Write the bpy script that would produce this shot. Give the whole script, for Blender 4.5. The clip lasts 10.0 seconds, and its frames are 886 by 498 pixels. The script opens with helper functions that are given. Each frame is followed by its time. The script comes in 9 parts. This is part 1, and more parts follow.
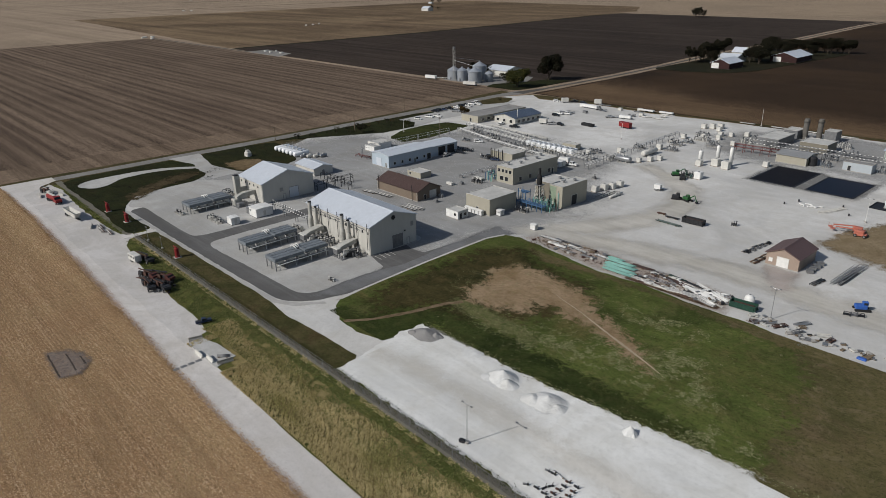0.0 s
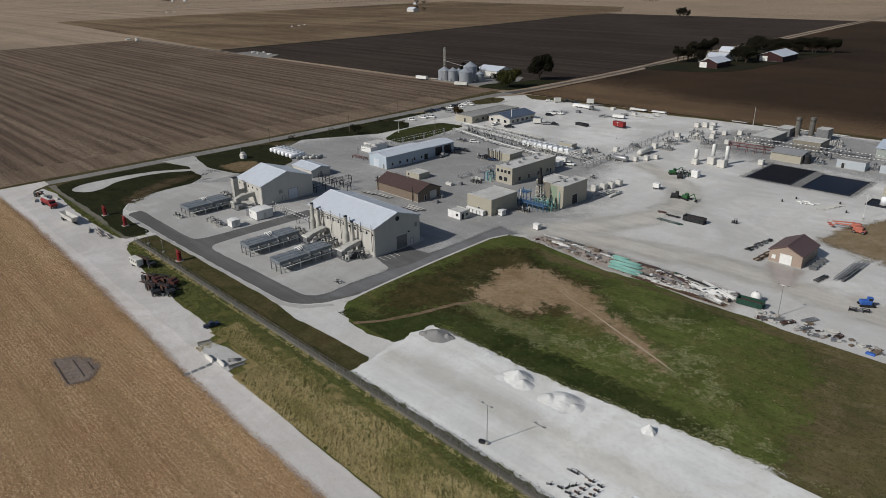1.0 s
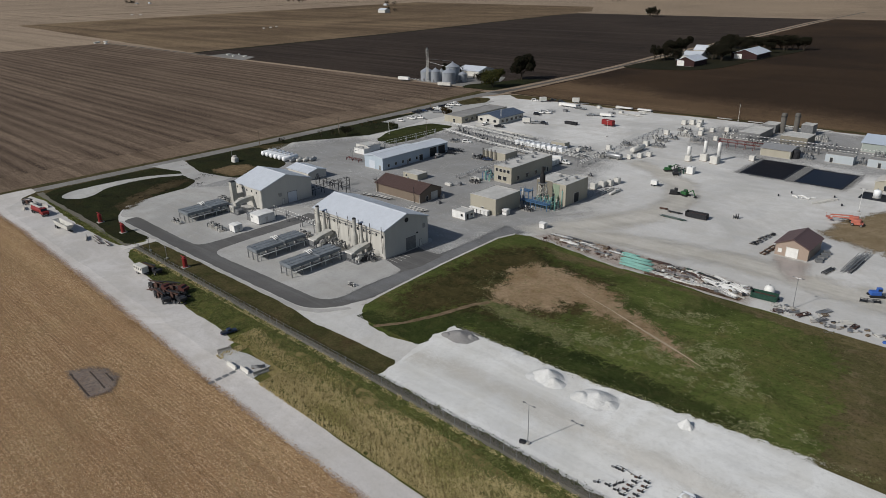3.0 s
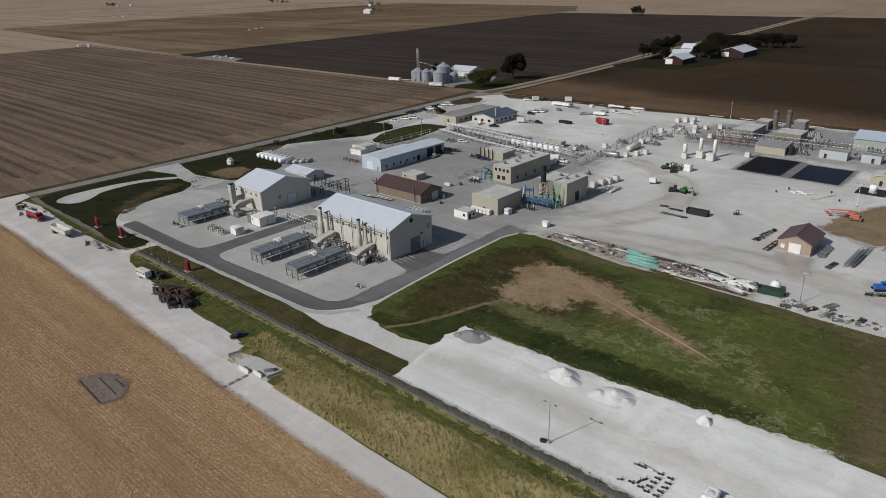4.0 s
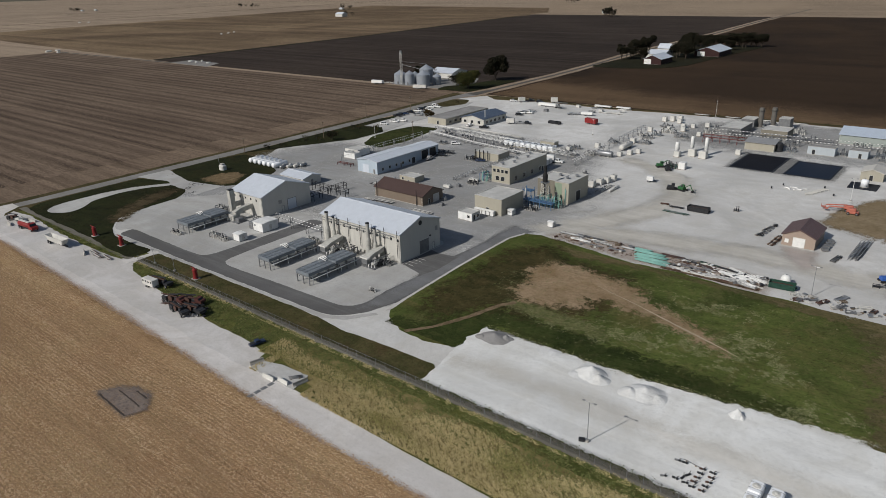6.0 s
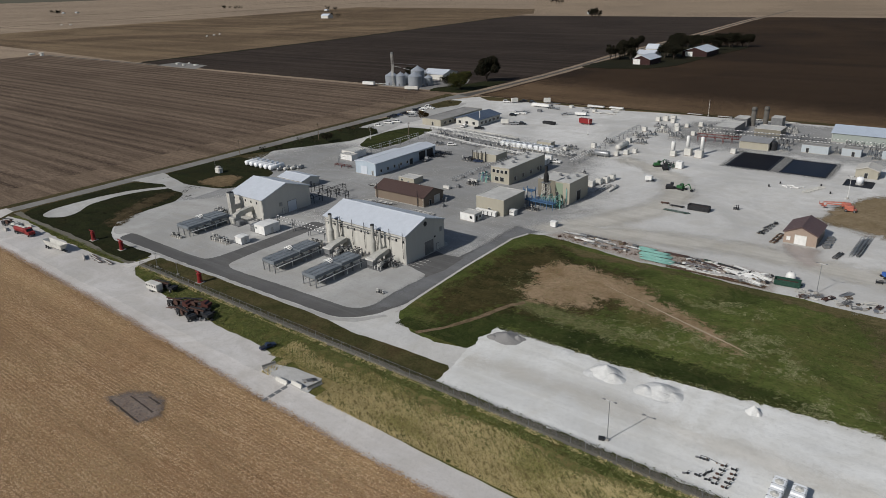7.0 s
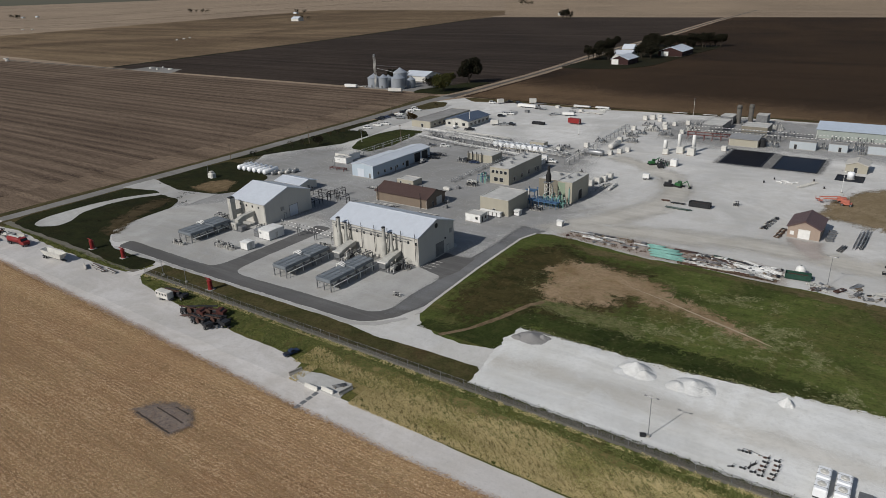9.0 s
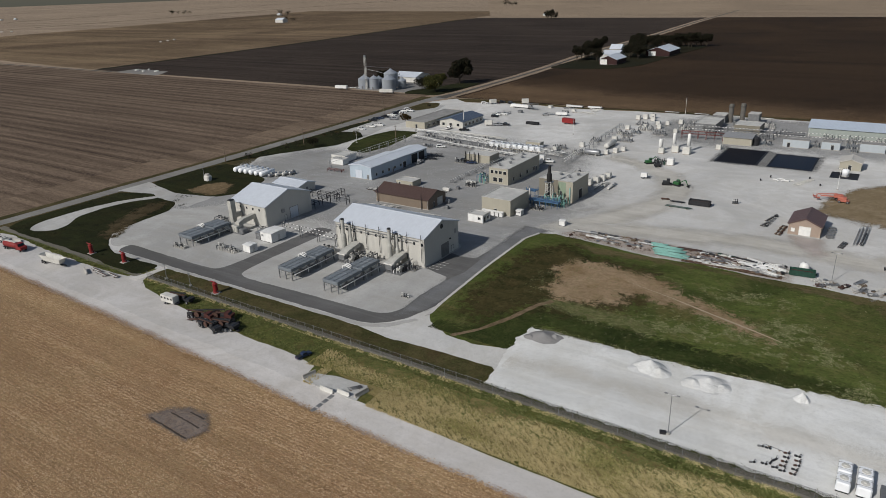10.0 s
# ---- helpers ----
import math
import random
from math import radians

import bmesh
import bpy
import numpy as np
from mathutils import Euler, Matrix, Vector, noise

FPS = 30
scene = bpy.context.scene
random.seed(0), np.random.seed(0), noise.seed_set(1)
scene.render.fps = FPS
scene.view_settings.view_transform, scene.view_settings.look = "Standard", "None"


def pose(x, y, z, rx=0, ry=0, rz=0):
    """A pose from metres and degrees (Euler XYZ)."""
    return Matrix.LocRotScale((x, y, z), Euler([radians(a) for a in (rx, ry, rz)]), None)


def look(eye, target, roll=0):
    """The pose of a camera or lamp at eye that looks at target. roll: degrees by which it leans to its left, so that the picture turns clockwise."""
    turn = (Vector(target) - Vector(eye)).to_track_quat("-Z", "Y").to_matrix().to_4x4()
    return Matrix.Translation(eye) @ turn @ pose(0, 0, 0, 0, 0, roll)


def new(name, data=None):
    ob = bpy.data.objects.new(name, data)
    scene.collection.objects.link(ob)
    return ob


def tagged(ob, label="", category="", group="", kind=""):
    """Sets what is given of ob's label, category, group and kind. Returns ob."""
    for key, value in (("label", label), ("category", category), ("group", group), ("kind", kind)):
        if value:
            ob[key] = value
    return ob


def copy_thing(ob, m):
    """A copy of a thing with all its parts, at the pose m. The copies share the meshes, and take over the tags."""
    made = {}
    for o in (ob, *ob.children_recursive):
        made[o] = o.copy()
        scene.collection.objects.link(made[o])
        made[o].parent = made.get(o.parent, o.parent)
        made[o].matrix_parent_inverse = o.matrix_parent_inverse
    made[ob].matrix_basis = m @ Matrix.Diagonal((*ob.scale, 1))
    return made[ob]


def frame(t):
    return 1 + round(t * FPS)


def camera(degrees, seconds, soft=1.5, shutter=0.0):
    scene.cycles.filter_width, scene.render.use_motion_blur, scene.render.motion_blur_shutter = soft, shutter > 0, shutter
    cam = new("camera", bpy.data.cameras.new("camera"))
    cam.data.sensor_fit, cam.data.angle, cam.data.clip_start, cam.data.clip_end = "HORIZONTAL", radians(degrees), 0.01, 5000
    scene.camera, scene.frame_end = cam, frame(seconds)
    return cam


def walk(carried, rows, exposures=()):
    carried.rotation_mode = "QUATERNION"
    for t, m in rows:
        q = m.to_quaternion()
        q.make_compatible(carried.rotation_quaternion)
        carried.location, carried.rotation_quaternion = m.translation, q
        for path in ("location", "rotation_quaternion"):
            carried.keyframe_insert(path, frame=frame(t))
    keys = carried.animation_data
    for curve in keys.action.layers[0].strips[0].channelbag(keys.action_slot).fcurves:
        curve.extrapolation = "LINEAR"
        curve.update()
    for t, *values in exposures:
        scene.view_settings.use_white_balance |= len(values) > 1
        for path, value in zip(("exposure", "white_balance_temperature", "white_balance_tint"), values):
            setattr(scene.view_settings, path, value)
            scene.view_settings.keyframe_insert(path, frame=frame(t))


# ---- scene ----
cam = camera(66.2, 10.0, 0.6)
PATH = [
    (0, (158.711, -114.254, 80.823), (157.34, -113.006, 80.072), -0.9),
    (0.5, (156.542, -116.305, 80.796), (155.185, -115.042, 80.046), -0.9),
    (1, (154.33, -118.381, 80.772), (152.988, -117.101, 80.022), -1.0),
    (1.5, (152.11, -120.384, 80.756), (150.782, -119.09, 80.007), -1.0),
    (2, (149.856, -122.397, 80.729), (148.544, -121.087, 79.98), -1.1),
    (2.5, (147.562, -124.373, 80.694), (146.265, -123.048, 79.945), -1.1),
    (4, (140.615, -130.008, 80.53), (139.363, -128.64, 79.781), -1.5),
    (4.5, (138.422, -131.832, 80.525), (137.185, -130.451, 79.777), -1.5),
    (5, (136.25, -133.568, 80.518), (135.026, -132.173, 79.771), -1.6),
    (5.5, (133.964, -135.286, 80.505), (132.755, -133.877, 79.759), -1.7),
    (7, (126.774, -140.608, 80.486), (125.614, -139.159, 79.744), -1.9),
    (7.5, (124.305, -142.425, 80.467), (123.161, -140.962, 79.726), -1.9),
    (8, (121.709, -144.226, 80.465), (120.582, -142.749, 79.725), -2.0),
    (8.5, (119.093, -145.933, 80.482), (117.983, -144.443, 79.742), -2.0),
    (9, (116.438, -147.632, 80.524), (115.345, -146.129, 79.784), -2.1),
    (9.5, (113.779, -149.337, 80.555), (112.704, -147.822, 79.815), -2.2),
    (10, (111.053, -151.05, 80.576), (109.997, -149.521, 79.837), -2.2),
]
walk(cam, [(t, look(eye, target, roll)) for t, eye, target, roll in PATH], exposures=[(0, -0.10)])

# ---------------------------------------------------------------- light
SUN_FROM = Vector((-0.285, -0.958, 0.0)).normalized()
SUN_ELEV = radians(36)
world = bpy.data.worlds.new("sky")
scene.world = world
world.use_nodes = True
wn = world.node_tree.nodes
sky = wn.new("ShaderNodeTexSky")
sky.sky_type = "NISHITA"
sky.sun_disc = False
sky.sun_elevation = SUN_ELEV
sky.sun_rotation = math.atan2(SUN_FROM.x, SUN_FROM.y)
sky.air_density, sky.dust_density, sky.ozone_density = 1.0, 1.5, 1.0
wn["Background"].inputs["Strength"].default_value = 0.062
world.node_tree.links.new(sky.outputs["Color"], wn["Background"].inputs["Color"])
sun_data = bpy.data.lights.new("sun", "SUN")
sun_data.energy, sun_data.angle, sun_data.color = 3.75, radians(0.53), (1.0, 0.965, 0.915)
sun = new("sun", sun_data)
sun.matrix_world = look(SUN_FROM * 100 * math.cos(SUN_ELEV) + Vector((0, 0, 100 * math.sin(SUN_ELEV))), (0, 0, 0))

# ---------------------------------------------------------------- materials
class Nodes:
    """A short hand for building one node material."""

    def __init__(self, name, rough=0.8, metal=0.0, spec=0.3):
        self.m = bpy.data.materials.new(name)
        self.m.use_nodes = True
        self.t = self.m.node_tree
        self.b = self.t.nodes["Principled BSDF"]
        self.set("Roughness", rough)
        self.set("Metallic", metal)
        self.set("Specular IOR Level", spec)

    def set(self, key, value):
        if hasattr(value, "links"):
            self.t.links.new(value, self.b.inputs[key])
        else:
            self.b.inputs[key].default_value = value

    def node(self, kind, **ins):
        n = self.t.nodes.new(kind)
        for key, value in ins.items():
            k = key.replace("_", " ")
            if hasattr(value, "links"):
                self.t.links.new(value, n.inputs[k])
            else:
                n.inputs[k].default_value = value
        return n

    def coords(self, scale=(1, 1, 1), turn=0.0):
        tc = self.t.nodes.new("ShaderNodeTexCoord")
        mp = self.t.nodes.new("ShaderNodeMapping")
        mp.inputs["Scale"].default_value = scale
        mp.inputs["Rotation"].default_value = (0, 0, turn)
        self.t.links.new(tc.outputs["Object"], mp.inputs["Vector"])
        return mp.outputs["Vector"]

    def noise(self, scale, detail=4.0, vec=None, rough=0.6, warp=0.0):
        n = self.node("ShaderNodeTexNoise", Scale=scale, Detail=detail, Roughness=rough, Distortion=warp)
        self.t.links.new(vec if vec is not None else self.coords(), n.inputs["Vector"])
        return n.outputs["Fac"]

    def wave(self, scale, vec, distortion=0.0, direction="X", detail=2.0, detail_scale=1.0):
        n = self.node("ShaderNodeTexWave", Scale=scale, Distortion=distortion, Detail=detail, Detail_Scale=detail_scale)
        n.bands_direction = direction
        self.t.links.new(vec, n.inputs["Vector"])
        return n.outputs["Fac"]

    def ramp(self, fac, stops):
        r = self.t.nodes.new("ShaderNodeValToRGB")
        e = r.color_ramp.elements
        while len(e) < len(stops):
            e.new(0.5)
        for k, (p, c) in zip(e, stops):
            k.position = p
            k.color = (c, c, c, 1) if isinstance(c, (int, float)) else (*c, 1)
        self.t.links.new(fac, r.inputs["Fac"])
        return r.outputs["Color"]

    def mix(self, fac, a, b, kind="MIX"):
        n = self.t.nodes.new("ShaderNodeMix")
        n.data_type, n.blend_type = "RGBA", kind
        for s, v in ((0, fac), (6, a), (7, b)):
            if hasattr(v, "links"):
                self.t.links.new(v, n.inputs[s])
            else:
                n.inputs[s].default_value = v if s == 0 else ((*v, 1) if len(v) == 3 else v)
        return n.outputs[2]

    def bump(self, height, strength=0.3, distance=0.1):
        n = self.node("ShaderNodeBump", Strength=strength, Distance=distance, Height=height)
        self.set("Normal", n.outputs["Normal"])

    def half(self, value):
        s = self.node("ShaderNodeMath")
        s.operation = "MULTIPLY"
        self.t.links.new(value, s.inputs[0])
        s.inputs[1].default_value = 0.5
        return s.outputs[0]

    def object_random(self):
        return self.t.nodes.new("ShaderNodeObjectInfo").outputs["Random"]

    def island_random(self):
        return self.t.nodes.new("ShaderNodeNewGeometry").outputs["Random Per Island"]


def dim(c, k):
    return tuple(min(1.0, v * k) for v in c)


def paint(name, c, rough=0.55, metal=0.0, wear=0.25, scale=0.6, spec=0.3):
    """A painted or plain surface with broad stains and a fine grain."""
    n = Nodes(name, rough, metal, spec)
    broad = n.ramp(n.noise(scale, 5), [(0.3, 0.0), (0.75, 1.0)])
    fine = n.noise(scale * 14, 3)
    col = n.mix(broad, dim(c, 1 - wear), dim(c, 1 + wear * 0.3))
    n.set("Base Color", n.mix(n.ramp(fine, [(0.35, 0.0), (0.7, wear)]), col, dim(c, 0.75)))
    n.bump(fine, 0.12, 0.02)
    return n.m


def sheet_metal(name, c, rib=0.9, axis="X", rough=0.45, metal=0.0, dirt=0.3, line=0.3):
    """Ribbed metal cladding or roofing with runs of dirt down the sheets."""
    n = Nodes(name, rough, metal, 0.4)
    v = n.coords()
    ribs = n.wave(1.0 / rib * 0.5, v, 0.0, axis)
    seams = n.ramp(ribs, [(0.0, 0.0), (0.9, 0.0), (1.0, 1.0)])
    streak = n.noise(0.35, 6, n.coords((1.6, 1.6, 0.25)))
    broad = n.noise(0.09, 4)
    col = n.mix(n.ramp(streak, [(0.35, 0.0), (0.8, dirt)]), c, dim(c, 0.6))
    col = n.mix(n.ramp(broad, [(0.35, 0.0), (0.7, 0.35)]), col, dim(c, 0.86))
    n.set("Base Color", n.mix(n.ramp(ribs, [(0.82, 0.0), (1.0, line)]), col, dim(c, 0.7)))
    n.bump(seams, 0.5, 0.05)
    return n.m


def gravel_colour(n, c, track=0.0, turn=0.0, fine=1.0, dark=0.8):
    """Crushed limestone: dusty drifts, damp stains, wheel tracks and loose stone."""
    v = n.coords()
    big = n.noise(0.016, 6, v, 0.6, 1.5)
    mid = n.noise(0.10, 7, v, 0.68, 1.0)
    small = n.noise(1.1 * fine, 6, v, 0.75)
    grit = n.noise(4.5, 4, v, 0.75)
    drift = n.noise(0.045, 7, v, 0.66, 2.2)
    col = n.mix(n.ramp(big, [(0.38, 0.0), (0.62, 1.0)]), dim(c, dark), dim(c, 1.12))
    col = n.mix(n.ramp(drift, [(0.45, 0.0), (0.68, 0.62)]), col, dim((c[0], c[1] * 0.965, c[2] * 0.90), 0.80))
    col = n.mix(n.ramp(mid, [(0.46, 0.0), (0.68, 0.45)]), col, dim((c[0], c[1] * 0.985, c[2] * 0.94), 0.80))
    col = n.mix(n.ramp(mid, [(0.30, 0.4), (0.45, 0.0)]), col, dim(c, 1.12))
    if track:
        w = n.noise(0.35, 5, n.coords((0.035, 1.0, 1), turn), 0.65, 0.4)
        col = n.mix(n.ramp(w, [(0.48, 0.0), (0.66, track)]), col, dim(c, 1.22))
        col = n.mix(n.ramp(w, [(0.34, track), (0.47, 0.0)]), col, dim(c, 0.74))
    col = n.mix(n.ramp(small, [(0.5, 0.0), (0.68, 0.45)]), col, dim(c, 0.70))
    col = n.mix(n.ramp(grit, [(0.5, 0.0), (0.68, 0.30)]), col, dim(c, 0.55))
    return col, n.mix(0.5, small, grit)


def gravel(name, *looks):
    n = Nodes(name, 0.95, 0, 0.1)
    col, relief = gravel_colour(n, *looks)
    n.set("Base Color", col)
    n.bump(relief, 0.35, 0.06)
    return n.m


def by_wear(n, rag_scale, reach, low, high):
    """Lets the surface thin out to scattered grains as the mesh's 'bare' value falls, so that the ground under it shows."""
    at = n.t.nodes.new("ShaderNodeAttribute")
    at.attribute_name = "bare"
    rag = n.noise(rag_scale, 8, None, 0.78, 0.5)
    s = n.node("ShaderNodeMath")
    s.operation = "MULTIPLY_ADD"
    n.t.links.new(rag, s.inputs[0])
    s.inputs[1].default_value = reach
    n.t.links.new(at.outputs["Fac"], s.inputs[2])
    fac = n.ramp(n.half(s.outputs[0]), [(low, 0.0), (high, 1.0)])
    gate = n.ramp(at.outputs["Fac"], [(0.02, 0.0), (0.32, 1.0)])
    grains = n.ramp(n.noise(15.0, 2, None, 0.6), [(0.33, 0.02), (0.67, 0.99)])
    cover = n.node("ShaderNodeMath")
    cover.operation = "GREATER_THAN"
    n.t.links.new(n.mix(1.0, fac, gate, "MULTIPLY"), cover.inputs[0])
    n.t.links.new(grains, cover.inputs[1])
    n.set("Alpha", cover.outputs[0])


def worn_gravel(name, *looks):
    """A layer strewn over stone: traffic dirt, and cloud shade for the inner yard."""
    n = Nodes(name, 0.95, 0, 0.1)
    col, relief = gravel_colour(n, *looks)
    n.set("Base Color", col)
    by_wear(n, 0.09, 1.6, 0.45, 0.90)
    n.bump(relief, 0.35, 0.06)
    return n.m


def soil_colour(n, a, b, row=6.0, turn=0.0, contrast=0.5, wide=0.004, residue=None, grain=1.0, fleck=None, furrow=0.0):
    """Passes of the machines, residue, damp and dry ground; some fields carry cloud shade here."""
    v = n.coords()
    big = n.noise(wide, 6, v, 0.62, 1.2)
    passes = n.noise(1.0 / row, 4, n.coords((0.012, 1.0, 1), turn), 0.7, 0.15)
    streak = n.noise(2.6 / row, 5, n.coords((0.05, 1.0, 1), turn), 0.7, 0.3)
    small = n.noise(1.3 * grain, 6, n.coords((0.45, 1.5, 1), turn), 0.8)
    tiny = n.noise(4.2 * grain, 4, n.coords((0.6, 1.2, 1), turn), 0.8)
    col = n.mix(n.ramp(big, [(0.38, 0.0), (0.62, 1.0)]), a, b)
    col = n.mix(n.ramp(passes, [(0.50, 0.0), (0.64, contrast)]), col, dim(a, 0.50))
    col = n.mix(n.ramp(passes, [(0.36, contrast), (0.48, 0.0)]), col, dim(b, 1.35))
    col = n.mix(n.ramp(streak, [(0.48, 0.0), (0.68, contrast * 0.8)]), col, dim(a, 0.62))
    if furrow:
        line = n.wave(0.314 / row, n.coords((0.03, 1.0, 1), turn), 5.0, "Y", 4.0, 1.6)
        gaps = n.ramp(n.noise(0.5 / row, 4, n.coords((0.10, 1.0, 1), turn), 0.7), [(0.40, 0.15), (0.58, 1.0)])
        col = n.mix(n.mix(1.0, n.ramp(line, [(0.72, 0.0), (0.97, furrow)]), gaps, "MULTIPLY"), col, dim(a, 0.48))
        col = n.mix(n.ramp(line, [(0.05, furrow * 0.55), (0.40, 0.0)]), col, dim(b, 1.25))
    col = n.mix(n.ramp(small, [(0.46, 0.0), (0.61, 0.7)]), col, residue or dim(a, 0.55))
    col = n.mix(n.ramp(tiny, [(0.50, 0.0), (0.62, 0.7)]), col, fleck or dim(b, 1.5))
    return col, small


def soil(name, *looks):
    """A harvested or tilled field."""
    n = Nodes(name, 1.0, 0, 0.05)
    col, small = soil_colour(n, *looks)
    n.set("Base Color", col)
    n.bump(small, 0.5, 0.2)
    return n.m


def worked_soil(name, *looks):
    """Soil that passes softly into its field; serves the strip coloured as sunlit."""
    n = Nodes(name, 1.0, 0, 0.05)
    col, small = soil_colour(n, *looks)
    n.set("Base Color", col)
    by_wear(n, 0.02, 0.8, 0.30, 0.85)
    n.bump(small, 0.5, 0.2)
    return n.m


def turf_colour(n, a, b, dry, amount, scale):
    """Rough mown grass: lush and thin patches, dry stalks, small tussocks."""
    v = n.coords()
    big = n.noise(scale, 6, v, 0.65, 1.0)
    mid = n.noise(scale * 4, 7, v, 0.75, 0.8)
    fleck = n.noise(1.7, 6, v, 0.8)
    tiny = n.noise(5.0, 4, v, 0.8)
    mow = n.noise(0.3, 5, n.coords((0.12, 1.2, 1)), 0.65)
    wide = n.noise(scale * 0.6, 7, n.coords((1, 1, 1), 0.9), 0.7, 2.0)
    col = n.mix(n.ramp(big, [(0.40, 0.0), (0.60, 1.0)]), a, b)
    col = n.mix(n.ramp(wide, [(0.50, 0.0), (0.64, amount * 1.2)]), col, dim((dry[0], dry[1] * 0.9, dry[2] * 0.85), 0.62))
    col = n.mix(n.ramp(mid, [(0.50, 0.0), (0.66, amount)]), col, dry)
    col = n.mix(n.ramp(mow, [(0.46, 0.0), (0.64, 0.32)]), col, dim(a, 0.70))
    clump = n.noise(0.8, 5, v, 0.75, 0.4)
    col = n.mix(n.ramp(clump, [(0.48, 0.0), (0.66, 0.32)]), col, dim(a, 0.6))
    col = n.mix(n.ramp(clump, [(0.34, 0.22), (0.48, 0.0)]), col, dim(b, 1.2))
    col = n.mix(n.ramp(fleck, [(0.5, 0.0), (0.64, 0.64)]), col, dim(a, 0.40))
    col = n.mix(n.ramp(tiny, [(0.54, 0.0), (0.68, 0.5)]), col, dim(dry, 1.1))
    return col, fleck


def turf(name, a, b, dry, amount=0.5, scale=0.05):
    n = Nodes(name, 1.0, 0, 0.05)
    col, fleck = turf_colour(n, a, b, dry, amount, scale)
    n.set("Base Color", col)
    n.bump(fleck, 0.7, 0.2)
    return n.m


def earth_on_gravel(name, *looks):
    """Bare earth spread over stone."""
    n = Nodes(name, 1.0, 0, 0.06)
    col, relief = turf_colour(n, *looks)
    n.set("Base Color", col)
    by_wear(n, 0.14, 2.0, 0.60, 0.88)
    n.bump(relief, 0.4, 0.08)
    return n.m


def worn_turf(name, *looks):
    """Thin, lush or bare growth within a lawn, with a ragged edge."""
    n = Nodes(name, 1.0, 0, 0.05)
    col, fleck = turf_colour(n, *looks)
    n.set("Base Color", col)
    by_wear(n, 0.35, 2.3, 0.69, 0.89)
    n.bump(fleck, 0.7, 0.2)
    return n.m


def blades(name, a, b, c, patch=0.9, depth=0.6, stretch=(1, 1, 1), turn=0.0):
    """Loose plants: every tuft of its own tint, in darker and paler drifts."""
    n = Nodes(name, 0.9, 0, 0.1)
    tint = n.ramp(n.island_random(), [(0.0, a), (0.5, b), (1.0, c)])
    v = n.coords(stretch, turn)
    drift = n.noise(patch, 5, v, 0.7, 0.6)
    broad = n.noise(patch * 0.22, 5, v, 0.65, 1.0)
    tint = n.mix(n.ramp(drift, [(0.50, 0.0), (0.62, depth)]), tint, dim(a, 0.45))
    tint = n.mix(n.ramp(drift, [(0.36, depth * 0.8), (0.47, 0.0)]), tint, dim(c, 1.15))
    n.set("Base Color", n.mix(n.ramp(broad, [(0.46, 0.0), (0.62, depth * 0.7)]), tint, dim(a, 0.8)))
    return n.m


M_GROUND = soil("far_farmland", (0.225, 0.175, 0.130), (0.30, 0.235, 0.172), 30, 0.0, 0.35, 0.0022)
M_STUBBLE = soil("corn_stubble", (0.285, 0.172, 0.090), (0.320, 0.225, 0.118), 5.0, 0.0, 0.40, 0.03, (0.120, 0.068, 0.034), 1.3, (0.50, 0.37, 0.235))
M_FIELD_W = soil("harvested_bean_field", (0.078, 0.055, 0.041), (0.150, 0.111, 0.081), 9.0, -0.07, 0.9, 0.005, (0.055, 0.038, 0.029), 0.30, (0.23, 0.178, 0.130), 0.85)
M_HEADLAND = soil("field_headland", (0.115, 0.083, 0.060), (0.175, 0.130, 0.094), 5.0, 1.5708, 0.8, 0.01, (0.070, 0.050, 0.038), 0.6, (0.22, 0.17, 0.12), 0.8)
# Very dark base: the cloud shadow over this field is in its colour.
M_FIELD_SHADED = soil("tilled_field_shade_toned", (0.027, 0.021, 0.018), (0.052, 0.040, 0.033), 9.0, 0.12, 0.9, 0.003, None, 0.3, (0.082, 0.064, 0.050))
# Soil set well below its own brown: cloud shade put into the colour.
M_FIELD_N = soil("brown_field_shade_toned", (0.020, 0.0145, 0.0112), (0.050, 0.032, 0.019), 22.0, 0.0, 0.22, 0.0045)
# The sunlit part of the field above, painted as a lighter brown.
M_SUNLIT_STRIP = worked_soil("sunlit_field_strip", (0.100, 0.066, 0.040), (0.150, 0.102, 0.062), 9.0, 0.05, 0.4, 0.008, None, 0.5)
M_FIELD_TAN = soil("tan_stubble_field", (0.21, 0.162, 0.118), (0.29, 0.225, 0.160), 40.0, 0.3, 0.3, 0.002)
M_FIELD_RUST = soil("rust_stubble_field", (0.065, 0.045, 0.030), (0.20, 0.145, 0.09), 40.0, 0.0, 0.4, 0.0026)
YARD = ((0.560, 0.556, 0.540), 0.13, 0.35, 1.0, 0.76)
M_YARD = gravel("yard_limestone", *YARD)
PAD = ((0.652, 0.656, 0.640), 0.3, 0.1, 1.0, 0.86)
M_PAD = gravel("white_limestone", *PAD)
M_PAD_TRACK = worn_gravel("driven_limestone", (0.565, 0.55, 0.512), 0.4, 0.25, 1.0, 0.84)
M_LOT = gravel("lot_limestone", (0.41, 0.408, 0.395), 0.15, 0.2)
# Trodden grey, with passing cloud shade averaged into the tone.
M_INNER = worn_gravel("trodden_shade_toned_limestone", (0.295, 0.296, 0.292), 0.2, 0.5)
M_DUSTY = worn_gravel("dusty_drive", (0.175, 0.178, 0.182), 0.4, 1.5708)
M_ROAD = gravel("road_limestone", (0.545, 0.525, 0.505), 0.16, 0.0, 1.0, 0.92)
M_APRON = gravel("shoulder_limestone", (0.50, 0.485, 0.47), 0.12, 0.0, 1.0, 0.86)
M_FRINGE = worn_gravel("dirty_road_fringe", (0.36, 0.285, 0.245), 0.3, 0.0)
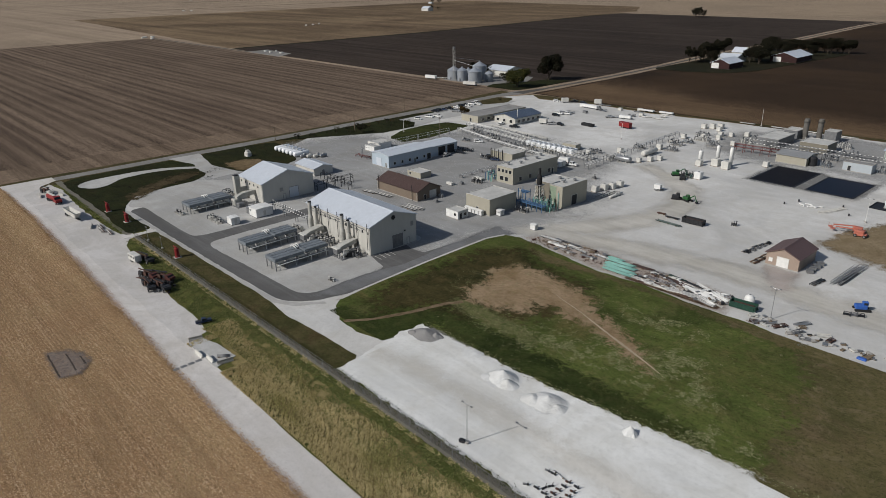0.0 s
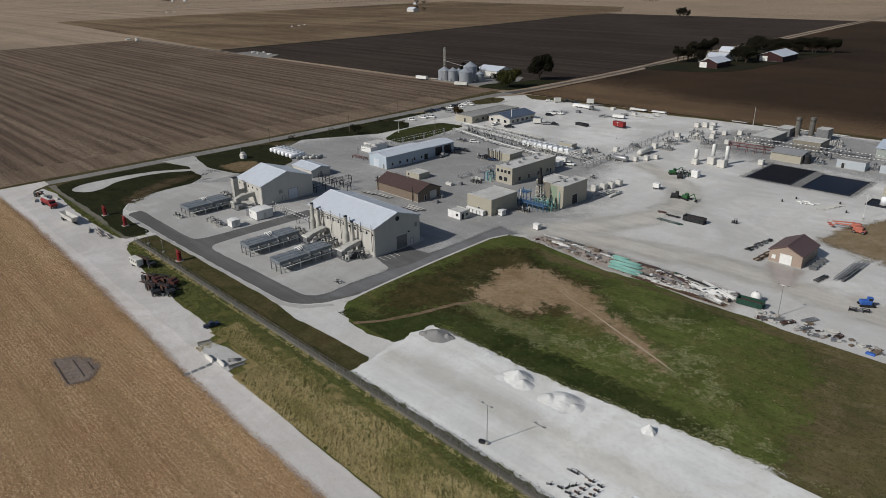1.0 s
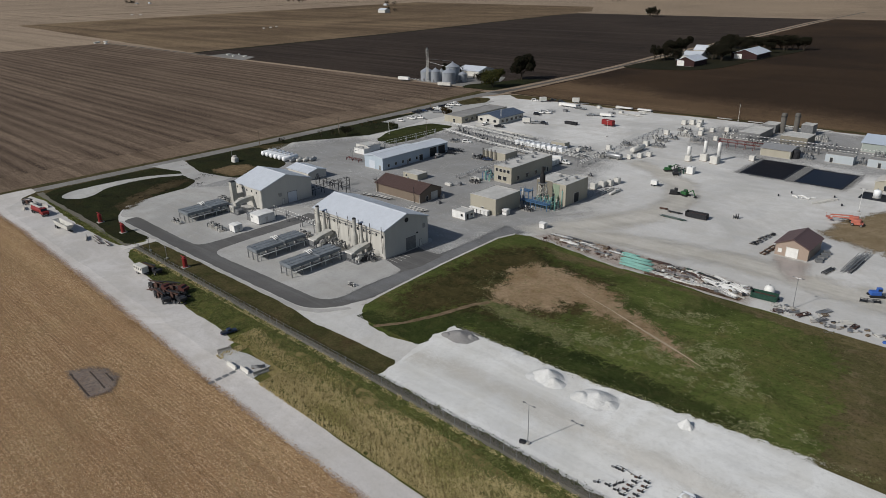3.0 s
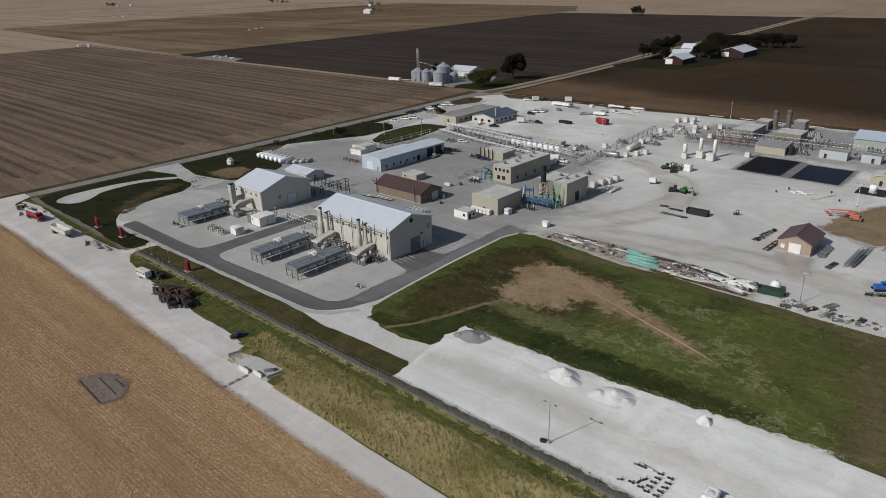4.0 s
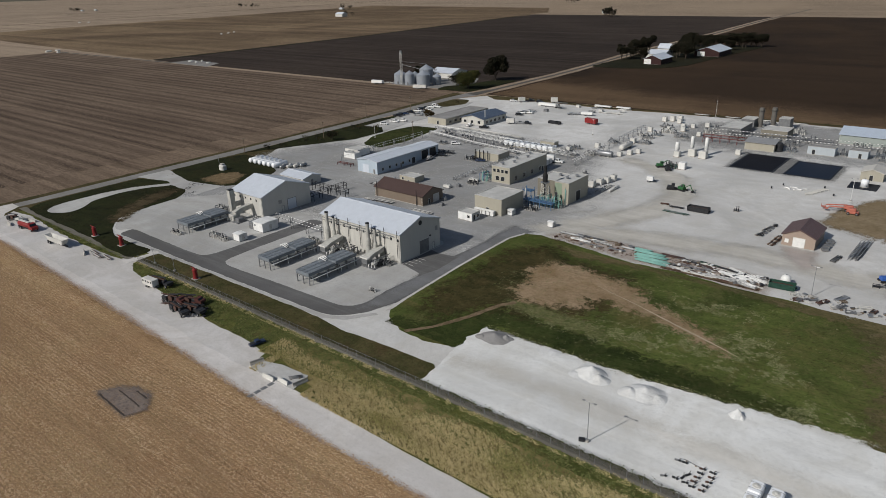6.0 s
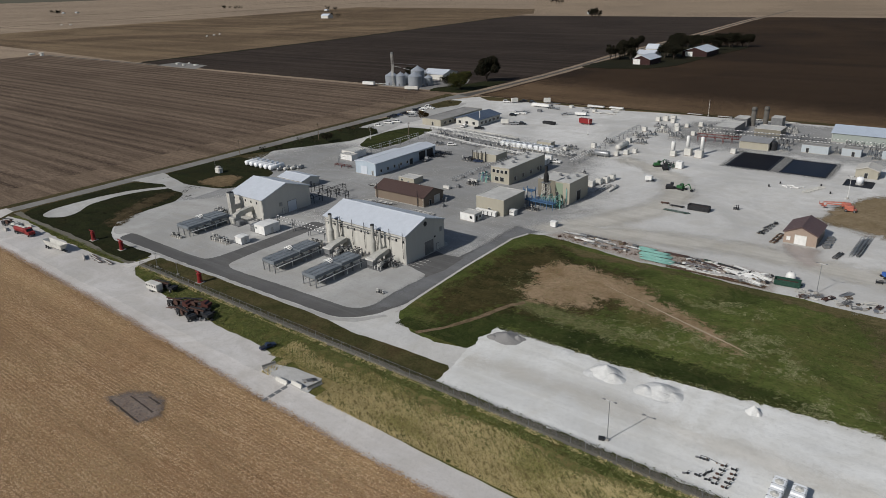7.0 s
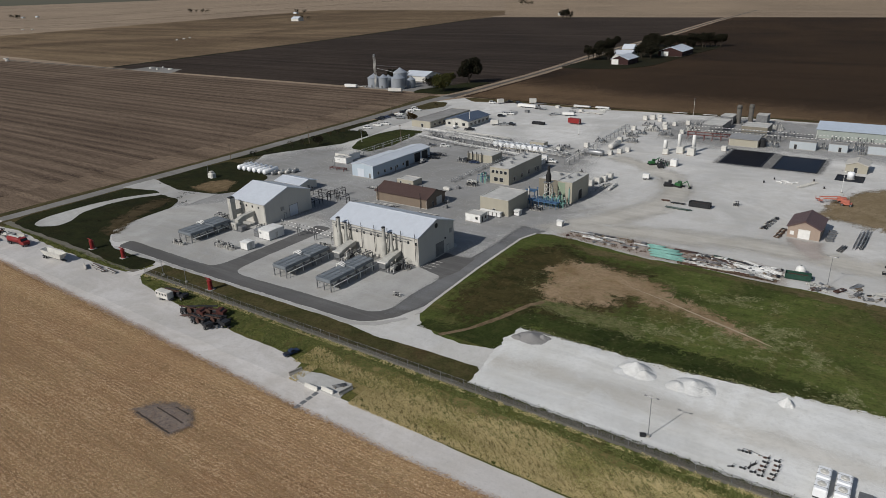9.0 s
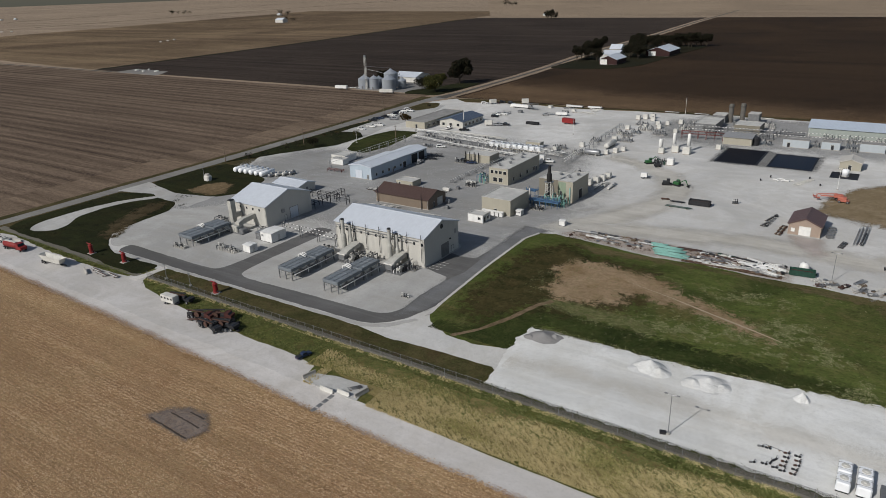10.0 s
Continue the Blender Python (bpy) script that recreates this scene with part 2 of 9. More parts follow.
M_STORES = worn_gravel("dirty_store_gravel", (0.37, 0.325, 0.290), 0.3, 0.2)
M_DRIVEN = worn_gravel("driven_yard_limestone", (0.50, 0.482, 0.440), 0.4, 0.9, 1.0, 0.86)
M_MARGIN = worn_gravel("stained_pond_margin", (0.19, 0.19, 0.186), 0.1, 0.0)
M_SHED_APRON = worn_gravel("pinkish_shed_apron", (0.455, 0.405, 0.375), 0.3, 1.2)
M_ROADW = gravel("county_road_gravel", (0.215, 0.21, 0.20), 0.4, 1.5708)
# Gravel lowered to less than half its tone to carry the cloud shade.
M_LANE = gravel("shade_toned_lane_gravel", (0.088, 0.084, 0.077), 0.3, 1.5708)
M_FSTRIP = gravel("dusty_dark_gravel", (0.165, 0.155, 0.13), 0.2, 0.0)
M_RUT = gravel("dark_wet_soil", (0.075, 0.062, 0.052), 0.0)
M_STONE = gravel("loose_grey_stone", (0.27, 0.265, 0.26), 0.0, 0.0, 2.0)
M_PILE = gravel("heaped_white_stone", (0.585, 0.59, 0.582), 0.0, 0.0, 0.8, 0.95)
M_ASPHALT = gravel("worn_asphalt", (0.132, 0.131, 0.130), 0.55, 0.0, 1.0, 0.72)
LAWN = ((0.044, 0.060, 0.016), (0.098, 0.123, 0.033), (0.165, 0.140, 0.062), 0.5, 0.035)
DIRT = ((0.250, 0.174, 0.104), (0.330, 0.246, 0.162), (0.19, 0.145, 0.065), 0.45, 0.08)
RUSTY = ((0.026, 0.027, 0.010), (0.056, 0.048, 0.019), (0.110, 0.090, 0.040), 0.55, 0.09)
FADED = ((0.070, 0.068, 0.027), (0.112, 0.095, 0.043), (0.19, 0.150, 0.092), 0.6, 0.06)
M_LAWN = turf("lawn", *LAWN)
SWALE = ((0.014, 0.017, 0.008), (0.024, 0.029, 0.011), (0.050, 0.042, 0.020), 0.35, 0.06)
# Lawn green lowered so that shade is held in the colour.
M_LAWN_SHADED = turf("shade_toned_lawn", (0.022, 0.030, 0.010), (0.052, 0.062, 0.019), (0.085, 0.072, 0.032), 0.4, 0.06)
M_SWALE = turf("swale_grass", *SWALE)
M_SWALE_BARE = worn_turf("swale_worn_thin", (0.070, 0.054, 0.031), (0.092, 0.070, 0.040), (0.045, 0.040, 0.018), 0.5, 0.1)
M_MULCH = worn_turf("bare_tan_earth", (0.150, 0.108, 0.062), (0.205, 0.150, 0.090), (0.095, 0.078, 0.036), 0.5, 0.12)
WEEDY = ((0.075, 0.090, 0.030), (0.115, 0.122, 0.046), (0.25, 0.23, 0.13), 0.7, 0.3)
M_LAWN_WEEDY = worn_turf("lawn_run_to_weeds", *WEEDY)
M_LAWN_BARE = worn_turf("lawn_worn_to_earth", *DIRT)
M_EARTHY = earth_on_gravel("earth_over_limestone", (0.200, 0.152, 0.092), (0.262, 0.205, 0.135), (0.17, 0.14, 0.07), 0.45, 0.08)
M_LAWN_RUSTY = worn_turf("lawn_thinned_to_brown", *RUSTY)
LUSH = ((0.018, 0.027, 0.008), (0.042, 0.056, 0.016), (0.085, 0.078, 0.032), 0.4, 0.06)
M_LAWN_LUSH = worn_turf("lawn_grown_dark", *LUSH)
M_LAWN_FADED = worn_turf("lawn_browned", *FADED)
M_VERGE = turf("verge_grass", (0.058, 0.072, 0.020), (0.112, 0.120, 0.034), (0.165, 0.14, 0.062), 0.55, 0.09)
M_THIN = turf("thin_dark_verge", (0.042, 0.046, 0.017), (0.086, 0.073, 0.033), (0.11, 0.082, 0.045), 0.6, 0.07)
M_DRY = turf("tall_dry_grass", (0.190, 0.158, 0.066), (0.27, 0.215, 0.102), (0.14, 0.135, 0.045), 0.5, 0.07)
M_BROWNTURF = turf("browned_turf", (0.042, 0.041, 0.017), (0.080, 0.064, 0.030), (0.125, 0.10, 0.055), 0.55, 0.06)
# Shaded copy of the browned turf; its darkness stands for farmstead shade.
M_BROWNTURF_SHADED = turf("shade_toned_turf", (0.016, 0.017, 0.010), (0.024, 0.023, 0.013), (0.04, 0.033, 0.02), 0.4, 0.03)
M_DIRT = turf("bare_dirt", (0.155, 0.110, 0.068), (0.205, 0.150, 0.098), (0.085, 0.078, 0.036), 0.6, 0.08)
M_TRACK = gravel("worn_dirt_track", (0.38, 0.315, 0.225), 0.0)
def bare_soil(name, *looks):
    """Damp bare soil within the stubble, with a ragged border."""
    n = Nodes(name, 0.95, 0, 0.1)
    col, f1 = turf_colour(n, *looks)
    n.set("Base Color", col)
    by_wear(n, 0.7, 1.7, 0.48, 0.82)
    n.bump(f1, 0.4, 0.1)
    return n.m


M_DAMP = bare_soil("damp_bare_patch", (0.150, 0.121, 0.107), (0.198, 0.163, 0.142), (0.28, 0.21, 0.15), 0.5, 0.15)

M_ROOF_W = sheet_metal("white_metal_roof", (0.54, 0.58, 0.635), 0.9, "X", 0.4, 0.0, 0.35, 0.03)
M_ROOF_WY = sheet_metal("white_metal_roof_cross", (0.54, 0.58, 0.635), 0.9, "Y", 0.4, 0.0, 0.35, 0.03)
M_ROOF_BROWN = sheet_metal("brown_metal_roof", (0.075, 0.047, 0.040), 0.9, "X", 0.5)
M_ROOF_PLUM = sheet_metal("plum_metal_roof", (0.105, 0.066, 0.064), 0.9, "Y", 0.5)
M_WALL_SAGE = sheet_metal("sage_green_cladding", (0.24, 0.30, 0.22), 0.6, "X", 0.6)
M_ROOF_BLUE = sheet_metal("blue_grey_metal_roof", (0.075, 0.10, 0.145), 0.9, "X", 0.5)
M_WALL_GREENGREY = sheet_metal("green_grey_siding", (0.30, 0.335, 0.31), 0.6, "X", 0.6)
M_WALL_PALEBLUE = sheet_metal("pale_blue_grey_siding", (0.40, 0.44, 0.47), 0.6, "X", 0.6)
M_ROOF_PALE = sheet_metal("pale_tan_metal_roof", (0.50, 0.48, 0.44), 0.9, "Y", 0.55)
M_ROOF_SLATE = sheet_metal("grey_metal_roof", (0.25, 0.255, 0.26), 0.9, "X", 0.55)
M_ROOF_LBLUE = sheet_metal("pale_blue_metal_roof", (0.40, 0.46, 0.54), 0.9, "X", 0.5)
M_ROOF_FLAT = paint("membrane_roof", (0.53, 0.525, 0.50), 0.8, 0, 0.3, 0.25)
M_WALL_CREAM = sheet_metal("cream_metal_siding", (0.52, 0.508, 0.468), 0.6, "X", 0.55, 0.0, 0.6)
M_WALL_CREAMY = sheet_metal("cream_metal_siding_end", (0.51, 0.502, 0.468), 0.6, "Y", 0.55)
M_WALL_TAN = sheet_metal("tan_metal_siding", (0.365, 0.342, 0.278), 0.6, "X", 0.6)
M_WALL_TANY = sheet_metal("tan_metal_siding_end", (0.365, 0.342, 0.278), 0.6, "Y", 0.6)
M_WALL_DUN = sheet_metal("dun_metal_siding", (0.20, 0.183, 0.145), 0.6, "X", 0.65)
M_WALL_BRICK = sheet_metal("brown_block_wall", (0.185, 0.145, 0.11), 0.6, "X", 0.7)
M_WALL_BRICKY = sheet_metal("brown_block_wall_end", (0.185, 0.145, 0.11), 0.6, "Y", 0.7)
M_WALL_BLUE = sheet_metal("pale_blue_siding", (0.41, 0.48, 0.545), 0.6, "X", 0.55)
M_WALL_BLUEY = sheet_metal("pale_blue_siding_end", (0.38, 0.445, 0.515), 0.6, "Y", 0.55)
M_WALL_PINK = sheet_metal("pinkish_tan_siding", (0.335, 0.262, 0.212), 0.6, "X", 0.6)
M_WALL_PINKY = sheet_metal("pinkish_tan_siding_side", (0.335, 0.262, 0.212), 0.6, "Y", 0.6)
M_ROOF_GREY = paint("grey_membrane_roof", (0.27, 0.265, 0.255), 0.85, 0, 0.3, 0.2)
M_CHIMNEY = paint("weathered_flue_steel", (0.17, 0.16, 0.145), 0.7, 0.2, 0.45, 0.5)
M_BIN = sheet_metal("bright_galvanised_bin", (0.33, 0.36, 0.40), 1.2, "Z", 0.4, 0.25)
M_WHITE = paint("white_enamel", (0.74, 0.74, 0.72), 0.4, 0, 0.18, 0.7)
M_PLASTIC = paint("white_plastic", (0.80, 0.82, 0.84), 0.35, 0, 0.08, 0.5)
M_OFFWHITE = paint("chalky_white_paint", (0.60, 0.59, 0.55), 0.6, 0, 0.25, 0.5)
M_CREAM = paint("cream_duct_paint", (0.44, 0.435, 0.40), 0.55, 0, 0.3, 0.6)
M_GALV = paint("galvanised_steel", (0.33, 0.34, 0.35), 0.42, 0.55, 0.3, 0.8)
M_STEEL = paint("grey_steel", (0.22, 0.225, 0.23), 0.5, 0.3, 0.35, 0.9)
M_COOLER = paint("blue_grey_cooler_steel", (0.195, 0.22, 0.243), 0.55, 0.1, 0.35, 0.4)
M_DARK = paint("dark_iron", (0.035, 0.036, 0.04), 0.6, 0.2, 0.4, 1.0)
M_BLACK = paint("black_rubber", (0.018, 0.018, 0.019), 0.8, 0, 0.3, 2.0)
M_RED = paint("red_paint", (0.235, 0.022, 0.022), 0.5, 0, 0.35, 1.0)
M_REDPIPE = paint("faded_red_pipe", (0.15, 0.045, 0.04), 0.6, 0, 0.4, 1.0)
M_ORANGE = paint("orange_paint", (0.46, 0.15, 0.105), 0.5, 0, 0.3, 1.0)
M_GREEN = paint("green_machine_paint", (0.035, 0.13, 0.045), 0.5, 0, 0.35, 1.0)
M_DKGREEN = paint("dark_green_steel", (0.025, 0.070, 0.05), 0.5, 0, 0.4, 1.0)
M_TEAL = paint("teal_pipe_coating", (0.21, 0.42, 0.37), 0.55, 0, 0.25, 1.0)
M_BLUE = paint("blue_machine_paint", (0.04, 0.12, 0.42), 0.45, 0, 0.3, 1.0)
M_BLUESTEEL = paint("blue_steel_platform", (0.075, 0.155, 0.28), 0.5, 0.1, 0.35, 0.8)
M_RUST = paint("rusty_scrap_steel", (0.098, 0.054, 0.042), 0.85, 0.1, 0.5, 1.2)
M_WRECK = paint("burnt_dark_red_steel", (0.092, 0.032, 0.027), 0.8, 0.1, 0.5, 1.2)
M_WOOD = paint("weathered_timber", (0.20, 0.155, 0.11), 0.9, 0, 0.4, 1.5)
M_CONC = paint("concrete", (0.40, 0.385, 0.355), 0.9, 0, 0.3, 0.6)
M_LINER = paint("black_pond_liner", (0.014, 0.016, 0.022), 0.6, 0, 0.3, 0.3)
M_BARK = paint("bark", (0.07, 0.055, 0.042), 0.95, 0, 0.4, 2.0)
M_LEAF = blades("autumn_leaves", (0.020, 0.030, 0.010), (0.045, 0.050, 0.016), (0.085, 0.070, 0.022))
M_LEAF_DARK = blades("dark_leaves", (0.009, 0.011, 0.007), (0.016, 0.017, 0.009), (0.030, 0.022, 0.014))
M_LEAF_RUST = blades("rust_leaves", (0.050, 0.030, 0.014), (0.080, 0.050, 0.020), (0.045, 0.042, 0.016))
M_TUFT_DRY = blades("dry_tufts", (0.45, 0.375, 0.175), (0.57, 0.475, 0.245), (0.66, 0.56, 0.335), 0.30, 0.30, (0.5, 1.4, 1), 0.7)
M_TUFT_OLIVE = blades("olive_tufts", (0.24, 0.235, 0.075), (0.35, 0.315, 0.12), (0.47, 0.40, 0.20), 0.30, 0.35, (0.5, 1.4, 1), 0.7)
M_TUFT_GREEN = blades("green_tufts", (0.086, 0.112, 0.032), (0.152, 0.175, 0.055), (0.235, 0.220, 0.096), 0.9, 0.42)
M_TUFT_BROWN = blades("brown_weeds", (0.10, 0.064, 0.046), (0.17, 0.118, 0.088), (0.26, 0.20, 0.15))
M_TUFT_CORN = blades("corn_residue", (0.20, 0.115, 0.055), (0.39, 0.248, 0.128), (0.62, 0.46, 0.285), 0.4, 0.40, (0.12, 1.0, 1))
M_LITTER = blades("lying_corn_leaves", (0.275, 0.160, 0.083), (0.395, 0.258, 0.142), (0.56, 0.42, 0.28), 0.22, 0.46, (0.10, 1.0, 1))
M_TUSSOCK = blades("lawn_tussocks", (0.045, 0.058, 0.017), (0.07, 0.08, 0.026), (0.11, 0.10, 0.042))
M_TUFT_WEED = blades("pale_weeds", (0.18, 0.18, 0.088), (0.10, 0.125, 0.040), (0.30, 0.272, 0.168))
M_WATER = Nodes("dark_pond_water", 0.3, 0, 0.03)
M_SILT = paint("dark_wet_silt", (0.013, 0.013, 0.017), 0.6, 0, 0.4, 0.25, 0.06)
M_WATER.set("Base Color", (0.006, 0.008, 0.018, 1))
M_WATER.bump(M_WATER.noise(1.2, 3), 0.08, 0.03)
M_WATER = M_WATER.m
M_PANE = Nodes("window_glass", 0.08, 0, 0.6)
M_PANE.set("Base Color", M_PANE.mix(M_PANE.object_random(), (0.012, 0.014, 0.017), (0.03, 0.033, 0.037)))
M_PANE = M_PANE.m
_n = Nodes("chain_link", 0.5, 0.6)
_n.set("Base Color", (0.10, 0.103, 0.103, 1))
_w = _n.mix(1.0, _n.wave(2.4, _n.coords(), 0, "X"), _n.wave(2.4, _n.coords(), 0, "Z"), "LIGHTEN")
_n.set("Alpha", _n.ramp(_w, [(0.5, 0.02), (0.9, 0.22)]))
M_LINK = _n.m

# ---------------------------------------------------------------- shape helpers
class G:
    """Collects vertices and faces of one mesh, in world metres."""

    def __init__(self):
        self.v, self.f = [], []

    def add(self, verts, faces):
        k = len(self.v)
        self.v += [tuple(p) for p in verts]
        self.f += [tuple(i + k for i in q) for q in faces]
        return self

    def box(self, x0, y0, z0, x1, y1, z1):
        return self.add([(x, y, z) for z in (z0, z1) for y in (y0, y1) for x in (x0, x1)],
                        [(0, 2, 3, 1), (4, 5, 7, 6), (0, 1, 5, 4), (2, 6, 7, 3), (0, 4, 6, 2), (1, 3, 7, 5)])

    def soft(self, x0, y0, z0, x1, y1, z1, b=0.05):
        """A box with its upright and upper edges taken off."""
        ring = lambda k, z: [(x0 + k + b, y0 + k, z), (x1 - k - b, y0 + k, z), (x1 - k, y0 + k + b, z), (x1 - k, y1 - k - b, z),
                             (x1 - k - b, y1 - k, z), (x0 + k + b, y1 - k, z), (x0 + k, y1 - k - b, z), (x0 + k, y0 + k + b, z)]
        vs = ring(0, z0) + ring(0, z1 - b) + ring(b, z1)
        fs = [tuple(range(7, -1, -1)), tuple(range(16, 24))]
        for r in (0, 8):
            fs += [(r + i, r + (i + 1) % 8, r + 8 + (i + 1) % 8, r + 8 + i) for i in range(8)]
        return self.add(vs, fs)

    def beam(self, p, q, w=0.1, h=None):
        """A square bar from p to q."""
        p, q, h = Vector(p), Vector(q), h or w
        d = (q - p).normalized()
        s = d.cross(Vector((0, 0, 1)))
        s = Vector((1, 0, 0)) if s.length < 1e-3 else s.normalized()
        u = s.cross(d)
        c = [(-w / 2, -h / 2), (w / 2, -h / 2), (w / 2, h / 2), (-w / 2, h / 2)]
        vs = [e + s * a + u * b for e in (p, q) for a, b in c]
        return self.add(vs, [(3, 2, 1, 0), (4, 5, 6, 7), (0, 1, 5, 4), (1, 2, 6, 5), (2, 3, 7, 6), (3, 0, 4, 7)])

    def tube(self, p, q, r, r2=None, n=10, caps=True):
        p, q = Vector(p), Vector(q)
        r2 = r if r2 is None else r2
        d = (q - p).normalized()
        s = d.cross(Vector((0, 0, 1)))
        s = Vector((1, 0, 0)) if s.length < 1e-3 else s.normalized()
        u = s.cross(d)
        vs = [e + s * (k * math.cos(2 * math.pi * i / n)) + u * (k * math.sin(2 * math.pi * i / n)) for e, k in ((p, r), (q, r2)) for i in range(n)]
        fs = [(i, (i + 1) % n, n + (i + 1) % n, n + i) for i in range(n)]
        if caps:
            fs += [tuple(range(n - 1, -1, -1)), tuple(range(n, 2 * n))]
        return self.add(vs, fs)

    def pipe(self, pts, r, n=6):
        for a, b in zip(pts, pts[1:]):
            self.tube(a, b, r, r, n)
        return self

    def lathe(self, c, prof, n=16, axis="z"):
        """A turned form: prof lists (radius, height) from bottom to top round c."""
        vs = []
        for r, h in prof:
            for i in range(n):
                a = 2 * math.pi * i / n
                x, y = r * math.cos(a), r * math.sin(a)
                o = (x, y, h) if axis == "z" else ((h, x, y) if axis == "x" else (y, h, x))
                vs.append((c[0] + o[0], c[1] + o[1], c[2] + o[2]))
        fs = [(k * n + i, k * n + (i + 1) % n, (k + 1) * n + (i + 1) % n, (k + 1) * n + i) for k in range(len(prof) - 1) for i in range(n)]
        fs += [tuple(range(n - 1, -1, -1)), tuple(range((len(prof) - 1) * n, len(prof) * n))]
        return self.add(vs, fs)

    def ball(self, c, r, n=10, m=6, flat=1.0):
        return self.lathe(c, [(r * math.sin(math.pi * k / m) + 1e-4, -r * flat * math.cos(math.pi * k / m)) for k in range(m + 1)], n)

    def prism(self, prof, a, b, axis="x"):
        """A profile of (across, up) pushed from a to b along the axis."""
        n = len(prof)
        vs = [((e, p, z) if axis == "x" else (p, e, z)) for e in (a, b) for p, z in prof]
        fs = [(i, (i + 1) % n, n + (i + 1) % n, n + i) for i in range(n)] + [tuple(range(n - 1, -1, -1)), tuple(range(n, 2 * n))]
        return self.add(vs, fs)

    def mesh(self, name, shift=(0, 0, 0), smooth=False):
        me = bpy.data.meshes.new(name)
        v = np.array(self.v, dtype=np.float64) - np.array(shift)
        me.from_pydata(v.tolist(), [], self.f)
        bm = bmesh.new()
        bm.from_mesh(me)
        bmesh.ops.recalc_face_normals(bm, faces=bm.faces)
        bm.to_mesh(me)
        bm.free()
        if smooth:
            me.polygons.foreach_set("use_smooth", [True] * len(me.polygons))
        return me


def thing(name, label, category, at=(0, 0, 0), group="", rz=0.0):
    ob = new(name)
    ob.empty_display_size = 0.5
    ob.matrix_basis = pose(at[0], at[1], at[2] if len(at) > 2 else 0, 0, 0, rz)
    return tagged(ob, label, category, group)


def part(name, g, mat, parent, label="", smooth=False):
    """One mesh part under a thing or a part. Its shape is given in the frame of the topmost thing turned back to the world's axes."""
    top = parent
    while top.parent:
        top = top.parent
    o = top.matrix_basis.translation
    ob = new(name, g.mesh(name, o if top.get("world_built") else (0, 0, 0), smooth))
    ob.data.materials.append(mat)
    ob.parent = parent
    if label:
        ob["label"] = label
    return ob


def placed(name, label, category, at, group=""):
    """A thing whose parts are written in world metres; its Empty stands at its base."""
    ob = thing(name, label, category, at, group)
    ob["world_built"] = 1
    return ob


def single(name, g, mat, label, category, group="", kind="", smooth=False):
    """A thing of one mesh, its origin at its base."""
    v = np.array(g.v)
    o = ((v[:, 0].min() + v[:, 0].max()) / 2, (v[:, 1].min() + v[:, 1].max()) / 2, v[:, 2].min())
    ob = new(name, g.mesh(name, o, smooth))
    ob.location = o
    ob.data.materials.append(mat)
    return tagged(ob, label, category, group, kind)


def wander(pts, step=3.0, amount=0.6, seed=0, size=4.0):
    """The outline with its edges broken up as worn edges are."""
    out = []
    for (x0, y0), (x1, y1) in zip(pts, pts[1:] + pts[:1]):
        d = math.hypot(x1 - x0, y1 - y0)
        k = max(1, min(400, int(d / step)))
        for i in range(k):
            f = i / k
            x, y = x0 + (x1 - x0) * f, y0 + (y1 - y0) * f
            n1 = noise.noise_vector((x / size + seed * 17.3, y / size, 0.3)) + 0.5 * noise.noise_vector((x / size * 3.1 + seed, y / size * 3.1, 5.3))
            out.append((x + n1.x * amount, y + n1.y * amount))
    return out


def rounded(pts, r=3.0, k=5):
    """The outline with its corners rounded off."""
    out = []
    n = len(pts)
    for i in range(n):
        p, a, b = Vector(pts[i]), Vector(pts[i - 1]), Vector(pts[(i + 1) % n])
        ra = min(r, (a - p).length * 0.45)
        rb = min(r, (b - p).length * 0.45)
        s, e = p + (a - p).normalized() * ra, p + (b - p).normalized() * rb
        for j in range(k + 1):
            f = j / k
            q = s * (1 - f) ** 2 + p * 2 * f * (1 - f) + e * f * f
            out.append((q.x, q.y))
    return out


from mathutils import geometry

LAYER = [0.03]


def area(name, pts, mat, label, category, worn=0.5, step=2.5, size=4.0, corner=0.0, base=-0.05):
    """A piece of the ground: a thin slab with a worn outline, each laid 3 mm over the one before."""
    LAYER[0] += 0.003
    z = LAYER[0]
    if corner:
        pts = rounded(pts, corner)
    if worn:
        pts = wander(pts, step, worn, len(name), size)
    n = len(pts)
    flat, _, tris, *_ = geometry.delaunay_2d_cdt([Vector(q) for q in pts], [], [list(range(n))], 1, 1e-4)
    vs = [(q.x, q.y, z) for q in flat] + [(x, y, z) for x, y in pts] + [(x, y, base) for x, y in pts]
    m = len(flat)
    fs = [tuple(t) for t in tris] + [(m + n + i, m + n + (i + 1) % n, m + (i + 1) % n, m + i) for i in range(n)]
    me = bpy.data.meshes.new(name)
    me.from_pydata(vs, [], fs)
    ob = new(name, me)
    me.materials.append(mat)
    return tagged(ob, label, category, kind="structure")


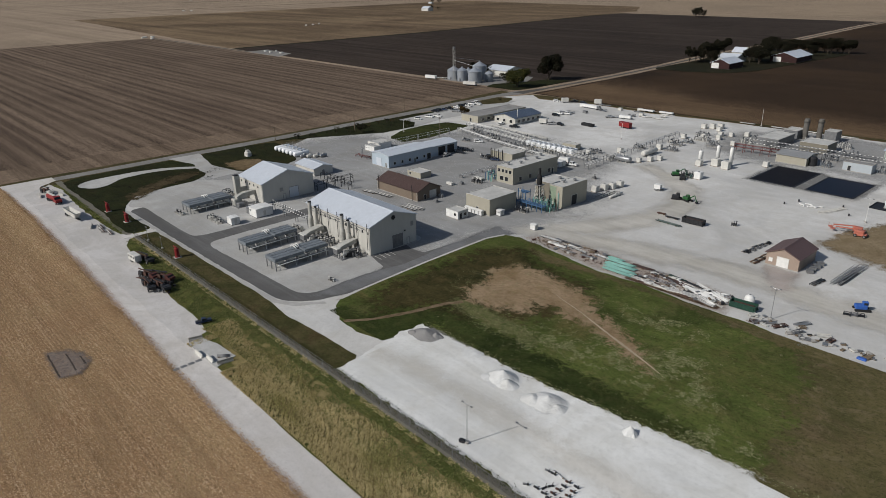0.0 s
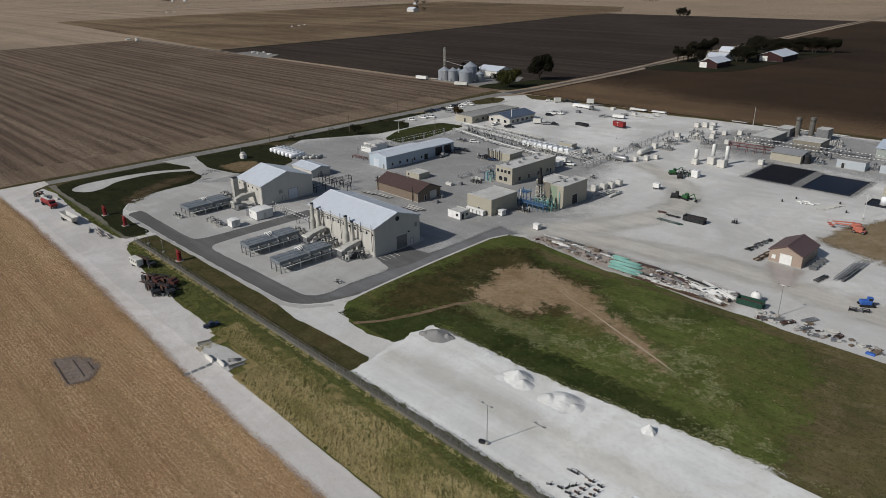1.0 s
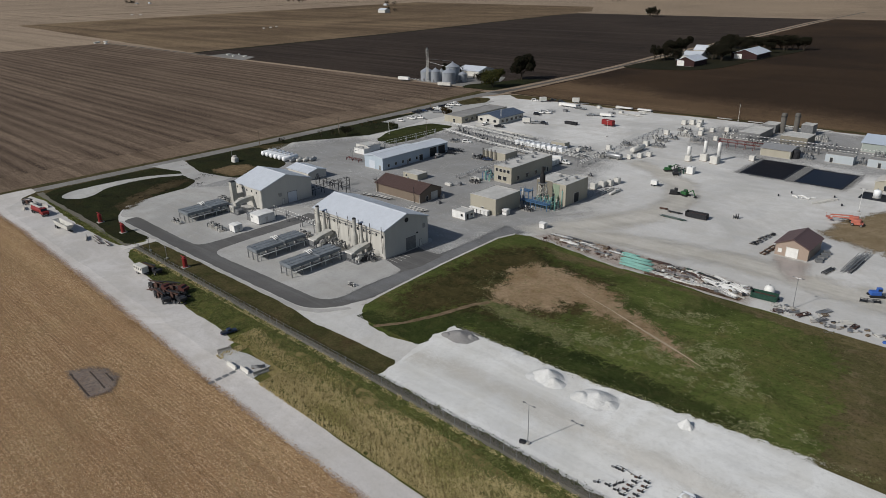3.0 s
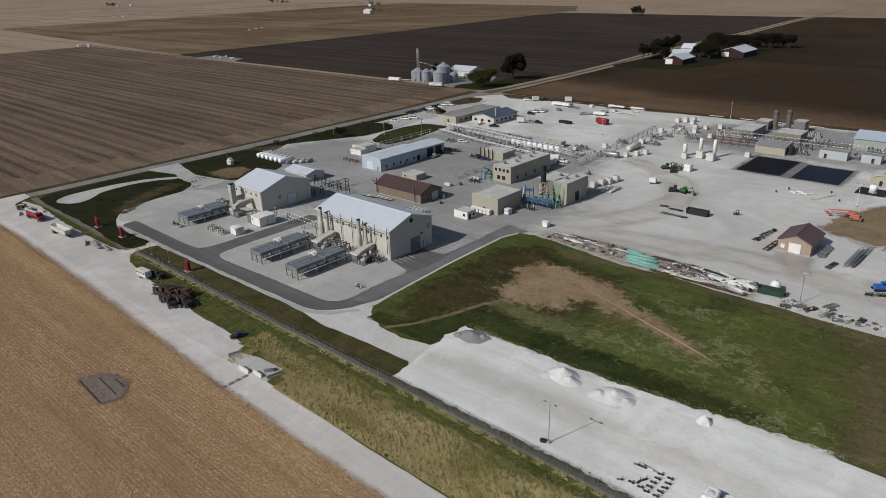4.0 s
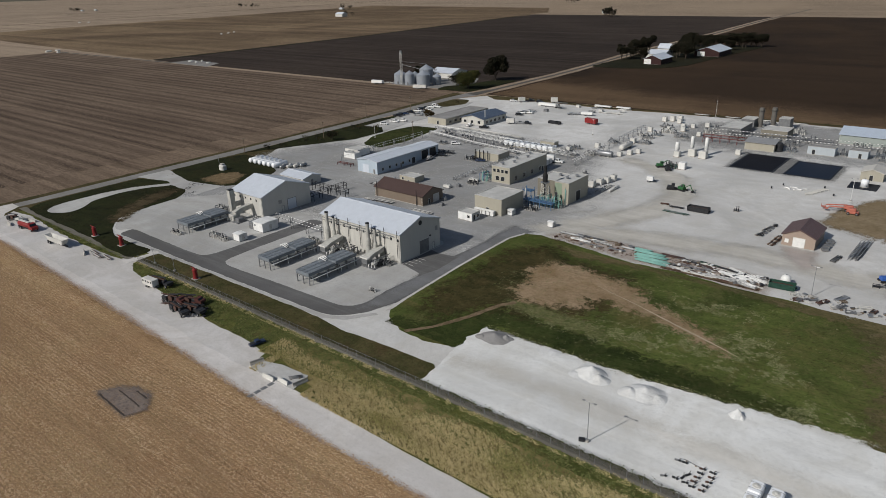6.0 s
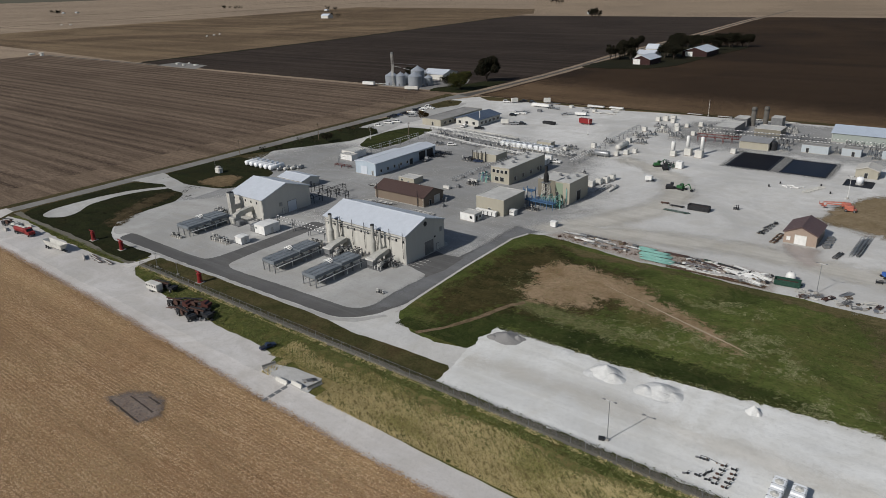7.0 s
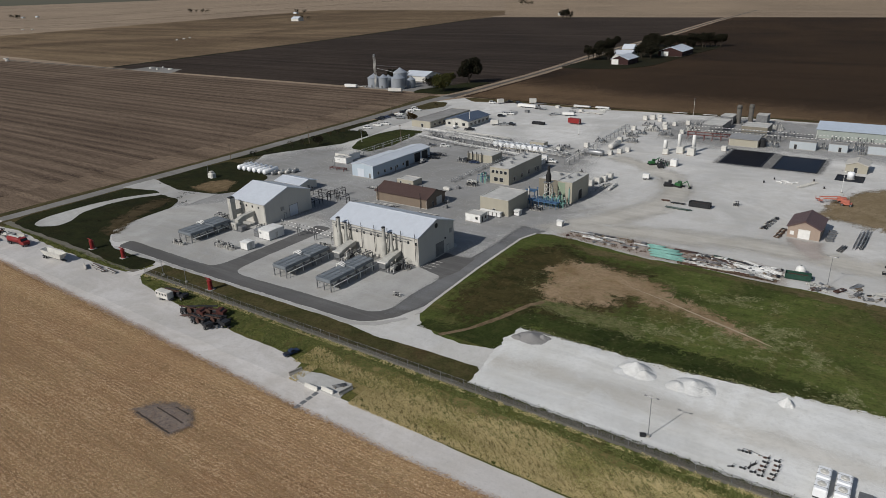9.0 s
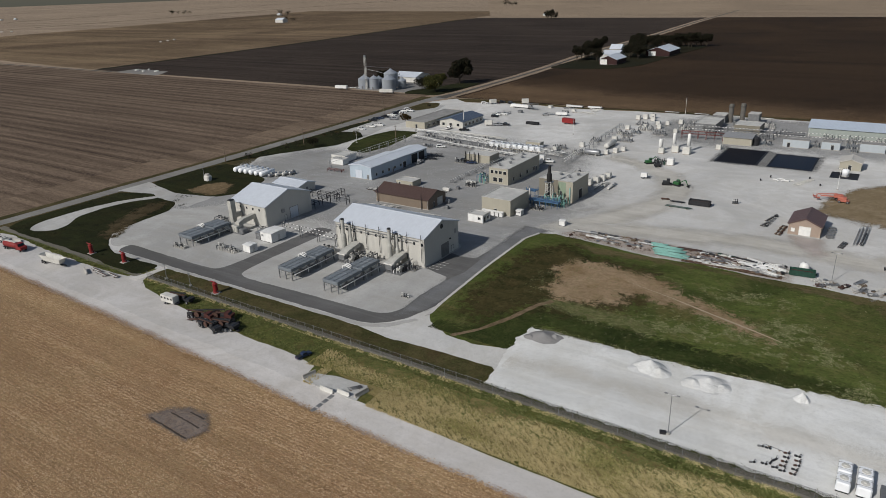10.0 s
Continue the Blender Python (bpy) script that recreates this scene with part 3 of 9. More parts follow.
def worn_area(name, poly, box, mat, label, category, soft, step):
    """A fine sheet over part of a lawn; its 'bare' value rises softly inside the outline."""
    LAYER[0] += 0.003
    xs = np.arange(box[0][0], box[2][0] + step, step)
    ys = np.arange(box[0][1], box[2][1] + step, step)
    gx, gy = np.meshgrid(xs, ys)
    q = np.stack([gx.ravel(), gy.ravel()], 1)
    inside, dist = np.zeros(len(q), bool), np.full(len(q), 1e9)
    for (x0, y0), (x1, y1) in zip(poly, poly[1:] + poly[:1]):
        a, d = np.array((x0, y0)), np.array((x1 - x0, y1 - y0))
        f = np.clip(((q - a) @ d) / (d @ d), 0, 1)
        dist = np.minimum(dist, np.linalg.norm(q - a - f[:, None] * d, axis=1))
        cross = ((y0 > q[:, 1]) != (y1 > q[:, 1])) & (q[:, 0] < (x1 - x0) * (q[:, 1] - y0) / (y1 - y0 + 1e-9) + x0)
        inside ^= cross
    bare = np.clip(0.5 + np.where(inside, dist, -dist) / soft, 0, 1)
    w, n = len(xs), len(q)
    keep = [(j * w + i, j * w + i + 1, (j + 1) * w + i + 1, (j + 1) * w + i) for j in range(len(ys) - 1) for i in range(w - 1)]
    keep = [k for k in keep if bare[list(k)].max() > 0.015]
    used = sorted({i for k in keep for i in k})
    at = {i: j for j, i in enumerate(used)}
    me = bpy.data.meshes.new(name)
    me.from_pydata([(q[i, 0], q[i, 1], LAYER[0]) for i in used], [], [tuple(at[i] for i in k) for k in keep])
    me.attributes.new("bare", "FLOAT", "POINT").data.foreach_set("value", bare[used].astype(np.float32))
    ob = new(name, me)
    me.materials.append(mat)
    return tagged(ob, label, category, kind="structure")


def oblong(x0, y0, x1, y1):
    return [(x0, y0), (x1, y0), (x1, y1), (x0, y1)]


# ---------------------------------------------------------------- ground, fields and roads
g = G().add([(-6500, -6500, 0), (6500, -6500, 0), (6500, 6500, 0), (-6500, 6500, 0)], [(0, 1, 2, 3)])
ground = new("ground", g.mesh("ground"))
ground.data.materials.append(M_GROUND)
tagged(ground, "flat open farmland of pale stubble reaching the horizon", "ground", kind="structure")

area("field_south", [(-171, -900), (900, -900), (900, -71.8), (45, -71.8), (22, -71.2), (0, -70.2), (-26, -69.3), (-52, -68.3), (-117, -66.4), (-171, -66.2)], M_STUBBLE, "harvested corn field of tan stubble and residue", "field", 0.5, 3)
area("field_west", [(-884, -1500), (-173.5, -1500), (-173.5, -60), (-175, 50), (-178, 170), (-186, 269), (-884, 269)], M_FIELD_W, "harvested brown field with long machine passes", "field", 0.8, 12)
area("field_headland", [(-199, -900), (-174.6, -900), (-174.6, -60), (-176.2, 50), (-179.2, 170), (-187, 267), (-211, 268), (-204, 170), (-201, 50)], M_HEADLAND, "lighter headland of the field, worked along the road", "field", 1.5, 5, 8)
area("field_northwest", [(-642, 276), (-196, 276), (-178, 300), (-177.5, 378), (-180.5, 442), (-189, 538), (-192, 700), (-194, 810), (-206, 1050), (-208, 1160), (-682, 1160), (-675, 1050), (-655, 800), (-641, 620)], M_FIELD_SHADED, "tilled field with faint rows, coloured dark for cloud shade", "field", 0.8, 12)
area("field_north", [(-164, 268), (700, 262), (1400, 1150), (-193, 1170), (-191, 1050), (-179, 810), (-177, 700), (-174, 538), (-166, 442), (-163.5, 378), (-162.5, 300)], M_FIELD_N, "brown tilled field behind the yard, coloured dark for cloud shade", "field", 1.0, 12)
# Painted sunlight: a paler strip fading into the shade-dark field.
worn_area("sunlit_strip_north", [(-190, 240), (700, 240), (800, 322), (300, 318), (60, 324), (-60, 338), (-190, 372)], oblong(-160, 270, 600, 420), M_SUNLIT_STRIP, "field strip behind the yard, coloured lighter as if sunlit", "field", 70.0, 6.0)
area("field_ditch", [(-652, 280), (-641, 280), (-640, 620), (-654, 800), (-674, 1050), (-690, 1175), (-700, 1175), (-685, 1050), (-664, 800), (-650, 620)], M_BROWNTURF_SHADED, "dark weedy ditch between two fields", "ditch", 1.0, 8)
area("field_far_west", [(-1500, 340), (-653, 278), (-651, 620), (-665, 800), (-686, 1050), (-700, 1400), (-1500, 1500)], M_FIELD_RUST, "rust and tan stubble field in the distance", "field", 4.0, 40)
area("field_far_north", [(-660, 1175), (1500, 1175), (2200, 2600), (-1500, 2600)], M_FIELD_TAN, "pale tan stubble field in the distance", "field", 4.0, 40)
for x, y0, y1 in ((-1800, 500, 2400), (-2310, 900, 3000)):
    area("far_road_verge", [(x, y0), (x + 9, y0), (x + 9, y1), (x, y1)], M_BROWNTURF_SHADED, "dark verge of a far country road", "verge", 1.0, 60)
area("field_lane", oblong(-884, 270.5, -590, 274.5), M_LANE, "pale gravel lane across the fields", "lane", 0.4, 6)
area("well_pad", [(-600, 272), (-601, 300), (-540, 296), (-524, 270)], M_ROADW, "pale gravel well pad among the fields", "pad", 1.0, 5)
area("ditch_west", [(-174.2, -900), (-170.3, -900), (-170.3, -60), (-171.8, 50), (-174, 160), (-178, 262), (-188, 262), (-178.5, 170), (-175.5, 50)], M_BROWNTURF, "grassy ditch beside the county road", "ditch", 0.5, 4)
area("road_west", [(-171, -900), (-164, -900), (-164, -60), (-164.6, 50), (-167, 165), (-171, 240), (-166, 264), (-178, 270), (-178.5, 240), (-174, 150), (-172, 50), (-170.6, -60)], M_ROADW, "grey gravel county road beside the plant", "road", 0.25, 4)
area("road_north", [(-177, 262), (-166.5, 262), (-168.2, 290), (-168.8, 378), (-171.5, 442), (-179.6, 538), (-182.6, 700), (-184.6, 810), (-196.6, 1050), (-200.6, 1395), (-204.4, 1395), (-200.4, 1050), (-188.4, 810), (-186.4, 700), (-183.4, 538), (-175.1, 442), (-172.3, 378), (-172.0, 320), (-172.2, 290)], M_LANE, "gravel country road between the fields, coloured dark for cloud shade", "road", 0.3, 8)
area("verge_west", oblong(-164.5, -58, -140, 250), M_BROWNTURF, "dark rough grass between road and plant", "verge", 0.5, 3)
area("verge_south", [(-158, -64.5), (420, -64.2), (420, -40), (-158, -40)], M_VERGE, "olive and straw-coloured grass verge and ditch", "verge", 0.5, 3)
area("road_south", [(-172, -66.6), (-117, -66.2), (-52, -68.1), (-26, -69.1), (0, -70.0), (22, -71.0), (45, -71.6), (600, -71.6), (600, -64.7), (60, -64.5), (-20, -62.4), (-146, -60), (-160, -53), (-165, -46), (-172, -46)], M_ROAD, "pale limestone gravel road along the field", "road", 0.18, 3, 3)
worn_area("road_fringe", [(-172, -66.0), (-117, -65.0), (-52, -66.7), (-26, -67.9), (0, -69.0), (22, -70.3), (45, -71.0), (170, -71.0), (170, -90), (-172, -90)], oblong(-168, -73, 168, -63.5), M_FRINGE, "brownish dirty fringe of the gravel road", "road", 2.6, 0.7)
area("field_margin", [(-171, -66.3), (-117, -66.5), (-52, -68.4), (-26, -69.4), (0, -70.3), (22, -71.3), (45, -71.9), (170, -72), (170, -78), (-171, -78)], M_STUBBLE, "edge of the stubble field along the road", "field", 0.5, 1.2)
area("verge_dry", [(9, -56.5), (17, -49.5), (60, -50.5), (420, -51), (420, -63), (60, -63.2), (34, -61.5), (18, -58)], M_DRY, "straw-coloured tall grass on the ditch bank", "verge", 0.8, 2, 4)
area("apron", [(10.5, -58.0), (4.7, -57.1), (-12.6, -56.7), (-33, -55.1), (-50, -53.9), (-64, -51.6), (-69, -48.5), (-70, -46), (-74.5, -46), (-76, -49.4), (-85, -50.1), (-104, -50.4), (-123, -50), (-147, -48), (-160, -50), (-150, -62.4), (-20, -64.2), (12, -64.6)], M_APRON, "wide gravel shoulder where old machines are parked", "gravel", 0.6, 2.5, 3)
area("verge_north", [(-164, 262), (-143, 254), (-105, 263), (-61, 260), (-28, 266), (60, 273), (150, 277), (330, 277), (330, 282), (150, 281), (60, 277.5), (-28, 270), (-61, 264.5), (-105, 268), (-150, 266)], M_BROWNTURF, "dark rough grass strip behind the yard", "verge", 0.8, 3)
area("yard", [(-147, 19), (-147, 60), (-156, 75), (-157, 110), (-160, 150), (-164, 200), (-168, 246), (-158, 262), (-143, 252), (-105, 261), (-61, 258), (-28, 264), (60, 271), (150, 275), (330, 275), (330, -45), (10, -41.5), (-104, -41), (-114, -36), (-125, -20), (-140, 8)], M_YARD, "pale crushed limestone yard of the plant", "yard", 0.6, 3, 5)
worn_area("yard_inner", [(-146, 20), (-150, 62), (-150, 92), (-136, 104), (-114, 106), (-112, 128), (-110, 156), (-60, 162), (-10, 150), (-2, 118), (14, 98), (22, 74), (20, 50), (14, 34), (10, -10), (0, -2), (-46, 14), (-104, 14), (-112, -6), (-118, -8), (-128, 4)], oblong(-156, -6, 34, 172), M_INNER, "trodden gravel between the buildings, greyed also for cloud shade", "yard", 22.0, 2.0)
worn_area("yard_process", [(8, 200), (36, 192), (64, 194), (110, 194), (140, 240), (130, 268), (20, 268), (-2, 236)], oblong(-12, 184, 160, 268), M_INNER, "stained gravel round the process block, greyed also for cloud shade", "yard", 22.0, 2.0)
worn_area("stores_ground", [(22, 46), (30, 44.6), (55, 41.2), (71, 42), (86, 40.6), (93, 41), (92, 50), (84, 53), (66, 52), (50, 54), (28, 55)], oblong(18, 38, 100, 60), M_STORES, "brownish dirty gravel under the yard stores", "yard", 5.0, 0.7)
worn_area("yard_tracks", [(14, 50), (22, 48), (36, 64), (47, 86), (48, 112), (38, 134), (18, 148), (2, 154), (0, 147), (14, 140), (30, 126), (37, 108), (36, 90), (27, 72)], oblong(-8, 42, 60, 162), M_DRIVEN, "tan wheel tracks across the yard", "yard", 9.0, 1.2)
worn_area("yard_lane", [(22, 50), (60, 58), (86, 62), (120, 58), (180, 54), (180, 64), (120, 70), (86, 73), (58, 70), (24, 60)], oblong(18, 46, 180, 82), M_DRIVEN, "tan wheel tracks beside the stores", "yard", 9.0, 1.2)
worn_area("pond_margin", [(42.4, 161.8), (84.6, 161.8), (84.6, 189.2), (62.8, 189.4), (62.8, 192.2), (42.4, 192.2)], oblong(38, 157, 89, 197), M_MARGIN, "dark stained gravel round the ponds", "yard", 5.5, 0.6)
worn_area("shed_apron", [(87.5, 79), (90.5, 70), (95.9, 63), (100, 66), (98.5, 72), (96.8, 79)], oblong(82, 57, 106, 79.5), M_SHED_APRON, "pinkish driven gravel in front of the shed", "yard", 5.0, 0.7)
worn_area("dirt_mound", [(92, 106), (94, 124), (99, 139), (112, 154), (150, 160), (160, 100), (112, 100)], oblong(82, 90, 166, 168), M_EARTHY, "brown bare earth in the yard", "ground patch", 10.0, 0.9)
area("drive", [(-99.5, -37.9), (-60, -37.7), (-27, -37.2), (0, -36.6), (7, -36.3), (12, -33), (15, -28), (17, -20), (16.8, -4), (16, 8.6), (15.6, 22), (15.3, 29), (10.3, 28), (9.4, 16), (9.9, 2), (9.9, -9), (9.4, -17), (10.2, -25), (7.6, -29.6), (3, -30.2), (-21, -30.9), (-43, -31.8), (-46.6, -30), (-47.4, -20), (-47.4, 12), (-54.9, 12), (-54.9, -24), (-55.4, -30), (-58, -32.2), (-75, -32.3), (-100.5, -31.8)], M_ASPHALT, "dark worn asphalt service drive", "drive", 0.25, 2, 3, 2.5)
area("lot_west", [(-100.5, -32.2), (-104, -37.2), (-113, -32), (-118, -25), (-120, -14), (-120.5, -2), (-112, 8), (-104, 14), (-54.5, 14), (-54.5, -24), (-55, -30.5), (-58, -32.6), (-75, -32.7)], M_LOT, "grey gravel lot round the compressor house", "lot", 0.25, 2, 3, 4)
area("lot_east", [(-47.8, 22), (-47.8, -20), (-47, -30.5), (-43, -32.2), (-21, -31.3), (3, -30.6), (8, -30), (10.6, -25), (9.6, -17), (9.9, -9), (10.2, -4.3), (9, -2.2), (4.7, -0.3), (0.5, 0.4), (0.5, 22)], M_LOT, "grey gravel lot in front of the compressor hall", "lot", 0.25, 2, 3, 4)
worn_area("drive_dusty", [(11, -29), (16.4, -22), (16.2, -4), (15.4, 8.6), (15, 22), (14.8, 36), (18, 46), (9, 47), (9.4, 36), (9.8, 22), (9.6, 8), (9.8, -9), (9.8, -20)], oblong(5, -33, 24, 56), M_DUSTY, "dusty pale stretch of the service drive", "drive", 3.0, 0.6)
area("gable_apron", [(0.4, 0), (9, -2.2), (10.4, -4.3), (12.0, 3.5), (11, 14), (4.1, 12.9), (0.4, 13.9)], M_ASPHALT, "dark asphalt apron in front of the hall door", "drive", 0.2, 2, 3)
for k in range(4):
    area("parking_line", [(0.8, 0.8 + 1.8 * k), (4.4, 0.7 + 1.8 * k), (4.4, 0.86 + 1.8 * k), (0.8, 0.96 + 1.8 * k)], M_OFFWHITE, "painted white parking line", "marking", 0.0)
area("fence_strip", [(-70, -47.2), (330, -47.4), (330, -44.9), (46, -44.9), (-70, -45.5)], M_FSTRIP, "grey gravel strip along the fence", "strip", 0.25, 2, 2)
area("corner_strip", [(-162, -47.2), (-74, -48.4), (-72, -46.2), (-120, -45.2), (-162, -44.6)], M_FSTRIP, "grey stony strip between swale and verge", "strip", 0.35, 1.5, 2)
area("drive_edge", [(-100, -39.9), (-85, -39.7), (-50, -38.9), (-5, -38.2), (7, -38.2), (13, -35.5), (18, -28), (16.6, -28), (12.4, -33.2), (7, -36.5), (0, -36.8), (-27, -37.4), (-60, -37.9), (-99.5, -38.1)], M_LOT, "pale gravel edging along the drive", "edging", 0.25, 1.5, 2)
area("verge_strip", [(-70, -45.6), (-70, -39.6), (-50, -39.0), (-5, -38.3), (6, -38.4), (16, -39.6), (29, -38.6), (45, -38.2), (47, -40), (46.3, -45.4)], M_THIN, "thin dark grass strip inside the fence", "verge", 0.3, 2, 2.5)
area("drive_west", [(-166, 4), (-166, 19), (-150, 18), (-138, 15), (-120, 20), (-118, 4), (-128, 5), (-140, 6), (-150, 8)], M_LOT, "gravel drive from the county road", "drive", 0.5, 2, 3)
area("lawn_northwest", [(-159, -45), (-163, -38), (-163, -10), (-163, 3), (-156, 6), (-148, 9), (-141, 6), (-127, 5.5), (-120.5, -3), (-119.8, -15), (-118, -26), (-114.5, -31.5), (-108, -36), (-100, -39.8), (-85, -39.8), (-74, -39.4), (-74, -47), (-90, -47.4), (-97.7, -46), (-115, -45.6), (-134, -45.6), (-147, -46)], M_SWALE, "dark green grass swale at the corner of the plant", "lawn", 0.5, 2.5, 4, 3)
area("cross_path", [(-74.5, -50), (-70.4, -50), (-70.2, -46), (-70.6, -38.6), (-72.4, -38.6), (-72.8, -46)], M_ROAD, "pale gravel crossing to the drive", "path", 0.4, 1.2, 2)
area("gravel_path", [(-150, -42), (-143.5, -41.8), (-139, -37), (-141.4, -31), (-147, -25), (-148.4, -12.5), (-145.5, -1.3), (-140, 5.5), (-143, 8), (-147.4, 1.6), (-151.5, -5), (-154.2, -16), (-154.4, -26), (-153.8, -36)], M_LOT, "curved pale gravel path in the grass", "path", 0.3, 2, 3, 3)
worn_area("bare_patch", [(-134, -6), (-136, 0), (-131, 3), (-126, -6), (-122, -18), (-112, -32), (-118, -32), (-128, -20)], oblong(-142, -38, -106, 8), M_SWALE_BARE, "thin brown streak worn in the grass", "ground patch", 9.0, 0.8)
area("lawn_west", [(-163.5, 18.5), (-164, 43), (-161, 58), (-139.5, 57), (-119.4, 46), (-112.5, 30), (-119, 18), (-139.5, 13.8)], M_SWALE, "dark green grass bed beside the tanks", "lawn", 0.5, 2.5, 4, 4)
worn_area("mulch_bed", [(-138.6, 20.4), (-138.3, 29), (-133.6, 34.9), (-127.1, 33.6), (-120.7, 23.5), (-123.2, 19.4), (-133.3, 18.6)], oblong(-144, 15.6, -115, 40), M_MULCH, "bare tan earth patch in the grass bed", "ground patch", 5.0, 0.8)
area("lawn_office", [(-125, 106.6), (-134, 122), (-136, 140), (-132.3, 156), (-116, 158), (-109.6, 121.3), (-112, 105)], M_LAWN_SHADED, "green lawn by the parking lot, coloured darker for shade", "lawn", 0.4, 2.5, 4, 3)
area("parking", [(-150, 92), (-158, 126), (-163, 200), (-165, 236), (-150, 236), (-140, 200), (-142, 160), (-135, 128), (-138, 102)], M_LOT, "grey gravel parking lot", "parking", 0.3, 2.5, 4)
area("verge_parking", [(-163.5, 60), (-165, 110), (-166, 160), (-164, 172), (-160, 170), (-158.5, 140), (-146.4, 143), (-137, 134), (-137, 112), (-143, 100.5), (-152, 84)], M_SWALE, "dark grass strip beside the parking lot", "verge", 0.4, 2.5)
area("lawn_gate", [(-169, 218), (-169.5, 240), (-158.5, 243), (-150.6, 228), (-156.5, 211)], M_BROWNTURF, "rough grass island by the gate", "lawn", 0.5, 2, 3, 4)
area("lawn_east", [(21, -27.6), (18.2, -24), (17.4, -17), (15.6, 8.6), (14.6, 36), (16.5, 42.6), (22, 44.6), (31, 43.7), (55, 40.2), (71, 41.4), (86, 39.9), (101, 40.6), (115, 37.5), (123, 38), (200, 36), (330, 34), (330, 0), (200, -5), (131, -10.8), (117, -12.5), (107, -13.2), (96, -14.5), (84, -16), (55, -16.6), (43.6, -17), (43.2, -22.8), (43.6, -29.6), (36, -31.6), (28, -30.9)], M_LAWN, "wide dark green lawn with thin spots", "lawn", 0.55, 1.8, 3)
area("lawn_kerb", [(17.9, -25.5), (17.0, -18), (15.1, 8.6), (14.1, 36), (16.2, 43.2), (17.0, 42.4), (15.0, 36), (15.9, 8.6), (17.8, -17), (18.7, -23.6)], M_APRON, "pale gravel kerb between drive and lawn", "edging", 0.10, 1.5, 2)
worn_area("lawn_lush_corner", [(15, -26), (28, -33), (46, -31), (46, -15), (66, -17.5), (84, -17), (100, -15.5), (114, -13), (112, -9.4), (100, -8.6), (83, -7.8), (66, -7.4), (46, -7), (40, -8), (36, -18), (31, -26)], oblong(22, -30, 122, 0), M_LAWN_LUSH, "dark lush grass beside the pad", "lawn", 8.0, 0.9)
area("gravel_pad", [(46.4, -44.6), (46, -38.4), (44.5, -30), (43.8, -22.8), (44.2, -17.4), (55, -17.2), (84, -16.6), (96, -15.1), (107, -13.8), (131, -11.4), (200, -6), (330, -1), (330, -45.5)], M_PAD, "bright white limestone laydown pad", "pad", 0.9, 0.8, 2.2)
worn_area("pad_tracks", [(30, -36.5), (44, -36), (60, -34.4), (84, -33.4), (110, -34.6), (168, -35), (168, -29), (110, -28.6), (84, -28.4), (62, -29.5), (48, -31), (30, -33)], oblong(46.5, -41, 166, -23), M_PAD_TRACK, "dusty tan wheel tracks on the pad", "pad", 7.0, 1.0)
worn_area("lawn_dry_end", [(127, -30), (124.5, 5.8), (121, 19), (119.5, 27), (113, 36), (110, 60), (330, 60), (330, -30)], oblong(104, -13.5, 330, 39), M_LAWN_FADED, "browned thin end of the lawn", "lawn", 11.0, 1.0)
worn_area("lawn_thin_edge", [(40, 35), (55, 37), (74, 38.4), (92, 37), (112, 35), (116, 60), (30, 60), (30, 39)], oblong(24, 27, 126, 39.6), M_LAWN_FADED, "thin brownish grass beside the yard stores", "lawn", 6.0, 0.9)
worn_area("lawn_thin_west", [(22, -14), (22, 28), (30, 37), (40, 30), (60, 28), (66, 20), (60, 2), (52, -6), (38, -8), (30, -20)], oblong(18.6, -26, 72, 41), M_LAWN_RUSTY, "thin brownish grass round the bare earth", "lawn", 16.0, 0.9)
worn_area("weed_band", [(40, -1.5), (48, 0), (58, -1.5), (68, -3), (71, -5.5), (58, -6), (48, -5), (41, -4)], oblong(34, -11, 78, 5), M_LAWN_WEEDY, "pale weedy band of the lawn", "lawn", 6.0, 0.6)
worn_area("dirt_patch", [(34, 19), (37, 26), (44, 28), (52, 26), (60, 25.5), (66, 22), (70, 18), (78, 15.6), (88, 9.6), (95, 3.6), (87, 7), (80, 9.5), (74, 12), (68, 11), (62, 13.5), (55, 11.5), (59, 6.5), (55, 4), (49, 2), (42.5, 0.6), (38.5, 5), (39, 11)],
           oblong(24, -13, 108, 36), M_LAWN_BARE, "bare brown earth worn into the lawn", "ground patch", 9.0, 0.5)
area("dirt_track", [(55.52, 19.76), (62.04, 17.5), (68.06, 15.76), (74.08, 13.41), (80.12, 11.2), (85.63, 9.24), (92.08, 6.7), (97.32, 4.45), (97.28, 4.35), (91.92, 6.3), (85.37, 8.56), (79.88, 10.6), (73.92, 12.99), (67.94, 15.44), (61.96, 17.3), (55.48, 19.64)], M_TRACK, "pale worn track across the lawn", "track", 0.10, 0.5, 1.2)
area("dirt_trail", [(28.8, -30.6), (33.2, -24.6), (36.6, -16), (39.6, -5.6), (42, -1.4), (43.4, -2), (40.9, -6), (38, -16.4), (34.2, -25.2), (30, -31)], M_DIRT, "narrow brown trail at the edge of the lawn", "track", 0.3, 1.2, 2)
DAMP = [(-6.1, -90.1), (8.0, -90.9), (9.1, -86.9), (4.3, -83.2), (-0.2, -83.5), (-4.2, -86.2)]
worn_area("damp_patch", DAMP, oblong(-10, -94, 12, -79), M_DAMP, "bare damp grey patch in the stubble field", "ground patch", 2.8, 0.2)
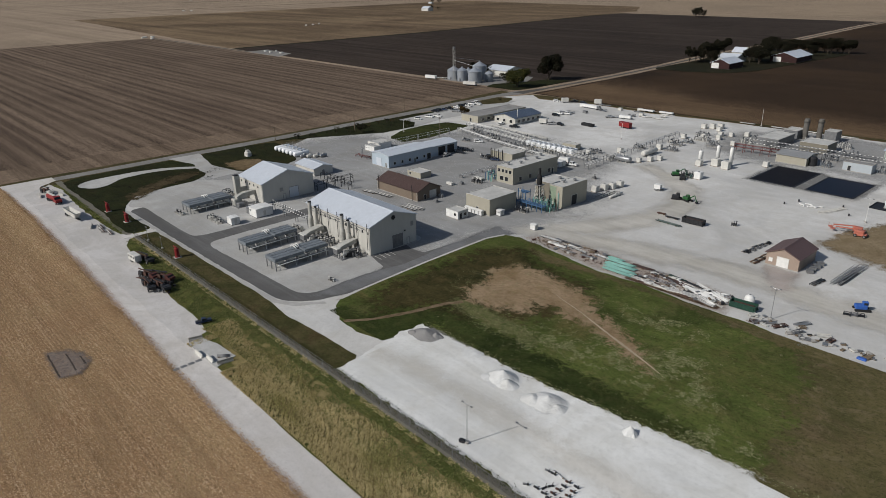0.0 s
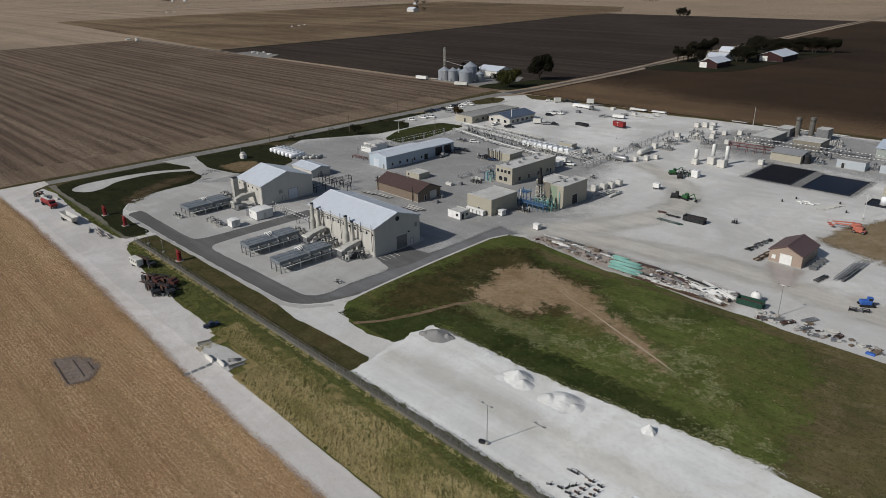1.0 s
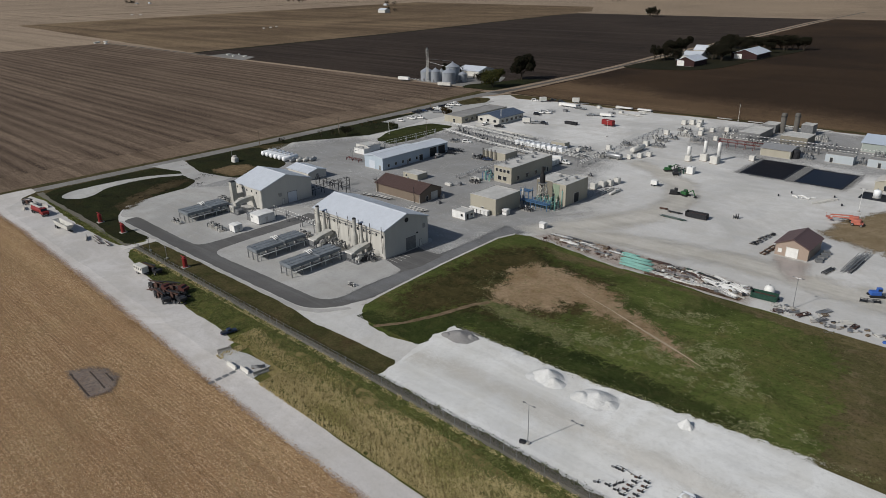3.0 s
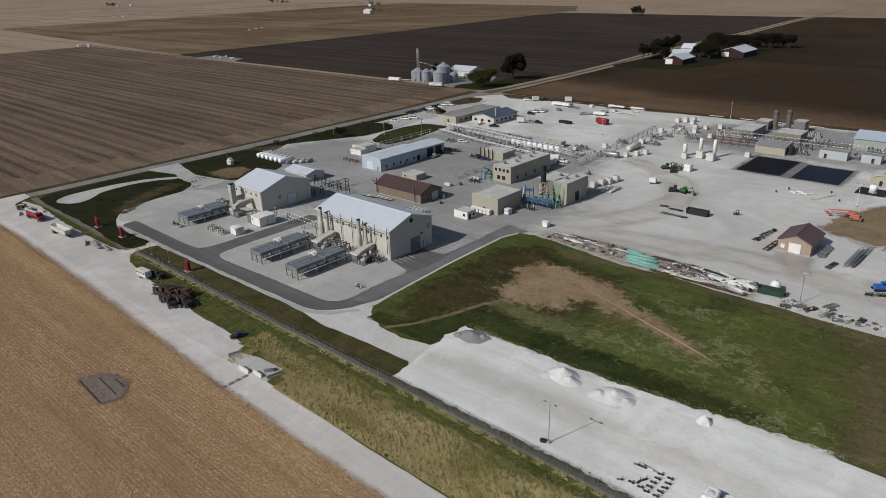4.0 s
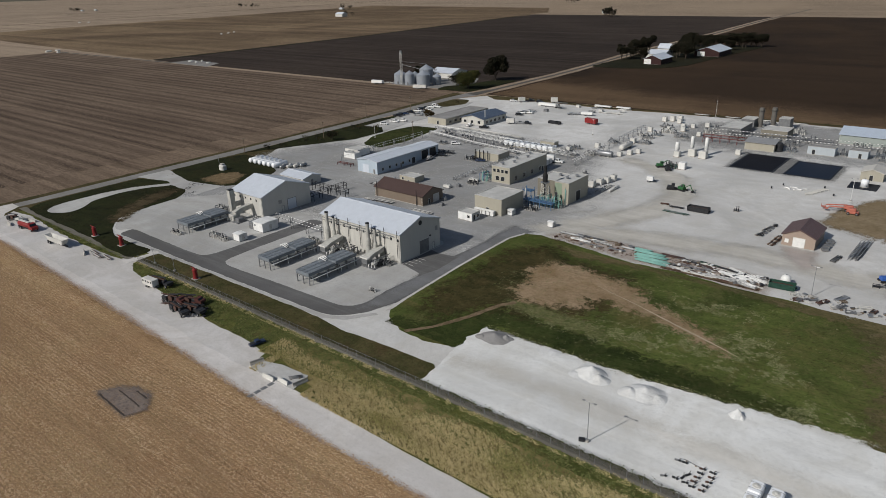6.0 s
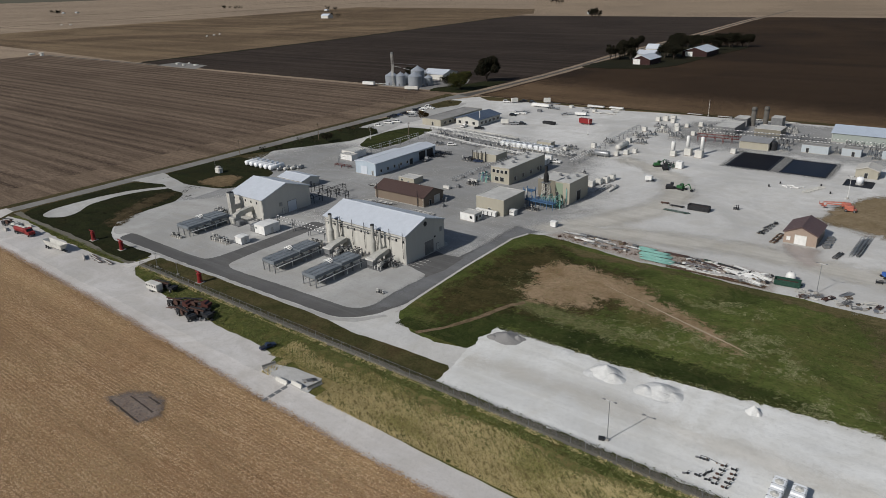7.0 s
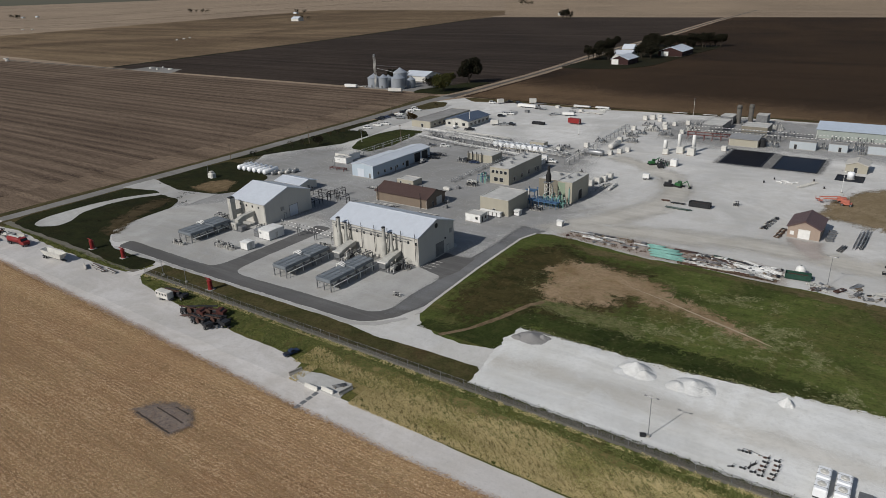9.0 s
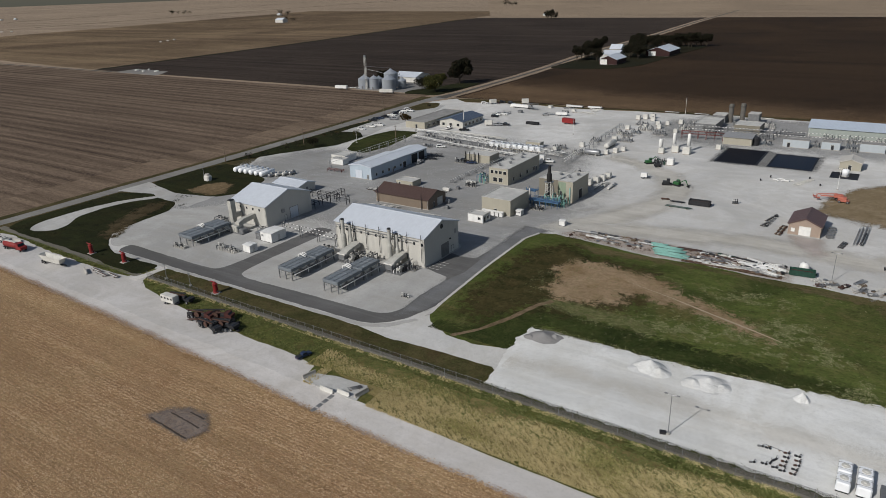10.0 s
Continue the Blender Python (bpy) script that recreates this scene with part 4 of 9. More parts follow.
for a, b in (((-4.6, -89.9), (7.5, -90.5)), ((-2.4, -86.6), (6.9, -87.0)), ((0.9, -84.5), (5.4, -84.6))):
    area("wheel_rut", [(a[0], a[1] - 0.2), (b[0], b[1] - 0.22), (b[0], b[1] + 0.14), (a[0], a[1] + 0.16)], M_RUT, "dark wet wheel rut in the bare patch", "rut", 0.16, 0.4, 0.8)
area("concrete_apron", [(12.4, -63.8), (13.0, -60.4), (19.2, -58.6), (26.0, -58.4), (27.6, -63.4), (21, -64.6)], M_LOT, "broken concrete pad at the culvert", "pad", 0.6, 0.8)
area("farmyard", [(-262, 272), (-262, 300), (-250, 335), (-215, 330), (-198, 300), (-196, 276), (-204, 272)], M_ROADW, "gravel farmyard by the grain bins", "farmyard", 0.8, 4)
area("farm_lawn", [(-210, 268), (-214, 282), (-204, 300), (-198, 330), (-180, 336), (-178, 300), (-180, 270)], M_SWALE, "dark lawn at the farm by the crossroads", "lawn", 0.6, 3, 4, 5)
area("farmstead_lawn", [(-171, 440), (-140, 441), (-112, 452), (-97, 480), (-92, 560), (-84, 640), (-84, 672), (-178, 672), (-172, 538)], M_BROWNTURF_SHADED, "farmstead ground under the trees, coloured dark for shade", "lawn", 1.0, 6, 8, 10)


# ---------------------------------------------------------------- ponds
def pond(x0, x1, y0, y1, bed):
    p = placed("pond", "black-lined rectangular pond of dark water in the yard", "pond", ((x0 + x1) / 2, (y0 + y1) / 2, 0), "ponds")
    for a, c in (((x0, y0), (x1, y0 + 0.9)), ((x0, y1 - 0.9), (x1, y1)), ((x0, y0 + 0.9), (x0 + 0.9, y1 - 0.9)), ((x1 - 0.9, y0 + 0.9), (x1, y1 - 0.9))):
        part("liner", G().soft(a[0], a[1], 0.0, c[0], c[1], 0.22, 0.12), M_LINER, p, "black plastic liner")
    part("water", G().box(x0 + 0.9, y0 + 0.9, 0.0, x1 - 0.9, y1 - 0.9, 0.16), bed, p, "still dark water")


pond(43.6, 61.8, 162.9, 190.9, M_SILT)
pond(65.5, 83.3, 163.0, 188.0, M_WATER)

# ---------------------------------------------------------------- buildings
def roof_slope(a, b, c, d, thick, rib, along):
    """A sloped sheet from eave (a, b) to ridge (c, d) with raised seams every rib metres along."""
    g = G()
    a, b, c, d = map(Vector, (a, b, c, d))
    nrm = (b - a).cross(d - a).normalized()
    nrm = nrm if nrm.z > 0 else -nrm
    t = nrm * thick
    ln = (b - a).length
    n = max(1, int(ln / rib))
    us = [(0.0, 0)]
    for i in range(1, n):
        m = i / n
        e = 0.04 / ln
        us += [(m - e, 0), (m - e * 0.6, 1), (m + e * 0.6, 1), (m + e, 0)]
    us.append((1.0, 0))
    vs, fs = [], []
    for f, up in us:
        h = t + nrm * (0.013 * up)
        vs += [a.lerp(b, f), d.lerp(c, f), a.lerp(b, f) + h, d.lerp(c, f) + h]
    for i in range(len(us) - 1):
        k = 4 * i
        fs += [(k + 2, k + 6, k + 7, k + 3), (k, k + 1, k + 5, k + 4), (k, k + 4, k + 6, k + 2), (k + 1, k + 3, k + 7, k + 5)]
    k = 4 * (len(us) - 1)
    fs += [(0, 2, 3, 1), (k, k + 1, k + 3, k + 2)]
    return g.add(vs, fs)


def gable_house(name, label, category, x0, x1, y0, y1, eave, ridge, axis, wall, wall_end, roof, seam=1.5, over=0.35, group="", base=True):
    """A shed with a pitched roof; the ridge runs along the axis."""
    h = placed(name, label, category, ((x0 + x1) / 2, (y0 + y1) / 2, 0), group)
    th = 0.2
    if base:
        part("foundation", G().box(x0 - 0.12, y0 - 0.12, 0, x1 + 0.12, y1 + 0.12, 0.3), M_CONC, h, "concrete footing")
    if axis == "x":
        ym = (y0 + y1) / 2
        part("wall", G().box(x0, y0, 0.05, x1, y0 + th, eave), wall, h)
        part("wall", G().box(x0, y1 - th, 0.05, x1, y1, eave), wall, h)
        prof = [(y0 + th, 0.05), (y1 - th, 0.05), (y1 - th, eave), (ym, ridge - 0.1), (y0 + th, eave)]
        part("gable_wall", G().prism(prof, x0, x0 + th, "x"), wall_end, h)
        part("gable_wall", G().prism(prof, x1 - th, x1, "x"), wall_end, h)
        k = (ridge - eave) / (ym - y0) * over
        part("roof", roof_slope((x0 - over, y0 - over, eave - k), (x1 + over, y0 - over, eave - k), (x1 + over, ym, ridge), (x0 - over, ym, ridge), 0.12, seam, "x"), roof, h)
        part("roof", roof_slope((x1 + over, y1 + over, eave - k), (x0 - over, y1 + over, eave - k), (x0 - over, ym, ridge), (x1 + over, ym, ridge), 0.12, seam, "x"), roof, h)
        part("ridge_cap", G().prism([(ym - 0.4, ridge + 0.03), (ym + 0.4, ridge + 0.03), (ym, ridge + 0.24)], x0 - over - 0.02, x1 + over + 0.02, "x"), roof, h)
        for y in (y0 - over - 0.08, y1 + over + 0.08):
            part("gutter", G().box(x0 - over, y - 0.08, eave - k - 0.06, x1 + over, y + 0.08, eave - k + 0.1), roof, h)
        for xx in (x0 - over, x1 + over):
            gt = G()
            for ya in (y0 - over, y1 + over):
                gt.beam((xx, ya, eave - k), (xx, ym, ridge), 0.1, 0.3)
            part("gable_trim", gt, roof, h)
        for xx in (x0 + 0.3, x1 - 0.3):
            part("downspout", G().tube((xx, y0 - 0.09, 0.1), (xx, y0 - 0.09, eave - 0.2), 0.07, n=6), M_OFFWHITE, h)
    else:
        xm = (x0 + x1) / 2
        part("wall", G().box(x0, y0, 0.05, x0 + th, y1, eave), wall, h)
        part("wall", G().box(x1 - th, y0, 0.05, x1, y1, eave), wall, h)
        prof = [(x0 + th, 0.05), (x1 - th, 0.05), (x1 - th, eave), (xm, ridge - 0.1), (x0 + th, eave)]
        part("gable_wall", G().prism(prof, y0, y0 + th, "y"), wall_end, h)
        part("gable_wall", G().prism(prof, y1 - th, y1, "y"), wall_end, h)
        k = (ridge - eave) / (xm - x0) * over
        part("roof", roof_slope((x0 - over, y0 - over, eave - k), (x0 - over, y1 + over, eave - k), (xm, y1 + over, ridge), (xm, y0 - over, ridge), 0.12, seam, "y"), roof, h)
        part("roof", roof_slope((x1 + over, y1 + over, eave - k), (x1 + over, y0 - over, eave - k), (xm, y0 - over, ridge), (xm, y1 + over, ridge), 0.12, seam, "y"), roof, h)
        part("ridge_cap", G().prism([(xm - 0.4, ridge + 0.03), (xm + 0.4, ridge + 0.03), (xm, ridge + 0.24)], y0 - over - 0.02, y1 + over + 0.02, "y"), roof, h)
        for x in (x0 - over - 0.08, x1 + over + 0.08):
            part("gutter", G().box(x - 0.08, y0 - over, eave - k - 0.06, x + 0.08, y1 + over, eave - k + 0.1), roof, h)
        for yy in (y0 - over, y1 + over):
            gt = G()
            for xa in (x0 - over, x1 + over):
                gt.beam((xa, yy, eave - k), (xm, yy, ridge), 0.1, 0.3)
            part("gable_trim", gt, roof, h)
    return h


def flat_house(name, label, category, x0, x1, y0, y1, top, wall, wall_end, roof, fall=0.0, group=""):
    """A box building with a low parapet and an almost flat roof."""
    h = placed(name, label, category, ((x0 + x1) / 2, (y0 + y1) / 2, 0), group)
    th = 0.25
    part("foundation", G().box(x0 - 0.12, y0 - 0.12, 0, x1 + 0.12, y1 + 0.12, 0.3), M_CONC, h, "concrete footing")
    part("wall", G().box(x0, y0, 0.05, x1, y0 + th, top), wall, h)
    part("wall", G().box(x0, y1 - th, 0.05, x1, y1, top), wall, h)
    part("wall", G().box(x0, y0 + th, 0.05, x0 + th, y1 - th, top), wall_end, h)
    part("wall", G().box(x1 - th, y0 + th, 0.05, x1, y1 - th, top), wall_end, h)
    part("roof", G().box(x0 + th, y0 + th, top - 0.45, x1 - th, y1 - th, top - 0.06), roof, h)
    cp = G()
    for a in ((x0 - 0.06, y0 - 0.06, x1 + 0.06, y0 + th + 0.04), (x0 - 0.06, y1 - th - 0.04, x1 + 0.06, y1 + 0.06), (x0 - 0.06, y0 + th + 0.04, x0 + th + 0.04, y1 - th - 0.04), (x1 - th - 0.04, y0 + th + 0.04, x1 + 0.06, y1 - th - 0.04)):
        cp.box(a[0], a[1], top, a[2], a[3], top + 0.1)
    part("coping", cp, M_CONC if roof == M_ROOF_GREY else roof, h)
    return h


def wall_panel(h, name, side, u0, u1, z0, z1, at, mat, frame_mat=None, proud=0.07, label="", handle=False):
    """A door, window or louvre on a wall: side '+x', '-y' ...; u along the wall, at its face."""
    s = 1 if side[0] == "+" else -1
    o = lambda a, b, p, q, c, d: (G().box(min(at, at + s * d) if False else min(at + s * c, at + s * d), a, p, max(at + s * c, at + s * d), b, q) if side[1] == "x"
                                  else G().box(a, min(at + s * c, at + s * d), p, b, max(at + s * c, at + s * d), q))
    w = part(name, o(u0, u1, z0, z1, 0.004, proud), mat, h, label)
    if frame_mat:
        t = 0.09 if u1 - u0 < 2 else 0.14
        fr = G()
        for a, b, p, q in ((u0 - t, u0, z0, z1 + t), (u1, u1 + t, z0, z1 + t), (u0, u1, z1, z1 + t)):
            e = o(a, b, p, q, 0.004, proud + 0.05)
            fr.add(e.v, e.f)
        part("frame", fr, frame_mat, w)
        if z1 - z0 > 2.6:
            n = int((z1 - z0) / 0.6)
            rb = G()
            for i in range(1, n):
                e = o(u0, u1, z0 + (z1 - z0) * i / n - 0.03, z0 + (z1 - z0) * i / n + 0.03, proud, proud + 0.025)
                rb.add(e.v, e.f)
            part("slats", rb, mat, w)
    if handle:
        e = o(u1 - 0.25, u1 - 0.12, z0 + 0.95, z0 + 1.1, proud, proud + 0.06)
        part("handle", e, M_STEEL, w)
    return w


def exhaust(h, x, y, z0, z1, r, mat=None, top_mat=None):
    """A stack with flanges and a dark mouth."""
    mat = mat or M_CREAM
    zz = lambda f: z0 + (z1 - z0) * f
    prof = [(r * 1.25, z0)]
    for f in (0.2, 0.4):
        prof += [(r * 1.25, zz(f)), (r * 1.36, zz(f)), (r * 1.36, zz(f) + 0.14), (r * 1.25, zz(f) + 0.14)]
    prof += [(r * 1.25, zz(0.52)), (r * 0.8, zz(0.60)), (r * 0.8, zz(0.78)), (r * 0.92, zz(0.78)), (r * 0.92, zz(0.78) + 0.14), (r * 0.8, zz(0.78) + 0.14), (r * 0.8, z1 - 0.5), (r * 0.92, z1 - 0.5), (r * 0.92, z1)]
    s = part("exhaust_pipe", G().lathe((x, y, 0), prof, 14), mat, h)
    part("cap", G().lathe((x, y, 0), [(r * 0.84, z1), (r * 0.84, z1 + 0.35), (r * 0.6, z1 + 0.36)], 14), top_mat or M_DARK, s, "dark stack mouth")
    return s


BIG_L = -35.0
big = gable_house("compressor_hall", "long cream metal compressor hall with a white ribbed roof", "industrial building",
                  BIG_L, 0.0, 0.0, 18.6, 9.5, 12.5, "x", M_WALL_CREAM, M_WALL_CREAMY, M_ROOF_W, 1.25, 0.35, "compressor buildings")
wall_panel(big, "roller_door", "+x", 8.6, 13.0, 0.3, 4.6, 0.0, M_STEEL, M_OFFWHITE, 0.06, "grey roller door")
wall_panel(big, "door", "+x", 14.6, 15.6, 0.3, 2.4, 0.0, M_OFFWHITE, M_STEEL, 0.06, "white steel door", True)
lv = part("louvre", G().lathe((0.0, 9.3, 10.5), [(0.75, 0.004), (0.75, 0.10)], 18, "x"), M_DARK, big, "dark round gable louvre")
part("frame", G().lathe((0.0, 9.3, 10.5), [(0.92, 0.004), (0.92, 0.07), (0.76, 0.07)], 18, "x"), M_CREAM, lv)
wall_panel(big, "vent", "+x", 16.3, 17.3, 5.9, 7.4, 0.0, M_GALV, M_CREAM, 0.1)
wall_panel(big, "lamp_box", "+x", 13.4, 13.9, 4.9, 5.3, 0.0, M_DARK, None, 0.35)
for i, x in enumerate((-29.9, -27.4, -11.3, -8.8)):
    exhaust(big, x, -1.7 - (0.5 if i % 2 == 0 else 0.0), 0.1, 11.3 - 1.4 * (i % 2), 0.68 if i % 2 == 0 else 0.5)
for i in range(12):
    x = BIG_L + 1.5 + i * 2.95
    part("window", G().box(x, -0.06, 6.9, x + 0.7, -0.004, 7.8), M_PANE, big)
for i in range(7):
    x = BIG_L + 2.4 + i * 5.3
    part("vent_pipe", G().pipe([(x, -0.45, 2.0), (x, -0.45, 10.6)], 0.09).pipe([(x, -0.45, 9.0), (x, 0.0, 9.0)], 0.06), M_DARK, big, "thin dark vent pipe")
part("header_pipe", G().pipe([(BIG_L + 1, -0.6, 8.6), (-2, -0.6, 8.6)], 0.12), M_STEEL, big, "long header pipe under the eave")
part("header_pipe", G().pipe([(BIG_L + 1, -0.9, 7.9), (-4, -0.9, 7.9)], 0.08), M_STEEL, big)
house2 = gable_house("compressor_house", "cream metal compressor building with a white ribbed roof", "industrial building",
                     -88.5, -70.2, 2.0, 24.5, 8.0, 11.6, "x", M_WALL_CREAM, M_WALL_CREAMY, M_ROOF_W, 1.25, 0.35, "compressor buildings")
wall_panel(house2, "roller_door", "+x", 13.4, 17.4, 0.3, 4.4, -70.2, M_ROOF_W, M_STEEL, 0.06, "white roller door")
wall_panel(house2, "door", "+x", 10.6, 11.6, 0.3, 2.4, -70.2, M_OFFWHITE, M_STEEL, 0.06, "", True)
wall_panel(house2, "vent", "+x", 9.4, 10.6, 3.6, 4.9, -70.2, M_GALV, M_CREAM, 0.3)
ed = part("exhaust_duct", G().prism([(-2.6, 0.1), (-0.9, 0.1), (-0.7, 9.6), (-2.8, 9.6)], -84.4, -82.6, "x"), M_CREAM, house2, "square grey-cream exhaust duct")
part("mouth", G().box(-84.3, -2.7, 9.6, -82.7, -0.8, 9.9), M_DARK, ed, "dark duct mouth")
part("elbow", G().prism([(-0.9, 3.0), (2.0, 3.0), (2.0, 4.6), (-0.9, 4.6)], -84.0, -82.9, "x"), M_CREAM, ed)
for i in range(5):
    part("window", G().box(-87 + i * 3.3, 1.94, 5.9, -86.3 + i * 3.3, 1.996, 6.7), M_PANE, house2)

annex = gable_house("pump_annex", "small white-roofed metal annex behind the compressor building", "industrial building", -104.4, -89.4, 37.0, 46.4, 3.4, 4.6, "x",
                    M_WALL_CREAM, M_WALL_CREAMY, M_ROOF_W, 1.5, 0.3)
wall_panel(annex, "door", "+x", 41.0, 42.2, 0.3, 2.4, -89.4, M_STEEL, M_OFFWHITE, 0.06, "", True)

blue = gable_house("workshop", "long pale blue metal workshop with a white roof", "industrial building", -88.4, -76.2, 67.6, 93.5, 5.8, 6.6, "y", M_WALL_BLUEY, M_WALL_BLUE, M_ROOF_WY, 1.5, 0.3)
wall_panel(blue, "roller_door", "-y", -85.2, -81.4, 0.3, 4.0, 67.6, M_ROOF_W, M_WALL_BLUE, 0.06, "white roller door")
wall_panel(blue, "door", "-y", -78.6, -77.6, 0.3, 2.3, 67.6, M_STEEL, M_OFFWHITE, 0.06, "", True)
for i in range(5):
    wall_panel(blue, "window", "+x", 70.5 + i * 4.4, 71.6 + i * 4.4, 1.4, 2.6, -76.2, M_PANE, M_OFFWHITE, 0.05)
wall_panel(blue, "door", "+x", 82.4, 83.4, 0.3, 2.3, -76.2, M_STEEL, M_OFFWHITE, 0.06, "", True)
wall_panel(blue, "door", "+x", 90.4, 92.6, 0.3, 3.0, -76.2, M_DARK, M_OFFWHITE, 0.06)
lean = gable_house("open_bay_shed", "white-roofed shed with dark panels for open bays at the workshop's end", "industrial building", -88.0, -77.4, 94.0, 111.0, 5.2, 6.1, "y", M_WALL_BLUEY, M_WALL_BLUE, M_ROOF_WY, 1.5, 0.3)
# The wall is closed; dark panels imitate the shade inside open bays.
for y in (98.6, 104.4):
    wall_panel(lean, "bay", "+x", y, y + 4.6, 0.2, 4.4, -77.4, M_DARK, M_OFFWHITE, 0.06, "dark panel in place of an open bay's shade")

brown = gable_house("brown_shed", "long brown block shed with a dark brown metal roof", "industrial building", -55.6, -30.6, 45.4, 57.2, 4.0, 6.4, "x", M_WALL_BRICK, M_WALL_BRICKY, M_ROOF_BROWN, 1.5, 0.35)
wall_panel(brown, "roller_door", "+x", 51.4, 55.0, 0.3, 3.4, -30.6, M_OFFWHITE, M_WALL_BRICK, 0.06, "white roller door")
wall_panel(brown, "door", "+x", 48.6, 49.6, 0.3, 2.3, -30.6, M_DARK, M_OFFWHITE, 0.06, "", True)
for x in (-54.3, -33.4):
    part("vent_pipe", G().tube((x, 45.0, 0.1), (x, 45.0, 6.3), 0.13, n=6), M_DARK, brown)
for x in (-50, -43, -37):
    part("roof_vent", G().lathe((x, 51.3, 6.3), [(0.25, 0), (0.25, 0.5), (0.4, 0.55), (0.1, 0.8)], 10), M_GALV, brown)

small = flat_house("white_control_hut", "small white control hut with dark doors", "hut", -11.2, -5.0, 42.2, 47.0, 3.0, M_WHITE, M_OFFWHITE, M_ROOF_FLAT)
wall_panel(small, "door", "+x", 42.9, 44.0, 0.3, 2.3, -5.0, M_DARK, M_OFFWHITE, 0.06, "", True)
wall_panel(small, "window", "+x", 45.0, 46.2, 1.1, 2.1, -5.0, M_PANE, M_OFFWHITE, 0.05)
wall_panel(small, "window", "-y", -7.0, -6.0, 1.3, 2.2, 42.2, M_PANE, M_OFFWHITE, 0.05)

tanflat = flat_house("tan_equipment_building", "plain tan flat-roofed equipment building", "industrial building", -11.7, 0.2, 52.8, 67.0, 6.2, M_WALL_TAN, M_WALL_TANY, M_ROOF_FLAT)
wall_panel(tanflat, "door", "-y", -6.4, -5.3, 0.3, 2.4, 52.8, M_DARK, M_OFFWHITE, 0.06, "", True)
tan2 = flat_house("tan_control_building", "two-storey tan building with rows of windows and rooftop vents", "industrial building", -28.6, -19.6, 87.2, 116.0, 7.0, M_WALL_TAN, M_WALL_TANY, M_ROOF_FLAT)
for i in range(4):
    wall_panel(tan2, "window", "-y", -27.8 + i * 2.0, -26.5 + i * 2.0, 4.6, 5.9, 87.2, M_PANE, M_OFFWHITE, 0.05)
for i in range(2):
    wall_panel(tan2, "window", "-y", -26.6 + i * 2.6, -24.8 + i * 2.6, 1.2, 2.9, 87.2, M_PANE, M_OFFWHITE, 0.05)
for i in range(4):
    wall_panel(tan2, "window", "+x", 91.0 + i * 6.2, 92.6 + i * 6.2, 1.2, 2.8, -19.6, M_PANE, M_OFFWHITE, 0.05)
wall_panel(tan2, "door", "+x", 112.0, 113.2, 0.3, 2.5, -19.6, M_DARK, M_OFFWHITE, 0.06, "", True)
for i in range(5):
    part("roof_vent", G().lathe((-25.6 + 2.2 * (i % 2), 91 + i * 5.2, 6.9), [(0.45, 0), (0.45, 0.7), (0.75, 0.75), (0.75, 0.95), (0.2, 1.2)], 10), M_GALV, tan2)

tan3 = flat_house("tan_pump_house", "tall tan pump house with a flat grey roof", "industrial building", 7.2, 13.2, 77.4, 92.3, 8.3, M_WALL_TAN, M_WALL_TANY, M_ROOF_FLAT)
wall_panel(tan3, "cladding", "-y", 7.4, 10.4, 0.3, 7.9, 77.4, M_WALL_SAGE, None, 0.06, "sage green cladding")
wall_panel(tan3, "roller_door", "+x", 83.0, 86.2, 0.3, 4.0, 13.2, M_DARK, M_OFFWHITE, 0.06, "dark roller door")
for i in range(2):
    part("roof_vent", G().lathe((9.4 + 1.6 * i, 83 + i * 4.4, 8.2), [(0.45, 0), (0.45, 0.6), (0.7, 0.65), (0.7, 0.85), (0.2, 1.1)], 10), M_GALV, tan3)
wing = flat_house("brown_pump_wing", "low brownish wing against the tall pump house", "industrial building", -2.4, 7.0, 81.0, 92.2, 7.3, M_WALL_DUN, M_WALL_TANY, M_ROOF_FLAT)
wall_panel(wing, "door", "-y", 0.4, 1.6, 0.3, 2.5, 81.0, M_DARK, M_OFFWHITE, 0.06, "", True)
part("roof_vent", G().lathe((3.4, 88.4, 7.2), [(0.45, 0), (0.45, 0.6), (0.7, 0.65), (0.7, 0.85), (0.2, 1.1)], 10), M_GALV, wing)

shed = gable_house("plum_roof_shed", "tan storage shed with a plum metal roof and white door", "shed", 86.6, 95.9, 80.0, 92.6, 3.9, 6.0, "y", M_WALL_PINKY, M_WALL_PINK, M_ROOF_PLUM, 1.2, 0.3)
wall_panel(shed, "roller_door", "-y", 89.8, 93.0, 0.3, 3.2, 80.0, M_WHITE, M_OFFWHITE, 0.06, "white overhead door")
wall_panel(shed, "window", "-y", 87.5, 88.5, 1.2, 2.4, 80.0, M_WHITE, M_OFFWHITE, 0.05)

# the office buildings at the gate
off_a = flat_house("office_block", "low tan office block with a pale flat roof", "office", -131.0, -117.4, 166.0, 208.0, 3.9, M_WALL_TAN, M_WALL_TANY, M_ROOF_GREY)
for i in range(8):
    wall_panel(off_a, "window", "+x", 169.0 + i * 4.8, 171.4 + i * 4.8, 1.1, 2.5, -117.4, M_PANE, M_OFFWHITE, 0.05)
wall_panel(off_a, "door", "-y", -124, -122.6, 0.3, 2.4, 166.0, M_DARK, M_OFFWHITE, 0.06, "", True)
off_b = gable_house("blue_roof_office", "cream office with a blue-grey hipped metal roof", "office", -114.0, -98.0, 176.5, 199.0, 4.0, 5.8, "y", M_WALL_CREAMY, M_WALL_CREAM, M_ROOF_BLUE, 1.5, 0.6)
for i in range(5):
    wall_panel(off_b, "window", "+x", 178.4 + i * 4.2, 180.6 + i * 4.2, 1.1, 2.6, -98.0, M_PANE, M_OFFWHITE, 0.05)
